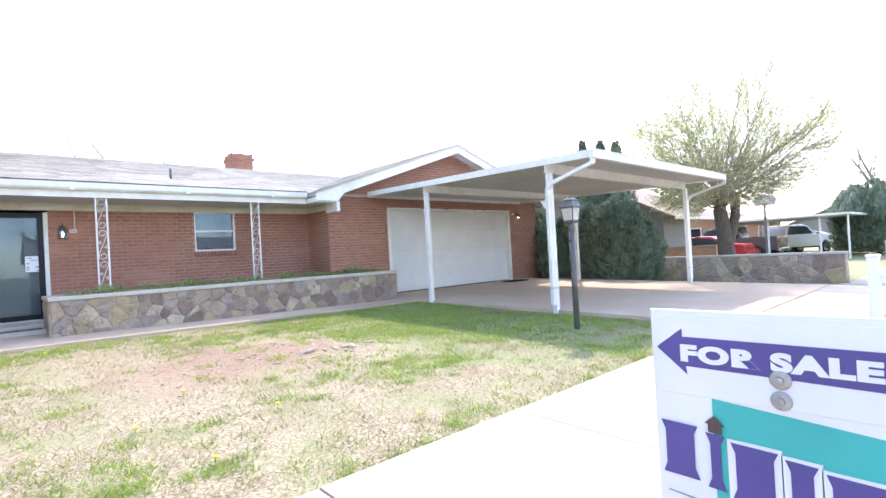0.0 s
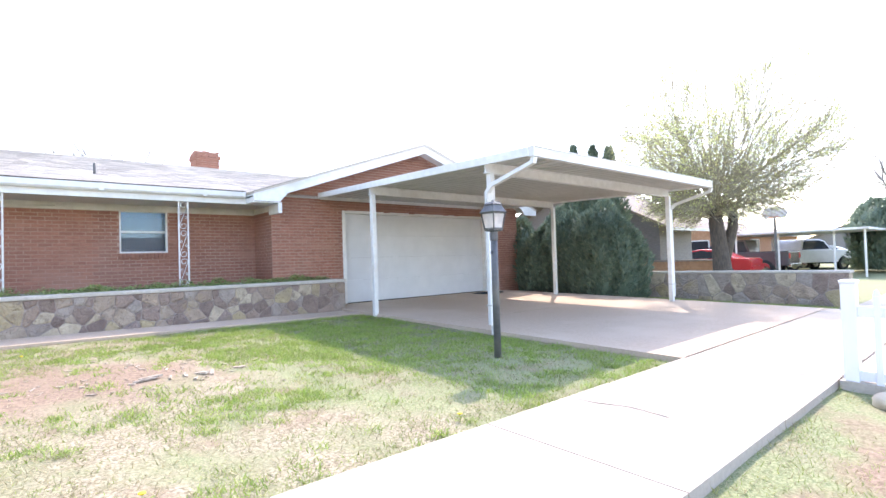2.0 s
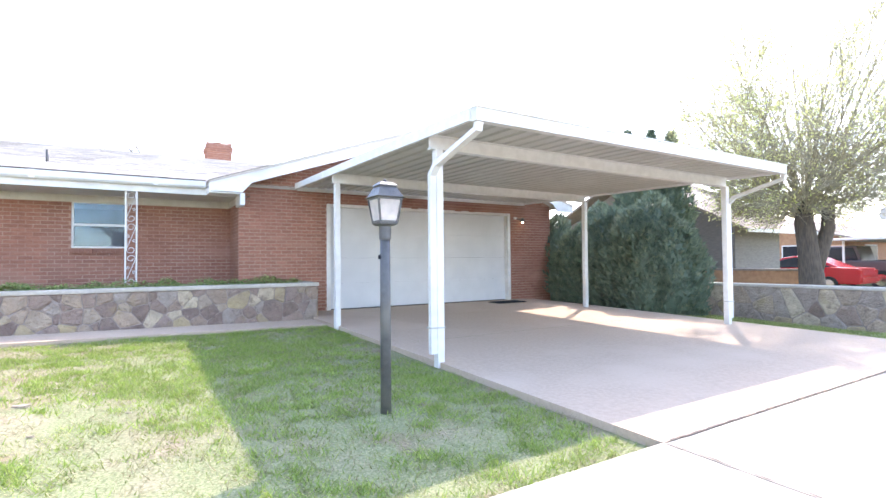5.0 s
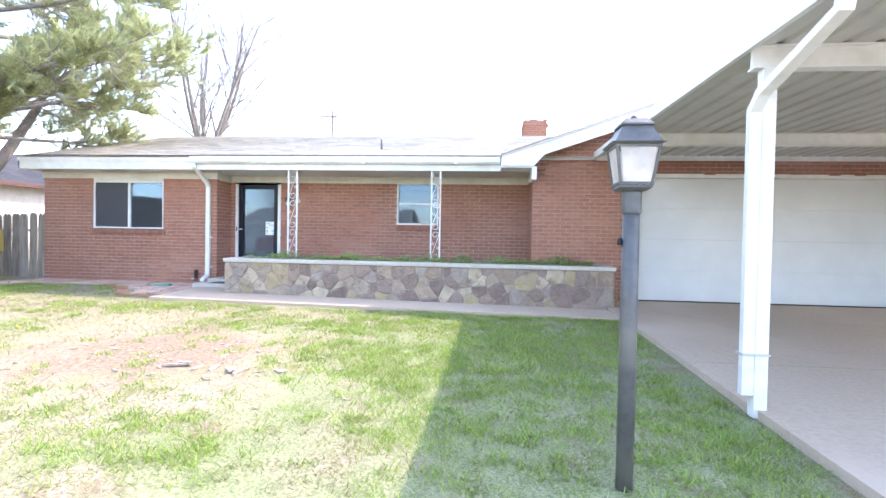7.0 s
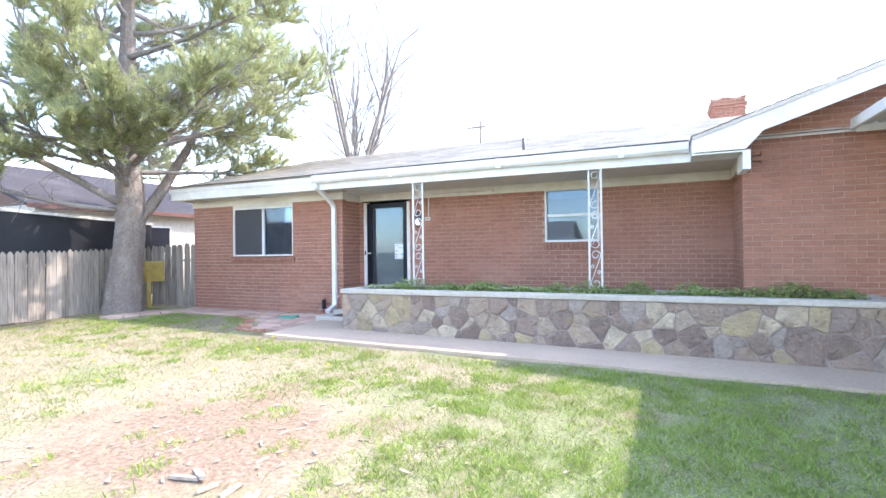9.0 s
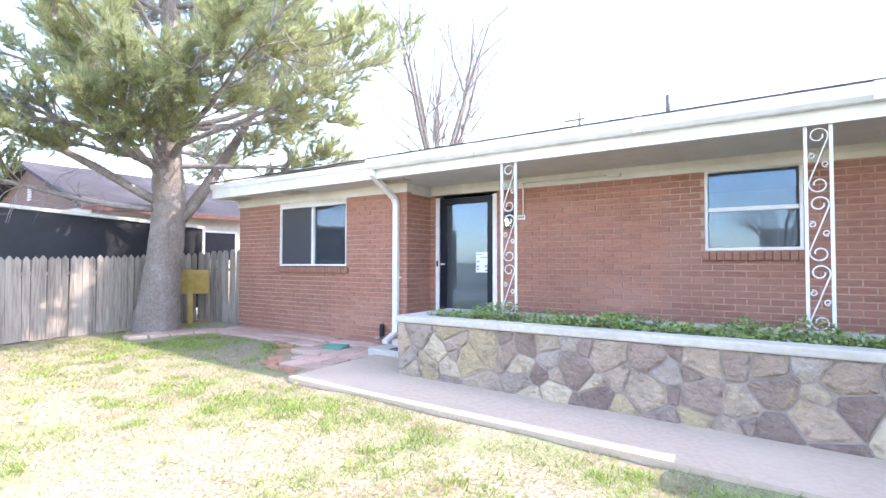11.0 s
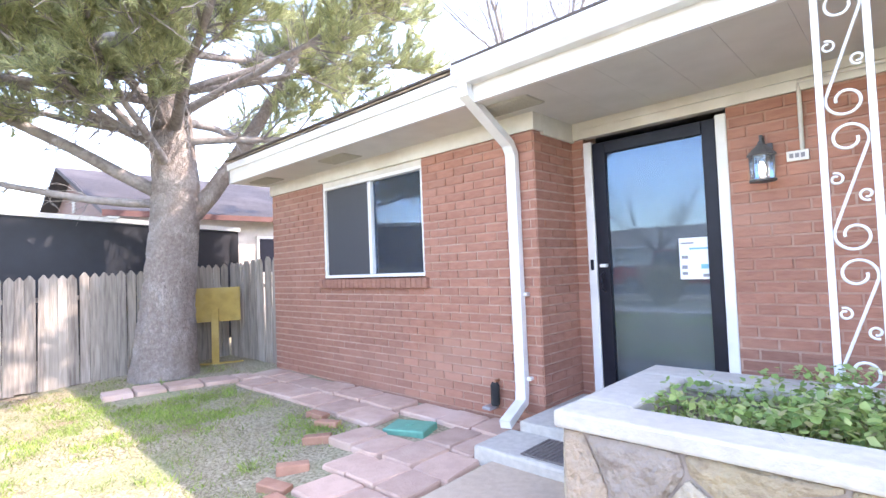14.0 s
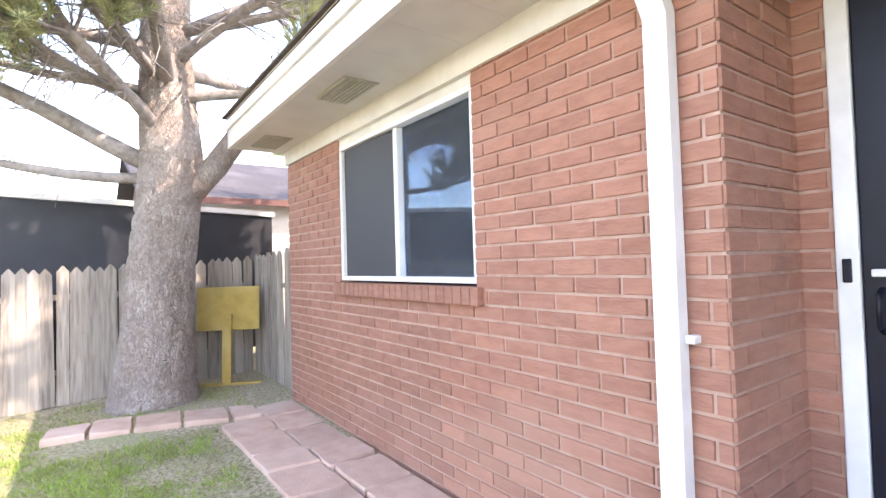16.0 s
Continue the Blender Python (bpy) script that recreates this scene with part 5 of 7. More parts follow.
fence_run((-5.45, 3.4), (-5.70, 9.6), 0.22, 0.27, 1.40, 1.56)
fence_run((-5.70, 9.62), (-5.82, 10.80), 0.27, 0.30, 1.56, 1.62)
fence_run((-5.80, 10.83), (-4.36, 10.83), 0.29, 0.31, 1.63, 1.68)

MUSTARD = mat("mustard_paint", (0.42, 0.29, 0.075), (0.34, 0.23, 0.06), 9, 0.8, (0.48, 0.36, 0.14), 2.2, 0.4, 40)
brd = thing("mustard_board_sign", "faded mustard plywood board on a post leaning by the fence", "board", at=(-5.4, 10.45, 0.3))
lean = pose(-5.34, 10.42, 0.30, -5, 0, 62)
under(part("panel", Build().rbox(-0.31, 0.31, -0.012, 0.012, 0.55, 1.0, 0.004).turned(lean), MUSTARD), brd)
under(part("post", Build().rbox(-0.045, 0.045, -0.055, -0.014, 0.0, 0.72, 0.005).turned(lean), MUSTARD), brd)
under(part("foot_board", Build().rbox(-0.34, 0.34, -0.06, 0.03, -0.03, 0.02, 0.005).turned(lean), MUSTARD), brd)

# ---- white picket fence by the drive ----
pf = thing("picket_fence", "white vinyl picket fence panel beside the driveway", "fence", at=(7.0, -0.6, -0.05))
VINYL = mat("white_vinyl", (0.82, 0.82, 0.82), (0.78, 0.78, 0.78), 5, 0.35)
under(part("post", Build().rbox(6.955, 7.065, 0.605, 0.715, -0.15, 0.905, 0.006).rbox(6.945, 7.075, 0.595, 0.725, 0.905, 0.94, 0.012), VINYL), pf)
under(part("post", Build().rbox(6.945, 7.055, -2.055, -1.945, -0.2, 0.86, 0.006).rbox(6.935, 7.065, -2.065, -1.935, 0.86, 0.895, 0.012), VINYL), pf)
for z in (0.06, 0.62):
    under(part("rail", Build().rbox(6.984, 7.034, -1.945, 0.605, z, z + 0.09, 0.005), VINYL), pf)
for i in range(13):
    y = 0.47 - i * 0.185
    b = Build().rbox(6.965, 6.983, y - 0.025, y + 0.025, 0.04, 0.80, 0.004)
    b.prism([(y - 0.025, 0.80), (y + 0.025, 0.80), (y + 0.015, 0.845), (y, 0.86), (y - 0.015, 0.845)], 6.965, 6.983, "x")
    under(part("picket", b, VINYL), pf)

# rock and low plants at the fence's foot
def boulder(name, c, r, label):
    bm = bmesh.new()
    bmesh.ops.create_icosphere(bm, subdivisions=3, radius=1)
    for v in bm.verts:
        v.co *= 1 + 0.22 * noise.noise(v.co * 1.3 + Vector(c)) + 0.07 * noise.noise(v.co * 4)
        v.co = Vector((v.co.x * r[0], v.co.y * r[1], max(v.co.z, -0.5) * r[2])) + Vector(c)
    me = bpy.data.meshes.new(name)
    bm.to_mesh(me)
    bm.free()
    me.materials.append(mat("buff_rock", (0.60, 0.51, 0.39), (0.47, 0.39, 0.29), 7, 0.9, (0.60, 0.54, 0.46), 2.5, 0.6, 25))
    me.polygons.foreach_set("use_smooth", [True] * len(me.polygons))
    return tagged(new(name, me), label, "rock")


boulder("garden_rock", (6.62, 0.24, -0.01), (0.13, 0.25, 0.10), "buff rounded rock at the foot of the picket fence")


def leaf_cloud(centre, radii, n, size, r, flat=0.4):
    """n small leaf quads scattered through an ellipsoid."""
    d = r.normal(size=(n, 3))
    d /= np.linalg.norm(d, axis=1)[:, None]
    p = np.asarray(centre) + d * np.asarray(radii) * (r.random((n, 1)) ** 0.45)
    a = r.normal(size=(n, 3))
    a /= np.linalg.norm(a, axis=1)[:, None]
    c = np.cross(a, r.normal(size=(n, 3)))
    c /= np.linalg.norm(c, axis=1)[:, None]
    s = size * r.uniform(0.6, 1.3, (n, 1))
    return np.stack([p - a * s, p + c * s * flat, p + a * s, p - c * s * flat], axis=1)


YELLOWLEAF = ramp_mat("yellow_green_leaf", [(0.30, 0.30, 0.05), (0.22, 0.28, 0.06), (0.12, 0.18, 0.05)], 0.6, 0, trans=0.3)
shr = thing("low_shrub", "low yellow-green ground shrub by the white fence", "shrub", at=(6.5, -0.35, -0.05))
b = Build()
for k in range(14):
    a = k * 2.4
    b.tube([(6.55, -0.3, -0.08), (6.55 + 0.12 * math.cos(a), -0.35 + 0.25 * math.sin(a), 0.03), (6.5 + 0.22 * math.cos(a), -0.4 + 0.5 * math.sin(a), 0.07)], [0.006, 0.004, 0.002], 5)
under(part("stem", b, TWIG), shr)
o = soup("foliage", leaf_cloud((6.5, -0.35, 0.03), (0.25, 0.55, 0.11), 900, 0.03, rng), 4, YELLOWLEAF, "", "")
under(o, shr)

# ---- sign ----
PURPLE, TEAL = mat("purple_print", (0.085, 0.065, 0.26), rough=0.45), mat("teal_print", (0.02, 0.42, 0.40), rough=0.45)
SIGNW = mat("sign_white", (0.72, 0.72, 0.75), (0.68, 0.68, 0.71), 6, 0.4)
STEEL = mat("galvanised", (0.45, 0.45, 0.46), (0.32, 0.32, 0.33), 40, 0.4, metal=0.7)
sign = thing("for_sale_sign", "white for sale yard sign with purple arrow and teal panel", "sign", at=(0.70, 0.04, -0.03))
SX, SY, SZ = 0.697, 0.317, 1.062      # face plane, first edge and top; runs towards -y


def on_sign(poly, z_lift, material, name, host=None):
    """A flat shape on the sign: (across, down) in metres from its upper left corner."""
    b = Build().prism([(SY - u, SZ - v) for u, v in poly], SX - z_lift - 0.0012, SX - z_lift, "x")
    o = part(name, b, material)
    return under(o, host or sign)


under(part("board", Build().rbox(SX, SX + 0.008, SY - 0.505, SY - 0.012, SZ - 0.165, SZ - 0.004, 0.002), SIGNW, label="arrow rider board"), sign)
under(part("board", Build().rbox(SX + 0.003, SX + 0.011, SY - 0.50, SY, SZ - 0.60, SZ + 0.01, 0.002), SIGNW), sign)
on_sign([(0.012, 0.07), (0.065, 0.028), (0.066, 0.045), (0.452, 0.045), (0.455, 0.112), (0.07, 0.105), (0.072, 0.122)], 0.0, PURPLE, "arrow")
on_sign([(0.115, 0.165), (0.425, 0.192), (0.42, 0.38), (0.115, 0.40)], -0.0035, TEAL, "teal_panel")
for k, (a, c) in enumerate(((0.012, 0.085), (0.10, 0.135), (0.145, 0.225), (0.235, 0.285), (0.295, 0.385), (0.395, 0.485))):
    lo, hi = 0.225 + 0.02 * k * 0.5, 0.335 + 0.018 * k * 0.5
    s = 0.008
    if 1 < k < 5:
        on_sign([(a - 0.006, lo - 0.006), (c + 0.006, lo - 0.004), (c + 0.006, hi + 0.006), (a - 0.006, hi + 0.004)], -0.0022, SIGNW, "letter_outline")
    on_sign([(a, lo), (c, lo + 0.003), (c - s, lo + 0.02), (c - s, hi - 0.02), (c, hi + 0.002), (a, hi), (a + s, hi - 0.02), (a + s, lo + 0.02)], -0.0009, PURPLE, "block_shape")
on_sign([(0.10, 0.215), (0.118, 0.198), (0.137, 0.217), (0.131, 0.217), (0.131, 0.234), (0.106, 0.232), (0.106, 0.216)], 0.0005, mat("brown_print", (0.08, 0.055, 0.05), rough=0.5), "small_house_shape")
on_sign([(0.02, 0.372), (0.10, 0.378), (0.10, 0.380), (0.02, 0.374)], -0.0009, INK_GREY, "rule_line")
for k, v in enumerate((0.122, 0.160)):
    b = Build().lathe([(0.017, 0.0), (0.018, 0.002), (0.016, 0.004), (0.007, 0.005), (0.006, 0.011), (0.002, 0.012)], 0, 0, 16).turned(Matrix.Translation((SX, SY - 0.236, SZ - v + 0.012)) @ pose(0, 0, 0, 0, -90, 0))
    under(part("bolt", b, STEEL), sign)
for y in (SY - 0.04, SY - 0.46):
    under(part("leg", Build().rbox(SX + 0.012, SX + 0.03, y - 0.012, y + 0.012, -0.2, SZ - 0.05, 0.003), STEEL), sign)
cu = bpy.data.curves.new("text", "FONT")
cu.body = "FOR SALE"
cu.size = 0.05
cu.extrude = 0.0008
cu.offset = 0.003
cu.space_character = 1.12
tmp = new("text_source", cu)
bpy.context.view_layer.update()
me = bpy.data.meshes.new_from_object(tmp.evaluated_get(bpy.context.evaluated_depsgraph_get()))
bpy.data.objects.remove(tmp)
me.materials.append(SIGNW)
xs = [v.co.x for v in me.vertices]
fit_w = 0.32 / (max(xs) - min(xs))
me.transform(Matrix.Translation((SX - 0.0022, SY - 0.060, SZ - 0.093)) @ Matrix(((0, 0, -1, 0), (-1, 0, 0, 0), (0, 1, 0, 0), (0, 0, 0, 1))) @ Matrix.Diagonal((fit_w, 0.88, 1, 1)))
lt = new("lettering", me)
under(lt, sign)


# ---- trees ----
def branch(start, d, length, r0, r1, sag, r, n=6, wob=0.12):
    """A wandering limb: its points and radii; sag bends it down (-) or up (+)."""
    p, d = Vector(start), Vector(d).normalized()
    pts, rad = [p.copy()], [r0]
    for i in range(n):
        d = (d + Vector((r.uniform(-wob, wob), r.uniform(-wob, wob), r.uniform(-wob, wob) + sag))).normalized()
        p = p + d * (length / n)
        pts.append(p.copy())
        rad.append(r0 + (r1 - r0) * (i + 1) / n)
    return pts, rad, d


def spread(d, ang, r):
    """d turned by about ang degrees about a random perpendicular axis."""
    ax = d.cross(Vector((r.uniform(-1, 1), r.uniform(-1, 1), r.uniform(-1, 1)))).normalized()
    return (Matrix.Rotation(radians(ang), 3, ax) @ d).normalized()


def pine():
    r = random.Random(21)
    t = thing("pine_tree", "tall pine with grey scaly bark and yellow-green needles", "tree", at=(-5.15, 9.74, 0.25))
    key = [(-5.15, 9.74, 0.1), (-5.15, 9.75, 0.45), (-5.13, 9.79, 1.2), (-5.11, 9.87, 2.0), (-5.13, 9.91, 2.6), (-5.21, 9.89, 3.6), (-5.25, 9.91, 4.8), (-5.23, 9.94, 6.4), (-5.18, 9.99, 8.2), (-5.13, 9.99, 9.8)]
    krad = [0.42, 0.33, 0.275, 0.26, 0.25, 0.2, 0.17, 0.12, 0.07, 0.02]
    zs = list(np.arange(0.1, 4.8, 0.035)) + list(np.linspace(4.8, 9.8, 30))
    kz = [p[2] for p in key]
    pts = [(float(np.interp(z, kz, [p[0] for p in key])), float(np.interp(z, kz, [p[1] for p in key])), float(z)) for z in zs]
    rad = [float(np.interp(z, kz, krad)) for z in zs]
    b = Build().tube(pts, rad, 60)
    # bark in long plates with furrows between, and a root flare
    out = []
    for i, p in enumerate(b.v):
        q, c = Vector(p), Vector(pts[min(i // 60, len(pts) - 1)])
        dirn = q - c
        a = math.atan2(dirn.y, dirn.x)
        d = noise.voronoi((a * 4.2, q.z * 6.5, math.cos(a) * 1.5))[0]
        plate = min(0.026, (d[1] - d[0]) * 0.10)
        big = noise.noise((math.cos(a) * 1.6, math.sin(a) * 1.6, q.z * 0.8)) * 0.03
        out.append(tuple(q + dirn.normalized() * (plate - 0.01 + big) if dirn.length > 0.05 else q))
    b.v = out
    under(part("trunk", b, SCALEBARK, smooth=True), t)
    limbs = [((-5.05, 9.91, 2.05), (0.12, 0.62, 0.72), 4.6, 0.13, 0.03, 0.015),
             ((-5.18, 9.79, 2.45), (-0.35, -0.85, 0.42), 4.2, 0.085, 0.02, 0.0),
             ((-5.18, 9.79, 2.35), (-0.45, -0.85, 0.04), 3.0, 0.055, 0.015, 0.02),
             ((-5.15, 9.89, 3.1), (0.35, 0.75, 0.05), 2.8, 0.055, 0.012, 0.03),
             ((-5.13, 9.79, 2.95), (0.42, -0.66, 0.10), 1.9, 0.05, 0.012, 0.02),
             ((-5.15, 9.79, 3.15), (-0.25, -0.9, 0.06), 2.5, 0.05, 0.012, 0.02),
             ((-5.13, 9.79, 3.3), (0.62, -0.42, 0.12), 2.0, 0.05, 0.012, 0.02),
             ((-5.13, 9.84, 2.75), (0.70, -0.55, 0.42), 2.3, 0.06, 0.012, 0.05),
             ((-5.15, 9.81, 2.9), (0.25, -0.85, 0.45), 3.0, 0.06, 0.012, 0.03),
             ((-5.18, 9.84, 3.0), (-0.1, -0.9, 0.35), 3.4, 0.06, 0.012, 0.02),
             ((-5.18, 9.84, 3.3), (0.5, -0.75, 0.4), 3.0, 0.06, 0.012, 0.03),
             ((-5.18, 9.89, 3.4), (0.75, 0.4, 0.3), 3.2, 0.06, 0.012, 0.02),
             ((-5.18, 9.89, 3.7), (0.55, 0.8, 0.3), 4.2, 0.06, 0.012, 0.02)]
    for i in range(36):
        z = 3.2 + 6.0 * (i / 36) ** 0.95
        a = i * 2.39996 + r.uniform(-0.3, 0.3)
        ln = (3.9 - 0.30 * (z - 3.2)) * r.uniform(0.7, 1.12)
        limbs.append(((-5.21, 9.91, z), (math.cos(a), math.sin(a), r.uniform(-0.02, 0.32)), ln, 0.075 - 0.006 * (z - 3), 0.012, r.uniform(0.0, 0.05)))
    shoots, dirs = [], []
    wood = Build()
    for j, (st, d, ln, r0, r1, sag) in enumerate(limbs):
        pts, rd, _ = branch(st, d, ln, r0, r1, sag, r, 8, 0.10)
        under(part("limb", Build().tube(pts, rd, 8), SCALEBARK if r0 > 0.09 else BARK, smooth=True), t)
        for k in range(2, 9):
            ld = (pts[k] - pts[k - 1]).normalized()
            # dead side twigs on the inner limb, foliage pads towards its end
            for _ in range(4 if k < 6 else 2):
                sp, srd, _ = branch(pts[k], spread(ld, r.uniform(35, 80), r), r.uniform(0.25, 0.85), 0.008, 0.003, -0.03, r, 4, 0.25)
                wood.tube(sp, srd, 4, False)
                for m in (1, 2, 3):
                    s2, srd2, _ = branch(sp[m], spread((sp[m] - sp[m - 1]).normalized(), r.uniform(30, 70), r), r.uniform(0.1, 0.35), 0.004, 0.002, -0.02, r, 3, 0.25)
                    wood.tube(s2, srd2, 3, False)
            pads = 0 if k < 3 else 1 if k < 4 else 2 if k < 5 else 3
            if j < 3 and k < 5:
                pads = 0
            for _ in range(pads):
                sd = spread(ld, r.uniform(15, 65) if k < 8 else r.uniform(0, 35), r)
                sp, srd, sdir = branch(pts[k], sd, ln * r.uniform(0.12, 0.27), 0.016, 0.007, 0.06, r, 4, 0.18)
                wood.tube(sp, srd, 5, False)
                # a pad: shoots fanned out and tipped upwards round the side branch's end
                for m in range(2, 5):
                    for _ in range(4 if m < 4 else 6):
                        td = spread(sdir, r.uniform(15, 80), r)
                        td = Vector((td.x, td.y, td.z * 0.55 + 0.28)).normalized()
                        tp, trd, tdir = branch(sp[m], td, r.uniform(0.20, 0.42), 0.006, 0.004, 0.08, r, 4, 0.12)
                        wood.tube(tp, trd, 4, False)
                        for q in (2, 3, 4):
                            shoots.append(tp[q])
                            dirs.append(tdir)
    under(tagged(part("twigs", wood, BARK), kind="stuff"), t)
    tp, td = np.array(shoots), np.array(dirs)
    nn = 28
    P = np.repeat(tp, nn, axis=0)
    axis_d = np.repeat(td, nn, axis=0)
    P = P - axis_d * rng.uniform(0.0, 0.10, (len(P), 1))
    D = axis_d * 0.9 + rng.normal(scale=0.46, size=(len(P), 3)) + np.array([0, 0, 0.12])
    D /= np.linalg.norm(D, axis=1)[:, None]
    L = rng.uniform(0.08, 0.14, (len(P), 1))
    S = np.cross(D, rng.normal(size=D.shape))
    S /= np.linalg.norm(S, axis=1)[:, None]
    tri = np.stack([P - S * 0.005, P + S * 0.005, P + D * L], axis=1)
    under(tagged(soup("needles", tri, 3, NEEDLE, "", ""), kind="stuff"), t)
    return t


pine()


def bare_tree(x, y, z0, h, spreadr, seed, label, mat_w=TWIG, r0=0.16, leaves=None, name="bare_tree", stems=3, levels=4, up=0.05, start=0.3, cap=16000):
    r = random.Random(seed)
    t = thing(name, label, "tree", at=(x, y, z0))
    fork = z0 + h * start
    tk = [(x, y, z0 - 0.2), (x + 0.03, y, z0 + h * 0.12), (x, y, fork)]
    under(part("trunk", Build().tube(tk, [r0 * 1.25, r0, r0 * 0.85], 12), mat_w, smooth=True), t)
    tips = []
    twigs = Build()
    todo = []
    for i in range(stems):
        a = 2 * math.pi * i / stems + r.uniform(-0.4, 0.4)
        todo.append((Vector((x, y, fork - 0.1)), Vector((math.cos(a) * spreadr, math.sin(a) * spreadr, 1)).normalized(), h * 0.42, r0 * (0.6 if stems < 6 else 0.34), 0))
    while todo:
        p, d, ln, rr, lv = todo.pop(0)
        pts, rd, dd = branch(p, d, ln, rr, rr * 0.4, up, r, 5, 0.13)
        if lv == 0:
            under(part("limb", Build().tube(pts, rd, 8), mat_w, smooth=True), t)
        else:
            twigs.tube(pts, rd, 5 if lv < 2 else 3, False)
        if lv >= levels - 1:
            tips += pts[2:]
        if lv < levels:
            for k in (1, 2, 3, 4, 5):
                for _ in range(2 if lv > 0 or k > 2 else 1):
                    if r.random() < 0.72:
                        todo.append((pts[k], spread((pts[k] - pts[k - 1]).normalized(), r.uniform(18, 50), r), ln * r.uniform(0.38, 0.62), rd[k] * (0.6 if lv else 0.5), lv + 1))
        if len(twigs.f) > cap:
            break
    under(tagged(part("twigs", twigs, mat_w), kind="stuff"), t)
    if leaves:
        tip = np.array(tips)
        n = len(tip)
        k = max(1, int(leaves / max(n, 1)))
        P = np.repeat(tip, k, axis=0) + rng.normal(scale=0.14, size=(n * k, 3))
        a = rng.normal(size=P.shape)
        a /= np.linalg.norm(a, axis=1)[:, None]
        c = np.cross(a, rng.normal(size=P.shape))
        c /= np.linalg.norm(c, axis=1)[:, None]
        s = rng.uniform(0.022, 0.045, (len(P), 1))
        under(tagged(soup("leaves", np.stack([P - a * s, P + c * s * 0.5, P + a * s, P - c * s * 0.5], axis=1), 4, YOUNGLEAF, "", ""), kind="stuff"), t)
    return t


def budding_tree(x, y, z0):
    """Pollarded shade tree: short thick trunk, then a round fan of fine ascending branches with young leaves."""
    r = random.Random(5)
    t = thing("budding_tree", "pollarded shade tree leafing out yellow-green", "tree", at=(x, y, z0))
    b = Build().tube([(x, y, z0 - 0.25), (x - 0.02, y + 0.02, z0 + 0.5), (x - 0.06, y + 0.06, z0 + 1.5), (x - 0.12, y + 0.12, z0 + 2.2), (x - 0.10, y + 0.12, z0 + 2.7)], [0.34, 0.27, 0.23, 0.19, 0.15], 16)
    b.v = [tuple(Vector(p) * (1 + 0.0)) if i % 16 == 0 else (p[0] + 0.03 * noise.noise((p[0] * 9, p[1] * 9, p[2] * 1.5)), p[1] + 0.03 * noise.noise((p[1] * 9, p[0] * 9, p[2] * 1.5)), p[2]) for i, p in enumerate(b.v)]
    under(part("trunk", b, BARK_DARK, smooth=True), t)
    mid, rad = Vector((x + 0.15, y - 0.15, z0 + 4.6)), Vector((3.15, 3.15, 2.75))

    def reach(p, d):
        """Length from p along d to the crown's outline."""
        q = Vector([(p[i] - mid[i]) / rad[i] for i in range(3)])
        e = Vector([d[i] / rad[i] for i in range(3)])
        a, h, c = e.dot(e), q.dot(e), q.dot(q) - 1
        k = h * h - a * c
        return (-h + math.sqrt(k)) / a if k > 0 else 0.0

    wood, tips = Build(), []
    for i in range(84):
        a = i * 2.39996
        el = math.asin(-0.06 + 1.04 * ((i * 37 % 84) / 84) ** 0.8)
        d = Vector((math.cos(a) * math.cos(el), math.sin(a) * math.cos(el), math.sin(el)))
        p = Vector((x - 0.1, y + 0.12, z0 + r.uniform(2.15, 2.75)))
        ln = reach(p, d) * r.uniform(0.8, 1.0)
        if ln < 0.5:
            continue
        r0 = r.choice((0.011, 0.014, 0.018, 0.024)) * (0.7 + ln / 5)
        pts, rd, dd = branch(p, d, ln, r0, 0.007, 0.0 if el > 0.5 else 0.025, r, 9, 0.09)
        far = [k for k, q in enumerate(pts) if k > 3 and sum(((q[n] - mid[n]) / rad[n]) ** 2 for n in range(3)) > 1]
        if far:
            pts, rd = pts[:far[0] + 1], rd[:far[0] + 1]
        under(part("limb", Build().tube(pts, rd, 6), YOUNGTWIG, smooth=True), t)
        for k in range(2, len(pts)):
            for _ in range(3 if k > 5 else 2):
                s = spread((pts[k] - pts[k - 1]).normalized(), r.uniform(18, 58), r)
                l2 = min(ln * r.uniform(0.22, 0.5) * (1.15 - k * 0.07), max(0.25, reach(pts[k], s)))
                p2, rd2, _ = branch(pts[k], s, l2, min(0.016, rd[k] * 0.6), 0.005, 0.02, r, 5, 0.1)
                wood.tube(p2, rd2, 3, False)
                for m in range(1, 6):
                    for _ in range(2 if r.random() < 0.3 else 1):
                        s3 = spread((p2[m] - p2[m - 1]).normalized(), r.uniform(15, 50), r)
                        p3, rd3, _ = branch(p2[m], s3, r.uniform(0.2, 0.55), 0.0065, 0.003, 0.05, r, 3, 0.12)
                        wood.tube(p3, rd3, 3, False)
                        if r.random() < 0.15 + 0.6 * min(1, max(0, (p3[3][2] - z0 - 3.4) / 2.2)) + 0.15 * (pts[-1][1] > y):
                            tips += [p3[1], p3[2], p3[3]]
    under(tagged(part("twigs", wood, YOUNGTWIG), kind="stuff"), t)
    P = np.repeat(np.array(tips), 3, axis=0)
    P = P + rng.normal(scale=0.08, size=P.shape)
    a = rng.normal(size=P.shape)
    a /= np.linalg.norm(a, axis=1)[:, None]
    c = np.cross(a, rng.normal(size=P.shape))
    c /= np.linalg.norm(c, axis=1)[:, None]
    s = rng.uniform(0.016, 0.036, (len(P), 1))
    under(tagged(soup("leaves", np.stack([P - a * s, P + c * s * 0.5, P + a * s, P - c * s * 0.5], axis=1), 4, YOUNGLEAF, "", ""), kind="stuff"), t)


budding_tree(17.5, 5.45, -0.1)
st = thing("cut_limb", "sawn-off dead second stem of the shade tree", "stump", at=(17.75, 5.1, -0.1))
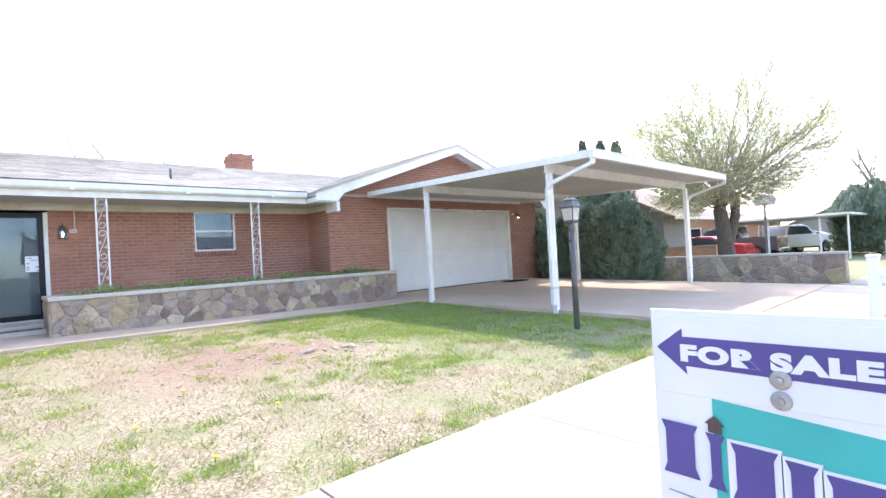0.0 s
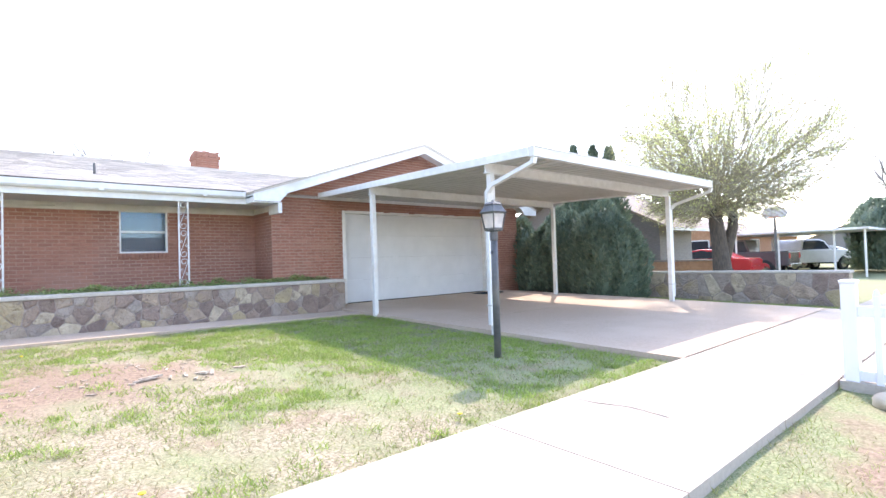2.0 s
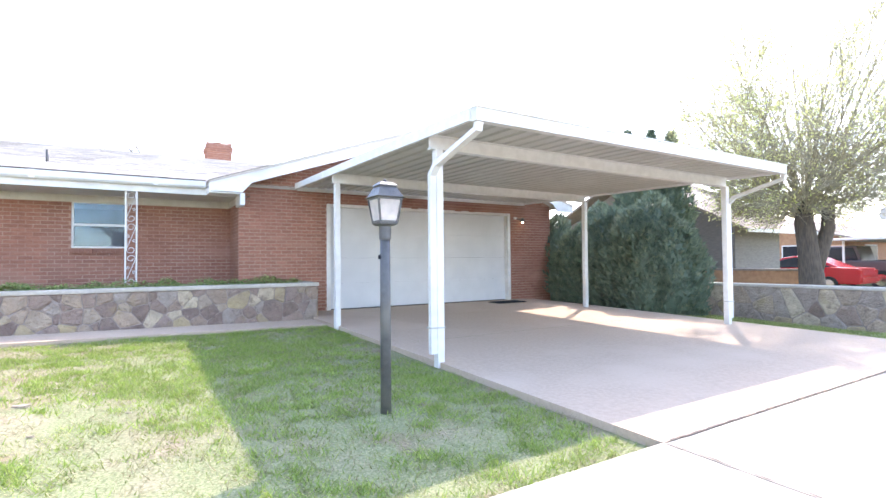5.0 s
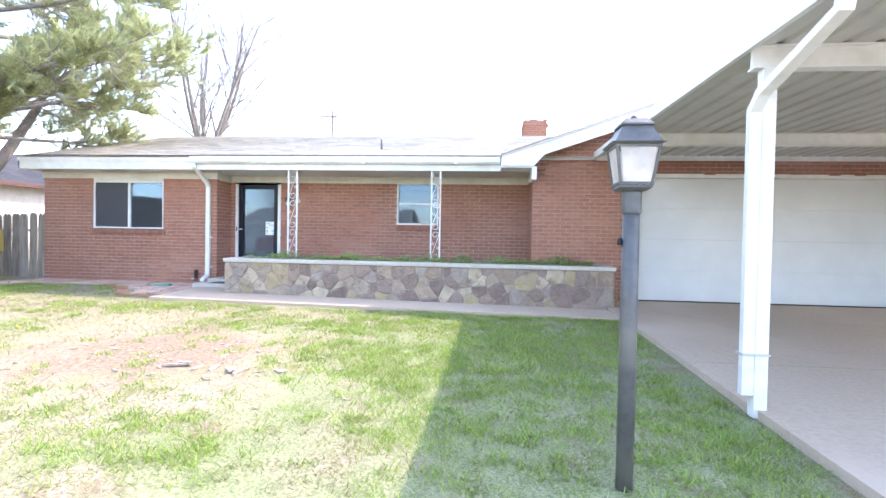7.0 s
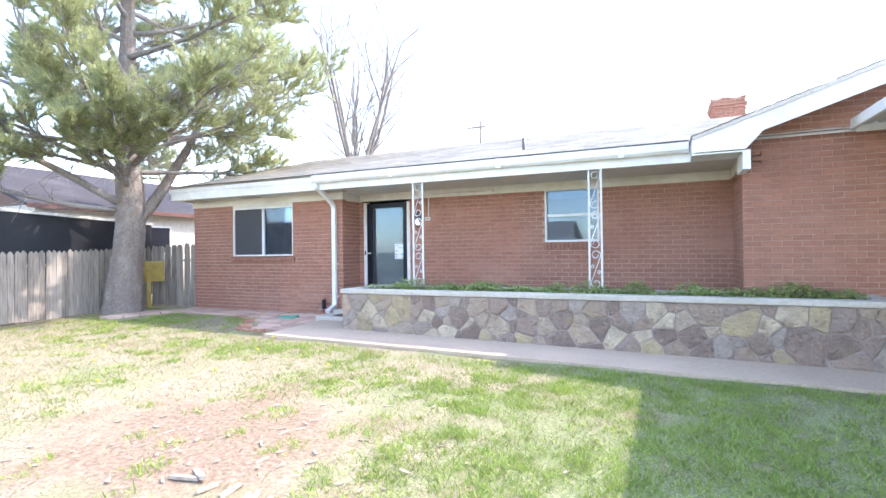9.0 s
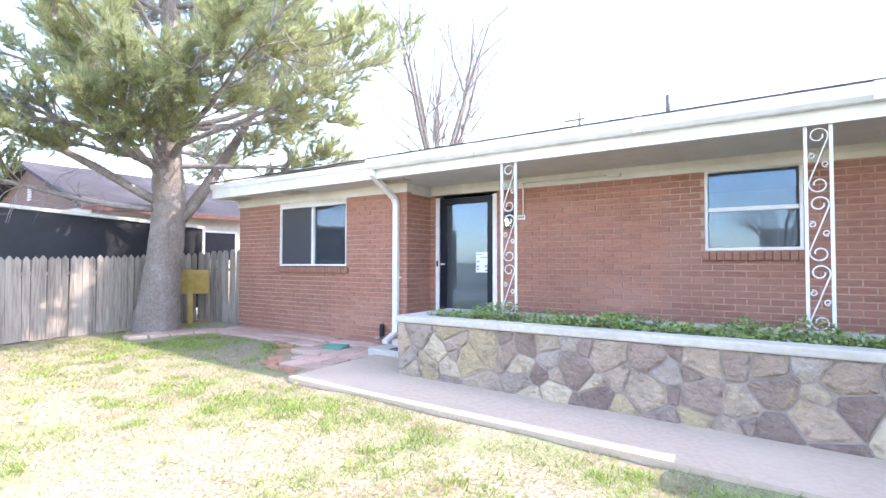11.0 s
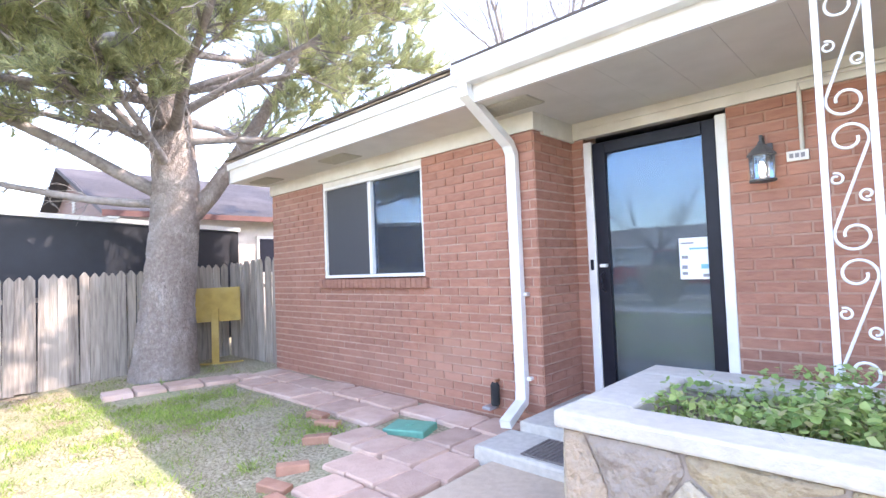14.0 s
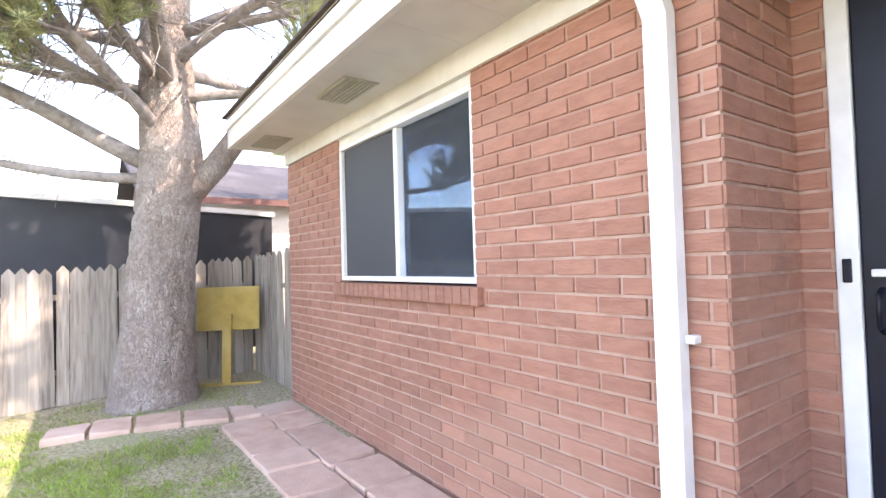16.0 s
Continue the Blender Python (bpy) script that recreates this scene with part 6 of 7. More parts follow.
b = Build().tube([(17.50, 5.45, 0.9), (17.60, 5.33, 1.45), (17.70, 5.22, 1.95), (17.71, 5.20, 2.7)], [0.17, 0.16, 0.14, 0.13], 12)
under(part("stem", b, BARK_DARK, smooth=True), st)
bare_tree(-6.6, 20.5, 0.2, 14.0, 0.5, 8, "tall leafless tree behind the house", TWIG, 0.24, None, "bare_tree", 9, 4, 0.06, 0.28, 60000)
bare_tree(5.7, 27.8, 0.2, 9.6, 0.8, 12, "leafless tree top behind the roof", TWIG, 0.16, None, "bare_tree", 6, 3, 0.03, 0.4)
bare_tree(3.4, 28.3, 0.2, 8.2, 0.8, 14, "leafless tree top behind the roof", TWIG, 0.14, None, "bare_tree", 5, 3, 0.03, 0.4)
bare_tree(46, 4.2, 0, 11.5, 0.75, 15, "leafless street tree in the distance", TWIG, 0.22, None, "bare_tree", 5, 3, 0.03, 0.25)
bare_tree(56, 0.6, 0, 7.5, 0.8, 17, "leafless street tree in the distance", TWIG, 0.22, None, "bare_tree", 5, 3, 0.03, 0.25)
bare_tree(-11.5, -20, 0, 9.5, 0.85, 19, "leafless tree across the street", BARK_DARK, 0.25, None, "bare_tree", 7, 4, 0.03, 0.2, 40000)
bare_tree(4.0, -21, 0, 8.5, 0.7, 23, "leafless tree across the street", TWIG, 0.25, None, "bare_tree", 5, 3, 0.03, 0.2)


def evergreen(x, y, z0, rx, ry, h, n, seed, label, spray=0.11, lobes=7, name="juniper_bush", pointed=0.5):
    """A dense evergreen: dark core, several lobes of upright sprays."""
    r = np.random.default_rng(seed)
    t = thing(name, label, "bush" if name.endswith("bush") else "tree", at=(x, y, z0))
    under(part("trunk", Build().tube([(x, y, z0 - 0.2), (x, y, z0 + h * 0.5)], [0.11, 0.05], 8), BARK_DARK), t)
    tris = []
    for i in range(lobes):
        a = 2 * math.pi * i / lobes + r.uniform(-0.3, 0.3)
        k = 0.0 if i == 0 else r.uniform(0.35, 0.62)
        lx, ly = x + rx * k * math.cos(a), y + ry * k * math.sin(a)
        lh = h * (1.0 if i == 0 else r.uniform(0.72, 0.97))
        lr = r.uniform(0.42, 0.58)
        prof = [(0.55, 0.02), (0.9, 0.15), (1.0, 0.35), (0.8, 0.62), (0.48, 0.84), (0.2, 0.94), (0.02, 1.0)] if lobes == 1 else [(0.75, 0.02), (0.95, 0.2), (1.0, 0.4), (0.85, 0.65), (0.5, 0.86), (0.12, 0.985)] if pointed > 0.3 else [(0.8, 0.02), (1.0, 0.25), (0.98, 0.5), (0.8, 0.75), (0.5, 0.92), (0.1, 0.99)]
        core = Build().lathe([(min(rx, ry) * lr * q * 0.8, z0 + lh * v * 0.93) for q, v in prof], lx, ly, 10)
        under(part("inner_growth", core, JUNIPER, smooth=True), t)
        m = n // lobes
        v = r.random(m) ** 0.9
        q = np.interp(v, [p[1] for p in prof], [p[0] for p in prof])
        th = r.uniform(0, 2 * math.pi, m)
        lump = 1 + 0.16 * np.sin(th * 3 + v * 9 + i) + 0.12 * np.sin(th * 7 - v * 17)
        rr = q * lr * lump * r.uniform(0.82, 1.06, m)
        P = np.stack([lx + rx * rr * np.cos(th), ly + ry * rr * np.sin(th), z0 + lh * v], axis=1)
        D = np.stack([np.cos(th) * 0.6, np.sin(th) * 0.6, np.full(m, 0.75)], axis=1) + r.normal(scale=0.35, size=(m, 3))
        D /= np.linalg.norm(D, axis=1)[:, None]
        S = np.cross(D, r.normal(size=(m, 3)))
        S /= np.linalg.norm(S, axis=1)[:, None]
        L = spray * r.uniform(0.6, 1.4, (m, 1))
        tris.append(np.stack([P - S * L * 0.22, P + S * L * 0.22, P + D * L], axis=1))
    under(tagged(soup("sprays", np.concatenate(tris), 3, JUNIPER, "", ""), kind="stuff"), t)
    return t


evergreen(14.4, 7.45, -0.05, 1.1, 1.1, 2.85, 30000, 1, "dense dark green juniper beside the carport", pointed=0.2)
evergreen(14.5, 9.1, 0.0, 1.2, 1.15, 2.75, 28000, 2, "dense dark green juniper beside the garage", pointed=0.2)
evergreen(14.6, 10.7, 0.0, 1.1, 1.1, 2.6, 14000, 3, "dense dark green juniper beside the garage", pointed=0.2)
for i, (x, y, h) in enumerate(((17.55, 10.55, 5.35), (17.95, 10.0, 5.3), (18.25, 9.5, 5.2))):
    evergreen(x, y, -0.1, 1.0, 1.0, h + 0.1, 6000, 10 + i, "slim pointed evergreen behind the junipers", 0.16, 1, "pointed_evergreen")
evergreen(36, 3.7, 0, 2.1, 2.1, 3.95, 16000, 21, "broad rounded dark conifer by the far walk", 0.22, 9, "round_conifer", 0.1)
evergreen(41, 2.3, 0, 1.8, 1.8, 3.2, 8000, 22, "broad rounded dark conifer by the far walk", 0.22, 7, "round_conifer", 0.1)
evergreen(-8.6, -19.5, 0, 1.4, 1.4, 2.2, 6000, 23, "broad dark evergreen across the street", 0.22, 6, "round_conifer", 0.3)


# ---- lawn ----
def patch(x, y, s, seed):
    return np.array([noise.noise((a * s, b_ * s, seed)) for a, b_ in zip(x, y)])


def lawn(n, x0, x1, y0, y1):
    x, y = rng.uniform(x0, x1, n), rng.uniform(y0, y1, n)
    ok = ~((y > 0.745) & (y < 2.085)) & ~((x > 6.88) & (x < 13.32)) & ~((y > 8.62 + (6.88 - x) * 0.019) & (x > -0.48))
    ok &= ~((y > 10.03) & (x > -4.1)) & ~((x > -1.55) & (y > 9.1)) & (np.hypot(x + 5.12, y - 9.85) > 0.33) & ~((x < -4.0) & (x > -4.75) & (y > 9.0) & (y < 10.3))
    return x[ok], y[ok]


def blades(x, y, lo, hi, lean, width):
    n = len(x)
    z = ground_z(x, y) + rough_z(x, y) - 0.004
    P = np.stack([x, y, z], axis=1)
    th = rng.uniform(0, 2 * np.pi, n)
    ln = rng.uniform(lo, hi, n)
    D = np.stack([np.cos(th) * lean, np.sin(th) * lean, np.ones(n)], axis=1) * rng.uniform(0.6, 1.4, (n, 1)) * np.array([1, 1, 1])
    D[:, :2] *= rng.uniform(0.2, 1.6, (n, 1))
    D /= np.linalg.norm(D, axis=1)[:, None]
    ph = rng.uniform(0, 2 * np.pi, n)
    S = np.stack([np.cos(ph), np.sin(ph), np.zeros(n)], axis=1) * width * rng.uniform(0.6, 1.4, (n, 1))
    return np.stack([P - S, P + S, P + D * ln[:, None]], axis=1)


def bare(x, y):
    """0 in turf, 1 in the bare earth."""
    w = patch(x, y, 1.1, 4.4) * 0.55
    return np.clip(1.65 - np.hypot((x - 1.85) * 0.66, (y - 5.7) * 0.80) * 1.15 + w, 0, 1)


def thick(x, y):
    """Where the turf has greened up: a band by the planter, the shade of the carport, under the pine, a strip by the walk."""
    band = 1.15 * np.exp(-(((x - 3.85) / 1.5) ** 2 + ((y - 6.7) / 1.7) ** 2))
    strip = 0.45 * np.exp(-(((x - 2.4) / 0.9) ** 2 + ((y - 3.7) / 0.55) ** 2))
    return np.clip(band + strip + 0.6 * np.clip((x - 4.2) / 1.2, 0, 1) + 0.28 * np.clip((y - 7.2) / 1.2, 0, 1) * (x < -1.0), 0, 1)


gxs, gys = lawn(560000, -5.5, 6.9, 2.07, 10.4)
lush = np.clip(0.22 + 0.70 * thick(gxs, gys) + 0.8 * patch(gxs, gys, 0.8, 1.0) + 0.8 * patch(gxs, gys, 2.9, 9.0) + 1.0 * patch(gxs, gys, 8.0, 2.0), 0.03, 1) * (1 - 0.97 * bare(gxs, gys))
keep = rng.random(len(gxs)) < lush * 0.75
soup("green_grass", blades(gxs[keep], gys[keep], 0.015, 0.05, 1.6, 0.0038), 3, GREENGRASS, "short green spring grass in uneven patches", "grass")
gxs, gys = lawn(300000, -5.5, 6.9, 2.07, 10.4)
keep = rng.random(len(gxs)) < np.clip(0.66 + 0.6 * patch(gxs, gys, 1.6, 5.0) + 0.9 * patch(gxs, gys, 7.0, 6.0), 0.05, 1) * (1 - 0.85 * bare(gxs, gys)) * np.where(gxs > 2.0, 0.8, 1.0)
soup("dry_grass", blades(gxs[keep], gys[keep], 0.03, 0.085, 3.2, 0.0028), 3, DRYGRASS, "pale dry grass lying among the green", "grass")
# thick clumps standing out of the thin turf
cx, cy = lawn(9500, -5.0, 6.85, 2.1, 10.2)
odds = np.clip(0.02 + 1.0 * thick(cx, cy) + 0.9 * patch(cx, cy, 0.8, 1.0) + 0.9 * patch(cx, cy, 2.2, 3.0), 0.01, 0.85) * (1 - 0.9 * bare(cx, cy))
pick = rng.random(len(cx)) < odds
cx, cy = np.repeat(cx[pick], 46), np.repeat(cy[pick], 46)
cx, cy = cx + rng.normal(scale=0.05, size=len(cx)), cy + rng.normal(scale=0.05, size=len(cy))
out = (cx < 6.86) & (cy > 2.10) & ((cy < 8.55) | ((cx < -1.65) & (cy < 9.95))) & (np.hypot(cx + 5.12, cy - 9.85) > 0.4)
soup("grass_tufts", blades(cx[out], cy[out], 0.03, 0.075, 1.5, 0.0045), 3, TUFTGRASS, "bright green tufts of taller spring grass", "grass")
# strip between the public walk and the street, and beyond the drive
gxs, gys = lawn(150000, -2.5, 6.9, -3.2, 0.74)
thin = np.clip(0.5 + 0.8 * patch(gxs, gys, 1.2, 2.0) - 0.9 * np.exp(-(((gxs - 5.7) / 1.5) ** 2 + ((gys + 0.75) / 0.75) ** 2)), 0.03, 1)
keep = rng.random(len(gxs)) < thin
half = rng.random(len(gxs)) < 0.30
soup("verge_grass", blades(gxs[keep & half], gys[keep & half], 0.02, 0.06, 1.2, 0.003), 3, GREENGRASS, "thin green grass on the street verge", "grass")
soup("verge_straw", blades(gxs[keep & ~half], gys[keep & ~half], 0.02, 0.06, 2.4, 0.003), 3, DRYGRASS, "dry straw-coloured grass on the street verge", "grass")
gxs, gys = lawn(60000, 13.32, 15.4, -3, 8.0)
keep = gys > 2.2
soup("side_grass", blades(gxs[keep], gys[keep], 0.02, 0.06, 1.2, 0.004), 3, GREENGRASS, "narrow strip of thin grass by the stone wall", "grass")

# remains of the old stump: slabs and chips of pale wood
stump = thing("stump_remains", "splintered pale remains of an old tree stump in bare soil", "stump", at=(2.6, 5.3, 0.15))
for i in range(90):
    big = i < 9
    x, y = (rng.normal(2.7, 0.2), rng.normal(5.15, 0.11)) if big else (rng.normal(2.3, 0.75), rng.normal(5.6, 0.55))
    l, w, h = (rng.uniform(0.04, 0.12), rng.uniform(0.01, 0.026), rng.uniform(0.005, 0.012)) if big else (rng.uniform(0.012, 0.05), rng.uniform(0.004, 0.012), 0.004)
    z = float(ground_z(x, y) + rough_z(np.array([x]), np.array([y]))[0])
    b = Build().prism([(-l, -w), (-l * 0.3, -w * 1.2), (l, -w * 0.5), (l * 0.9, w * 0.6), (0, w), (-l * 0.8, w * 0.7)], -h, h).turned(pose(x, y, z + 0.008, rng.uniform(-12, 12), rng.uniform(-8, 8), rng.uniform(0, 180)))
    under(part("wood_slab" if big else "wood_chip", b, WOODCHIP), stump)
DANDY = mat("dandelion_yellow", (0.75, 0.60, 0.03), (0.65, 0.48, 0.02), 60, 0.7)
first = None
for i, (x, y) in enumerate([(0.6, 2.9), (1.3, 3.6), (0.4, 3.9), (1.9, 2.6), (0.9, 4.6), (-0.3, 6.3), (0.5, 7.0), (-1.2, 6.8), (1.5, 7.6), (0.2, 7.9), (-0.2, 8.6), (3.9, 2.4), (-0.6, 4.9), (-2.0, 7.4)]):
    z = float(ground_z(x, y) + rough_z(np.array([x]), np.array([y]))[0])
    if first is None:
        first = thing("dandelion", "single yellow dandelion flower in the dry grass", "flower", "dandelions in the lawn", (0, 0, 0))
        part("stem", Build().tube([(0, 0, -0.01), (0.004, 0, 0.05)], 0.002, 5), GREENGRASS, first)
        part("flower_head", Build().lathe([(0.004, 0.046), (0.018, 0.052), (0.02, 0.058), (0.008, 0.063)], 0.004, 0, 10), DANDY, first)
        part("leaf_rosette", Build().add([(0, 0, 0.01), (0.05, 0.012, 0.02), (0.07, 0, 0.012), (0.05, -0.012, 0.02), (-0.03, 0.045, 0.02), (-0.04, 0.06, 0.012), (-0.045, 0.035, 0.02), (-0.03, -0.045, 0.02), (-0.045, -0.055, 0.012), (-0.05, -0.03, 0.02)], [(0, 1, 2, 3), (0, 4, 5, 6), (0, 7, 8, 9)]), GREENGRASS, first)
        first.matrix_basis = pose(x, y, z)
    else:
        copy_thing(first, pose(x, y, z, 0, 0, i * 50))

# dirt-filled joints of the drive and a wandering crack across the public walk
JOINT = mat("joint_dirt", (0.10, 0.085, 0.07), (0.16, 0.13, 0.10), 30, 0.95)


def crack_in(host, path, w):
    b = Build()
    left, right = [], []
    for (xa, ya), (xb, yb) in zip(path[:-1], path[1:]):
        dx, dy = xb - xa, yb - ya
        ln = math.hypot(dx, dy)
        k = max(2, int(ln / 0.05))
        for i in range(k):
            t = i / k
            px, py = xa + dx * t + rng.normal(0, 0.004), ya + dy * t + rng.normal(0, 0.004)
            h = w * rng.uniform(0.35, 1.0)
            left.append((px - dy / ln * h, py + dx / ln * h))
            right.append((px + dy / ln * h, py - dx / ln * h))
    n = len(left)
    b.v = [(x, y, gz(x, y) + 0.043) for x, y in left + right]
    b.f = [(i, i + 1, n + i + 1, n + i) for i in range(n - 1)]
    part("crack", b, JOINT, host)


crack_in(pav, [(4.78, 2.04), (4.79, 1.86), (4.84, 1.73), (4.89, 1.6), (4.88, 1.5), (4.87, 1.42), (4.85, 1.24)], 0.009)
crack_in(drive, [(6.9, 2.06), (6.9, 0.76)], 0.010)
crack_in(drive, [(6.95, 2.076), (13.2, 2.076)], 0.011)
crack_in(drive, [(6.95, 0.743), (13.2, 0.743)], 0.008)

# ivy in the planter
n = 26000
ix, iy = rng.uniform(PX0 + 0.22, PX1 - 0.22, n), rng.uniform(PY0 + 0.19, PY1 - 0.22, n)
iy = np.where(ix > WX0, rng.uniform(PY0 + 0.19, WY - 0.05, n), iy)
dens = np.clip(0.55 + 0.9 * patch(ix, iy, 2.0, 3.0) + 0.3 * (ix > 1.6), 0.03, 1)
k = rng.random(n) < dens
ix, iy = ix[k], iy[k]
n = len(ix)
iz = PTOP - 0.12 + rng.random(n) ** 0.7 * np.clip(0.17 + 0.16 * patch(ix, iy, 3.0, 8.0), 0.06, 0.3)
P = np.stack([ix, iy, iz], axis=1)
a = rng.normal(size=(n, 3)) * np.array([1, 1, 0.45])
a /= np.linalg.norm(a, axis=1)[:, None]
c = np.cross(a, np.array([0, 0, 1.0]) + rng.normal(scale=0.35, size=(n, 3)))
c /= np.linalg.norm(c, axis=1)[:, None]
s = rng.uniform(0.010, 0.023, (n, 1))
ivy = np.stack([P - a * s, P - a * s * 0.2 + c * s * 0.75, P + a * s * 1.15, P - a * s * 0.2 - c * s * 0.75], axis=1)
soup("ivy", ivy, 4, IVY, "bright green trailing ivy filling the stone planter", "ivy")
gr = np.stack([ix, iy, np.full(n, PTOP - 0.12)], axis=1)[:5000]
up = np.stack([rng.normal(scale=0.35, size=5000)[:len(gr)], rng.normal(scale=0.35, size=5000)[:len(gr)], np.ones(len(gr))], axis=1)
up *= rng.uniform(0.06, 0.17, (len(gr), 1))
sd = rng.normal(size=(len(gr), 3)) * np.array([1, 1, 0]) * 0.003
soup("planter_grass", np.stack([gr - sd, gr + sd, gr + up], axis=1), 3, GREENGRASS, "grass blades growing among the ivy", "grass")


# ---- neighbouring houses ----
def plain_house(name, label, x0, x1, y0, y1, eave, ridge, along, wall_m, roof_m, openings=(), over=0.4, gable_m=None, trim_m=None):
    """A gabled house; openings: (face, a, b, z0, z1, kind) on 'south' (-y), 'west' (-x) or 'east' (+x)."""
    h = thing(name, label, "house", at=((x0 + x1) / 2, (y0 + y1) / 2, 0))
    under(part("wall", Build().box(x0, x1, y0, y1, -0.3, eave), wall_m), h)
    mid = (x0 + x1) / 2 if along == "y" else (y0 + y1) / 2
    lo, hi = (x0, x1) if along == "y" else (y0, y1)
    s0, s1 = (y0, y1) if along == "y" else (x0, x1)
    ax = "y" if along == "y" else "x"
    sl = (ridge - eave) / (mid - lo)
    under(part("gable", Build().prism([(lo, eave), (hi, eave), (mid, ridge)], s0, s1, ax), gable_m or wall_m), h)
    for sgn, edge in ((-1, lo), (1, hi)):
        e = edge + sgn * over
        ez = eave - sl * over
        b = Build().prism([(mid, ridge + 0.03), (e, ez + 0.03), (e, ez + 0.11), (mid, ridge + 0.12)], s0 - over, s1 + over, ax)
        under(part("roof", b, roof_m), h)
        under(part("fascia", Build().prism([(e, ez + 0.0), (e + sgn * 0.03, ez + 0.0), (e + sgn * 0.03, ez + 0.11), (e, ez + 0.11)], s0 - over, s1 + over, ax), trim_m or WHITE), h)
    for face, a, c, lo_, hi_, kind in openings:
        if face == "south":
            bx = lambda d0, d1, u0, u1, v0, v1: Build().box(u0, u1, y0 - d1, y0 - d0, v0, v1)
        elif face == "west":
            bx = lambda d0, d1, u0, u1, v0, v1: Build().box(x0 - d1, x0 - d0, u0, u1, v0, v1)
        else:
            bx = lambda d0, d1, u0, u1, v0, v1: Build().box(x1 + d0, x1 + d1, u0, u1, v0, v1)
        w = under(part("window" if kind == "window" else "door", bx(0.002, 0.05, a - 0.06, c + 0.06, lo_ - 0.06, hi_ + 0.06), WHITE), h)
        under(part("pane" if kind == "window" else "panel", bx(0.052, 0.06, a, c, lo_, hi_), BLACKDOOR if kind == "window" else PANEL), w)
    return h


STUCCO = mat("pale_stucco", (0.62, 0.58, 0.52), (0.54, 0.50, 0.45), 7, 0.9, bump=0.4)
BROWNSIDE = mat("brown_siding", (0.20, 0.12, 0.10), (0.15, 0.09, 0.075), 6, 0.85, stretch=(1, 1, 8))
ORANGEB = mat("orange_brick_wall", (0.48, 0.27, 0.15), (0.40, 0.21, 0.12), 9, 0.9)
TANROOF = mat("tan_shingle", (0.32, 0.265, 0.22), (0.26, 0.21, 0.175), 9, 0.95)
GREYSIDE = mat("grey_siding", (0.24, 0.22, 0.21), (0.19, 0.175, 0.165), 6, 0.85, stretch=(1, 1, 7))
plain_house("neighbour_house", "brown and cream house with a dark worn roof behind the fence", -17.0, -9.3, 10.3, 24.0, 2.72, 4.05, "y", STUCCO, ROOF_DARK, [("east", 13.0, 13.9, 1.5, 2.25, "window"), ("east", 16.5, 17.6, 1.3, 2.25, "window")], 0.35, BROWNSIDE, mat("red_brown_trim", (0.15, 0.07, 0.06), (0.12, 0.055, 0.045), 8, 0.8))
gv = thing("gable_vent", "small white louvred gable vent", "vent", at=(-13.1, 10.3, 3.2))
for i in range(6):
    under(part("louvre", Build().box(-13.25, -12.95, 10.27, 10.298, 3.1 + i * 0.07, 3.145 + i * 0.07), STUCCO), gv)
shed = thing("dark_trailer", "long black enclosed trailer with a white top rail", "trailer", at=(-7.4, 6.5, 0.2))
under(part("body", Build().prism([(1.5, 0.5), (11.2, 0.5), (11.2, 2.13), (1.5, 2.60)], -8.6, -6.32, "x"), BLACKP), shed)
under(part("top_rail", Build().prism([(1.48, 2.605), (11.22, 2.135), (11.22, 2.195), (1.48, 2.665)], -8.62, -6.29, "x"), WHITE), shed)
for yy in (5.2, 6.2):
    under(part("wheel", Build().lathe([(0.2, -0.1), (0.33, -0.1), (0.35, -0.06), (0.35, 0.06), (0.33, 0.1), (0.2, 0.1)], 0, 0, 18).turned(Matrix.Translation((-6.45, yy, 0.55)) @ pose(0, 0, 0, 0, 90, 0)), RUBBER), shed)

plain_house("grey_house", "grey sided house with a low roof next door", 20.0, 22.8, 8.55, 16.0, 2.45, 4.3, "x", GREYSIDE, TANROOF, [], 0.8)
plain_house("orange_house", "orange brick ranch house with a pale tan roof", 33.5, 46.0, 10.5, 20.0, 2.3, 3.6, "x", ORANGEB, TANROOF, [("south", 36.0, 37.4, 0.9, 1.9, "window"), ("south", 40.0, 41.4, 0.9, 1.9, "window"), ("west", 12.0, 13.2, 0.9, 1.9, "window")], 0.6)
plain_house("far_house", "low grey ranch house far down the street", 66.0, 80.0, 6.0, 14.0, 2.4, 3.9, "x", GREYSIDE, TANROOF, [("south", 69.0, 71.0, 0.9, 1.9, "window"), ("south", 74.0, 76.0, 0.9, 1.9, "window")], 0.6)
plain_house("opposite_house", "cream ranch house across the street", -20.0, -4.0, -36.0, -27.0, 2.6, 4.2, "x", STUCCO, TANROOF, [], 0.6)
plain_house("opposite_house", "cream ranch house across the street", 3.0, 20.0, -37.0, -28.0, 2.6, 4.2, "x", STUCCO, TANROOF, [], 0.6)
low = thing("garden_wall", "low plain orange-brown brick garden wall", "wall", at=(18.8, 7.5, 0))
under(part("wall", Build().box(18.7, 18.95, 6.2, 8.9, -0.3, 0.93), ORANGEB), low)
under(part("cap", Build().rbox(18.67, 18.98, 6.17, 8.93, 0.932, 0.99, 0.01), TANROOF), low)
cp2 = thing("far_carport", "thin flat white carport roof on slim poles", "carport", at=(32.5, 6.6, 0))
under(part("roof", Build().rbox(29.6, 36.5, 3.9, 9.6, 2.02, 2.12, 0.01), WHITE), cp2)
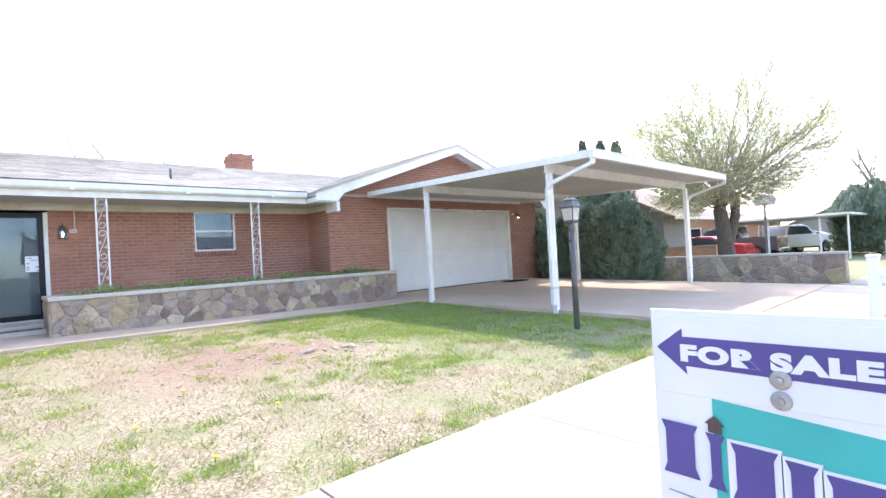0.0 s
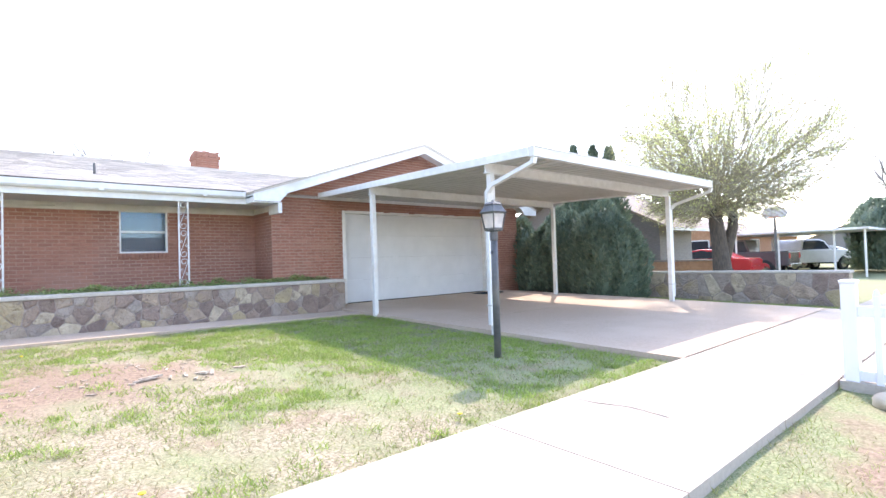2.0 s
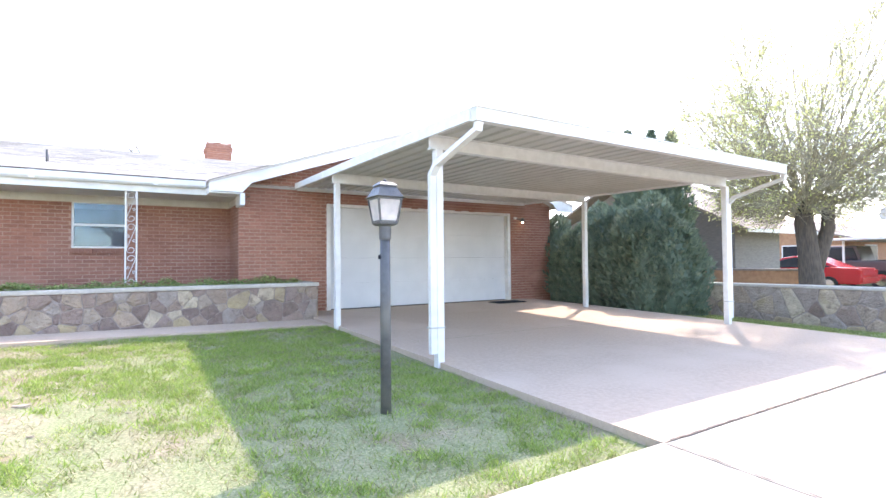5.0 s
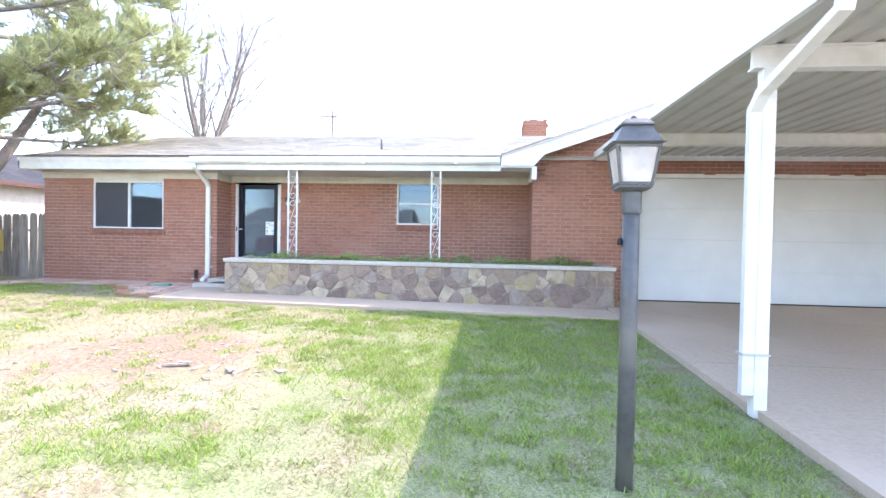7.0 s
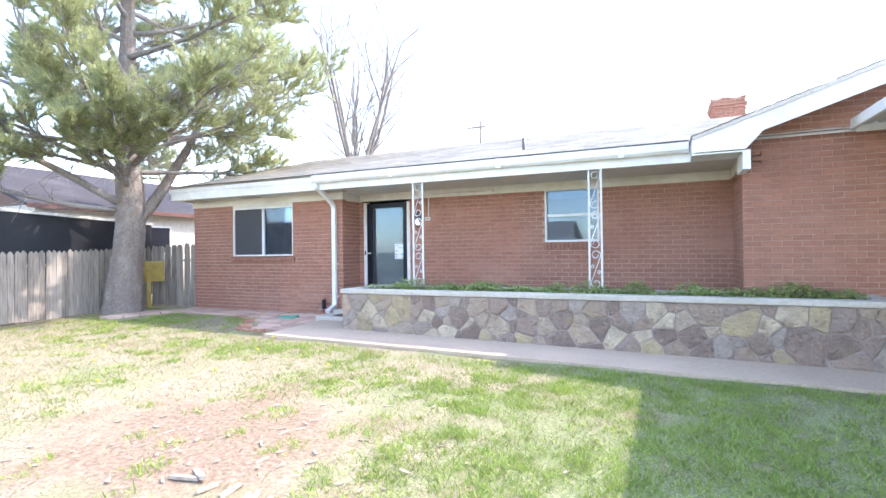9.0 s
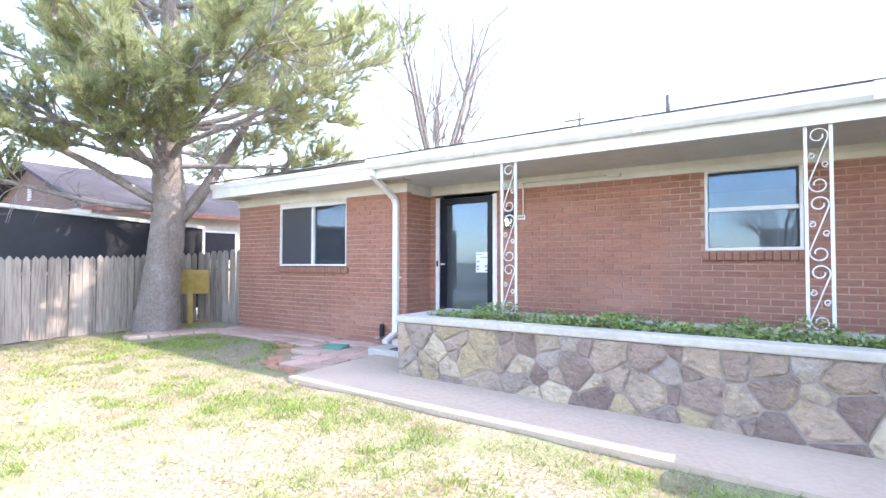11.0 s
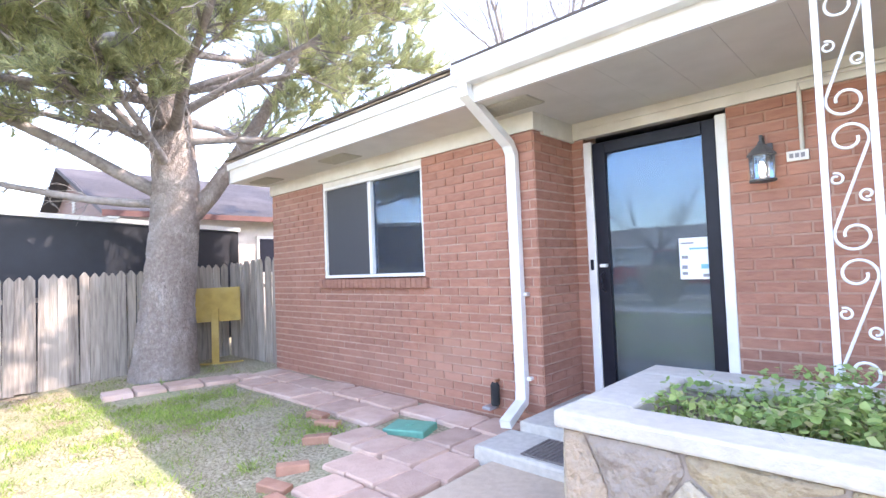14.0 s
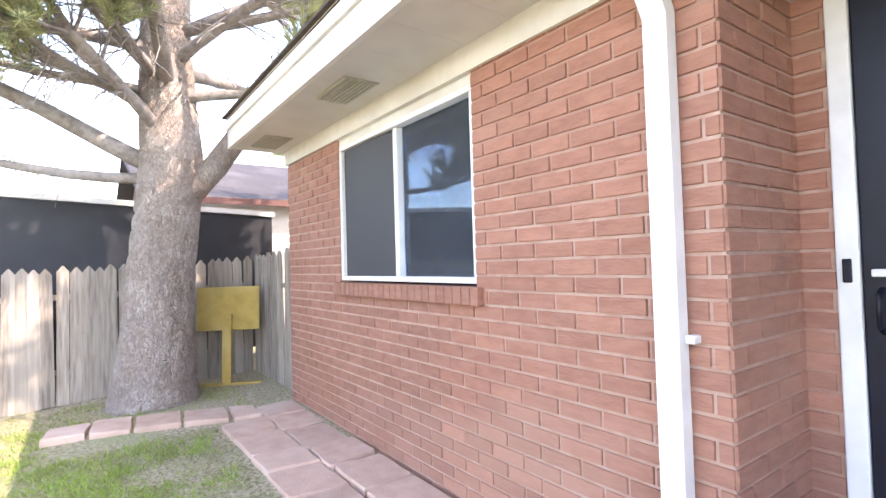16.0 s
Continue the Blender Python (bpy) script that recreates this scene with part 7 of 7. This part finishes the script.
for x, y in ((30, 4.1), (30, 5.2), (30, 7.4), (30, 9.3), (36, 4.1), (36, 9.3)):
    under(part("post", Build().tube([(x, y, -0.2), (x, y, 2.02)], 0.045, 8), WHITE), cp2)
hoop = thing("basketball_hoop", "basketball hoop on a dark pole with a pale backboard", "hoop", at=(29.4, 7.3, 0))
under(part("pole", Build().tube([(29.4, 7.35, -0.2), (29.4, 7.35, 2.95)], 0.06, 8), LAMPMETAL), hoop)
under(part("backboard", Build().prism([(6.85, 2.75), (7.75, 2.75), (7.85, 3.0), (7.7, 3.25), (7.3, 3.33), (6.9, 3.25), (6.75, 3.0)], 29.22, 29.26, "x"), mat("backboard_grey", (0.6, 0.6, 0.58), rough=0.5)), hoop)
under(part("rim", Build().tube([(29.0 + 0.22 * math.cos(a), 7.3 + 0.22 * math.sin(a), 2.8) for a in np.linspace(0, 6.283, 17)], 0.012, 6), mat("orange_rim", (0.6, 0.15, 0.05), rough=0.5)), hoop)
up = thing("utility_pole", "wooden utility pole with a crossarm behind the house", "pole", at=(-2.5, 23.7, 0.2))
under(part("pole", Build().tube([(-2.5, 23.7, -0.3), (-2.45, 23.7, 7.1)], [0.10, 0.06], 10), TWIG, smooth=True), up)
under(part("crossarm", Build().rbox(-3.0, -2.2, 23.5, 23.6, 6.75, 6.81, 0.01), TWIG), up)
bx = thing("utility_box", "small white utility box beside the far walk", "box", at=(30.0, 2.6, 0))
under(part("cabinet", Build().rbox(29.75, 30.25, 2.4, 2.8, -0.1, 0.62, 0.03), WHITE), bx)
under(part("lid", Build().rbox(29.72, 30.28, 2.37, 2.83, 0.622, 0.68, 0.02), WHITE), bx)


# ---- vehicles ----
CARGLASS = mat("car_glass", (0.03, 0.035, 0.04), rough=0.08)
TAILRED = mat("tail_light_red", (0.45, 0.02, 0.02), rough=0.2)
CHROME = mat("chrome", (0.6, 0.6, 0.6), rough=0.2, metal=1.0)


def car(name, label, kind, colour, m):
    """A parked vehicle pointing along +x before m is applied: shaped body, cabin, glass, lights, wheels."""
    t = thing(name, label, "car" if kind == "sedan" else "pickup", at=(0, 0, 0))
    paint = mat(name + "_paint", colour, tuple(v * 0.92 for v in colour), 2, 0.25)
    if kind == "sedan":
        L, W, wb, zr = 4.7, 1.8, 1.38, 0.32
        side = [(-2.35, 0.35), (2.35, 0.32), (2.38, 0.62), (2.2, 0.78), (1.1, 0.92), (-1.55, 0.98), (-2.3, 0.95), (-2.38, 0.7)]
        cab = [(1.05, 0.9), (0.25, 1.36), (-0.2, 1.43), (-0.85, 1.38), (-1.75, 0.96)]
        glass = [(0.88, 0.94), (0.22, 1.31), (-0.2, 1.37), (-0.8, 1.32), (-1.45, 0.98)]
    else:
        L, W, wb, zr = 5.7, 1.95, 1.8, 0.4
        side = [(-2.85, 0.5), (2.8, 0.45), (2.85, 0.95), (2.65, 1.15), (1.2, 1.22), (-2.85, 1.2)]
        cab = [(1.25, 1.2), (0.7, 1.75), (0.3, 1.86), (-0.9, 1.86), (-1.1, 1.2)]
        glass = [(1.08, 1.24), (0.64, 1.70), (0.28, 1.79), (-0.82, 1.79), (-0.98, 1.24)]

    def shell(nm, poly, w, inset, mm):
        bm = bmesh.new()
        b = Build().prism(poly, -w / 2, w / 2, "y")
        vs = [bm.verts.new(p) for p in b.v]
        for q in b.f:
            bm.faces.new([vs[i] for i in q])
        for v in bm.verts:
            if inset and v.co.z > 1.1:
                v.co.y *= inset
        bmesh.ops.recalc_face_normals(bm, faces=bm.faces[:])
        bmesh.ops.bevel(bm, geom=bm.edges[:], offset=0.05, segments=2, affect="EDGES", profile=0.6)
        me = bpy.data.meshes.new(nm)
        bm.to_mesh(me)
        bm.free()
        me.materials.append(mm)
        o = new(nm, me)
        o.parent = t
        return o

    shell("body", side, W, 0, paint)
    shell("cabin", cab, W * 0.9, 0.86 if kind == "sedan" else 0.9, paint)
    shell("glass", glass, W * 0.925, 0.86 if kind == "sedan" else 0.9, CARGLASS)
    if kind == "pickup":
        part("bed_liner", Build().box(-2.75, -1.2, -W / 2 + 0.12, W / 2 - 0.12, 1.19, 1.215), RUBBER, t)
    part("bumper", Build().rbox(-L / 2 - 0.08, -L / 2 + 0.1, -W / 2 + 0.05, W / 2 - 0.05, 0.42, 0.6, 0.03), CHROME if kind == "pickup" else paint, t)
    for s in (-1, 1):
        part("tail_light", Build().rbox(-L / 2 - 0.03, -L / 2 + 0.12, s * W * 0.44 - 0.1, s * W * 0.44 + 0.1, 0.72 if kind == "sedan" else 0.85, 0.88 if kind == "sedan" else 1.12, 0.02), TAILRED, t)
        part("headlight", Build().rbox(L / 2 - 0.14, L / 2 + 0.03, s * W * 0.4 - 0.15, s * W * 0.4 + 0.15, 0.62 if kind == "sedan" else 0.85, 0.76 if kind == "sedan" else 1.02, 0.02), CHROME, t)
        part("mirror", Build().rbox(0.75, 0.9, s * (W / 2 + 0.08) - 0.08, s * (W / 2 + 0.08) + 0.08, 0.95 if kind == "sedan" else 1.25, 1.08 if kind == "sedan" else 1.45, 0.02), paint, t)
        for wx in (-wb, wb):
            w = part("wheel", Build().lathe([(zr * 0.6, -0.11), (zr * 0.95, -0.11), (zr, -0.07), (zr, 0.07), (zr * 0.95, 0.11), (zr * 0.6, 0.11)], 0, 0, 20).turned(Matrix.Translation((wx, s * (W / 2 - 0.08), zr)) @ pose(0, 0, 0, 90, 0, 0)), RUBBER, t)
            part("rim", Build().lathe([(0.02, -0.125), (zr * 0.62, -0.115), (zr * 0.62, 0.115), (0.02, 0.125)], 0, 0, 12).turned(Matrix.Translation((wx, s * (W / 2 - 0.075), zr)) @ pose(0, 0, 0, 90, 0, 0)), CHROME, w)
    t.matrix_basis = m
    return t


car("red_car", "red sedan parked in the neighbour's drive", "sedan", (0.42, 0.02, 0.025), pose(27.3, 9.95, -0.06, 0, 0, 92))
car("dark_pickup", "dark grey pickup parked beside the far carport", "pickup", (0.11, 0.09, 0.09), pose(31.2, 9.9, -0.06, 0, 0, 90))
car("white_pickup", "white pickup parked under the far carport", "pickup", (0.88, 0.88, 0.88), pose(37.6, 8.2, -0.06, 0, 0, -28))
car("dark_car", "dark car parked beyond the white pickup", "sedan", (0.03, 0.03, 0.035), pose(41.0, 7.4, -0.06, 0, 0, -90))
car("red_pickup", "dark red pickup parked at the kerb across the lawn", "pickup", (0.28, 0.02, 0.03), pose(-5.6, -6.8, -0.06, 0, 0, 0))

# dry ornamental grass by the street
pamp = thing("pampas_clump", "large dry straw-coloured ornamental grass clump", "grass clump", at=(-4.9, -2.6, -0.05))
n = 3000
th, rr = rng.uniform(0, 6.283, n), rng.random(n) ** 0.5 * 0.35
P = np.stack([-4.9 + rr * np.cos(th), -2.6 + rr * np.sin(th), np.full(n, -0.08)], axis=1)
D = np.stack([np.cos(th) * rr * 1.6, np.sin(th) * rr * 1.6, np.ones(n)], axis=1) * rng.uniform(0.8, 1.5, (n, 1))
S = np.stack([-np.sin(th), np.cos(th), np.zeros(n)], axis=1) * 0.012
under(tagged(soup("blades", np.stack([P - S, P + S, P + D], axis=1), 3, DRYGRASS, "", ""), kind="stuff"), pamp)


# ---- bricks that are parts of their own ----
for w, kind, plane, r, proud in PENDING:
    o = part("brick", brick_build(Build(), kind, plane, *r, proud), BRICK, w)
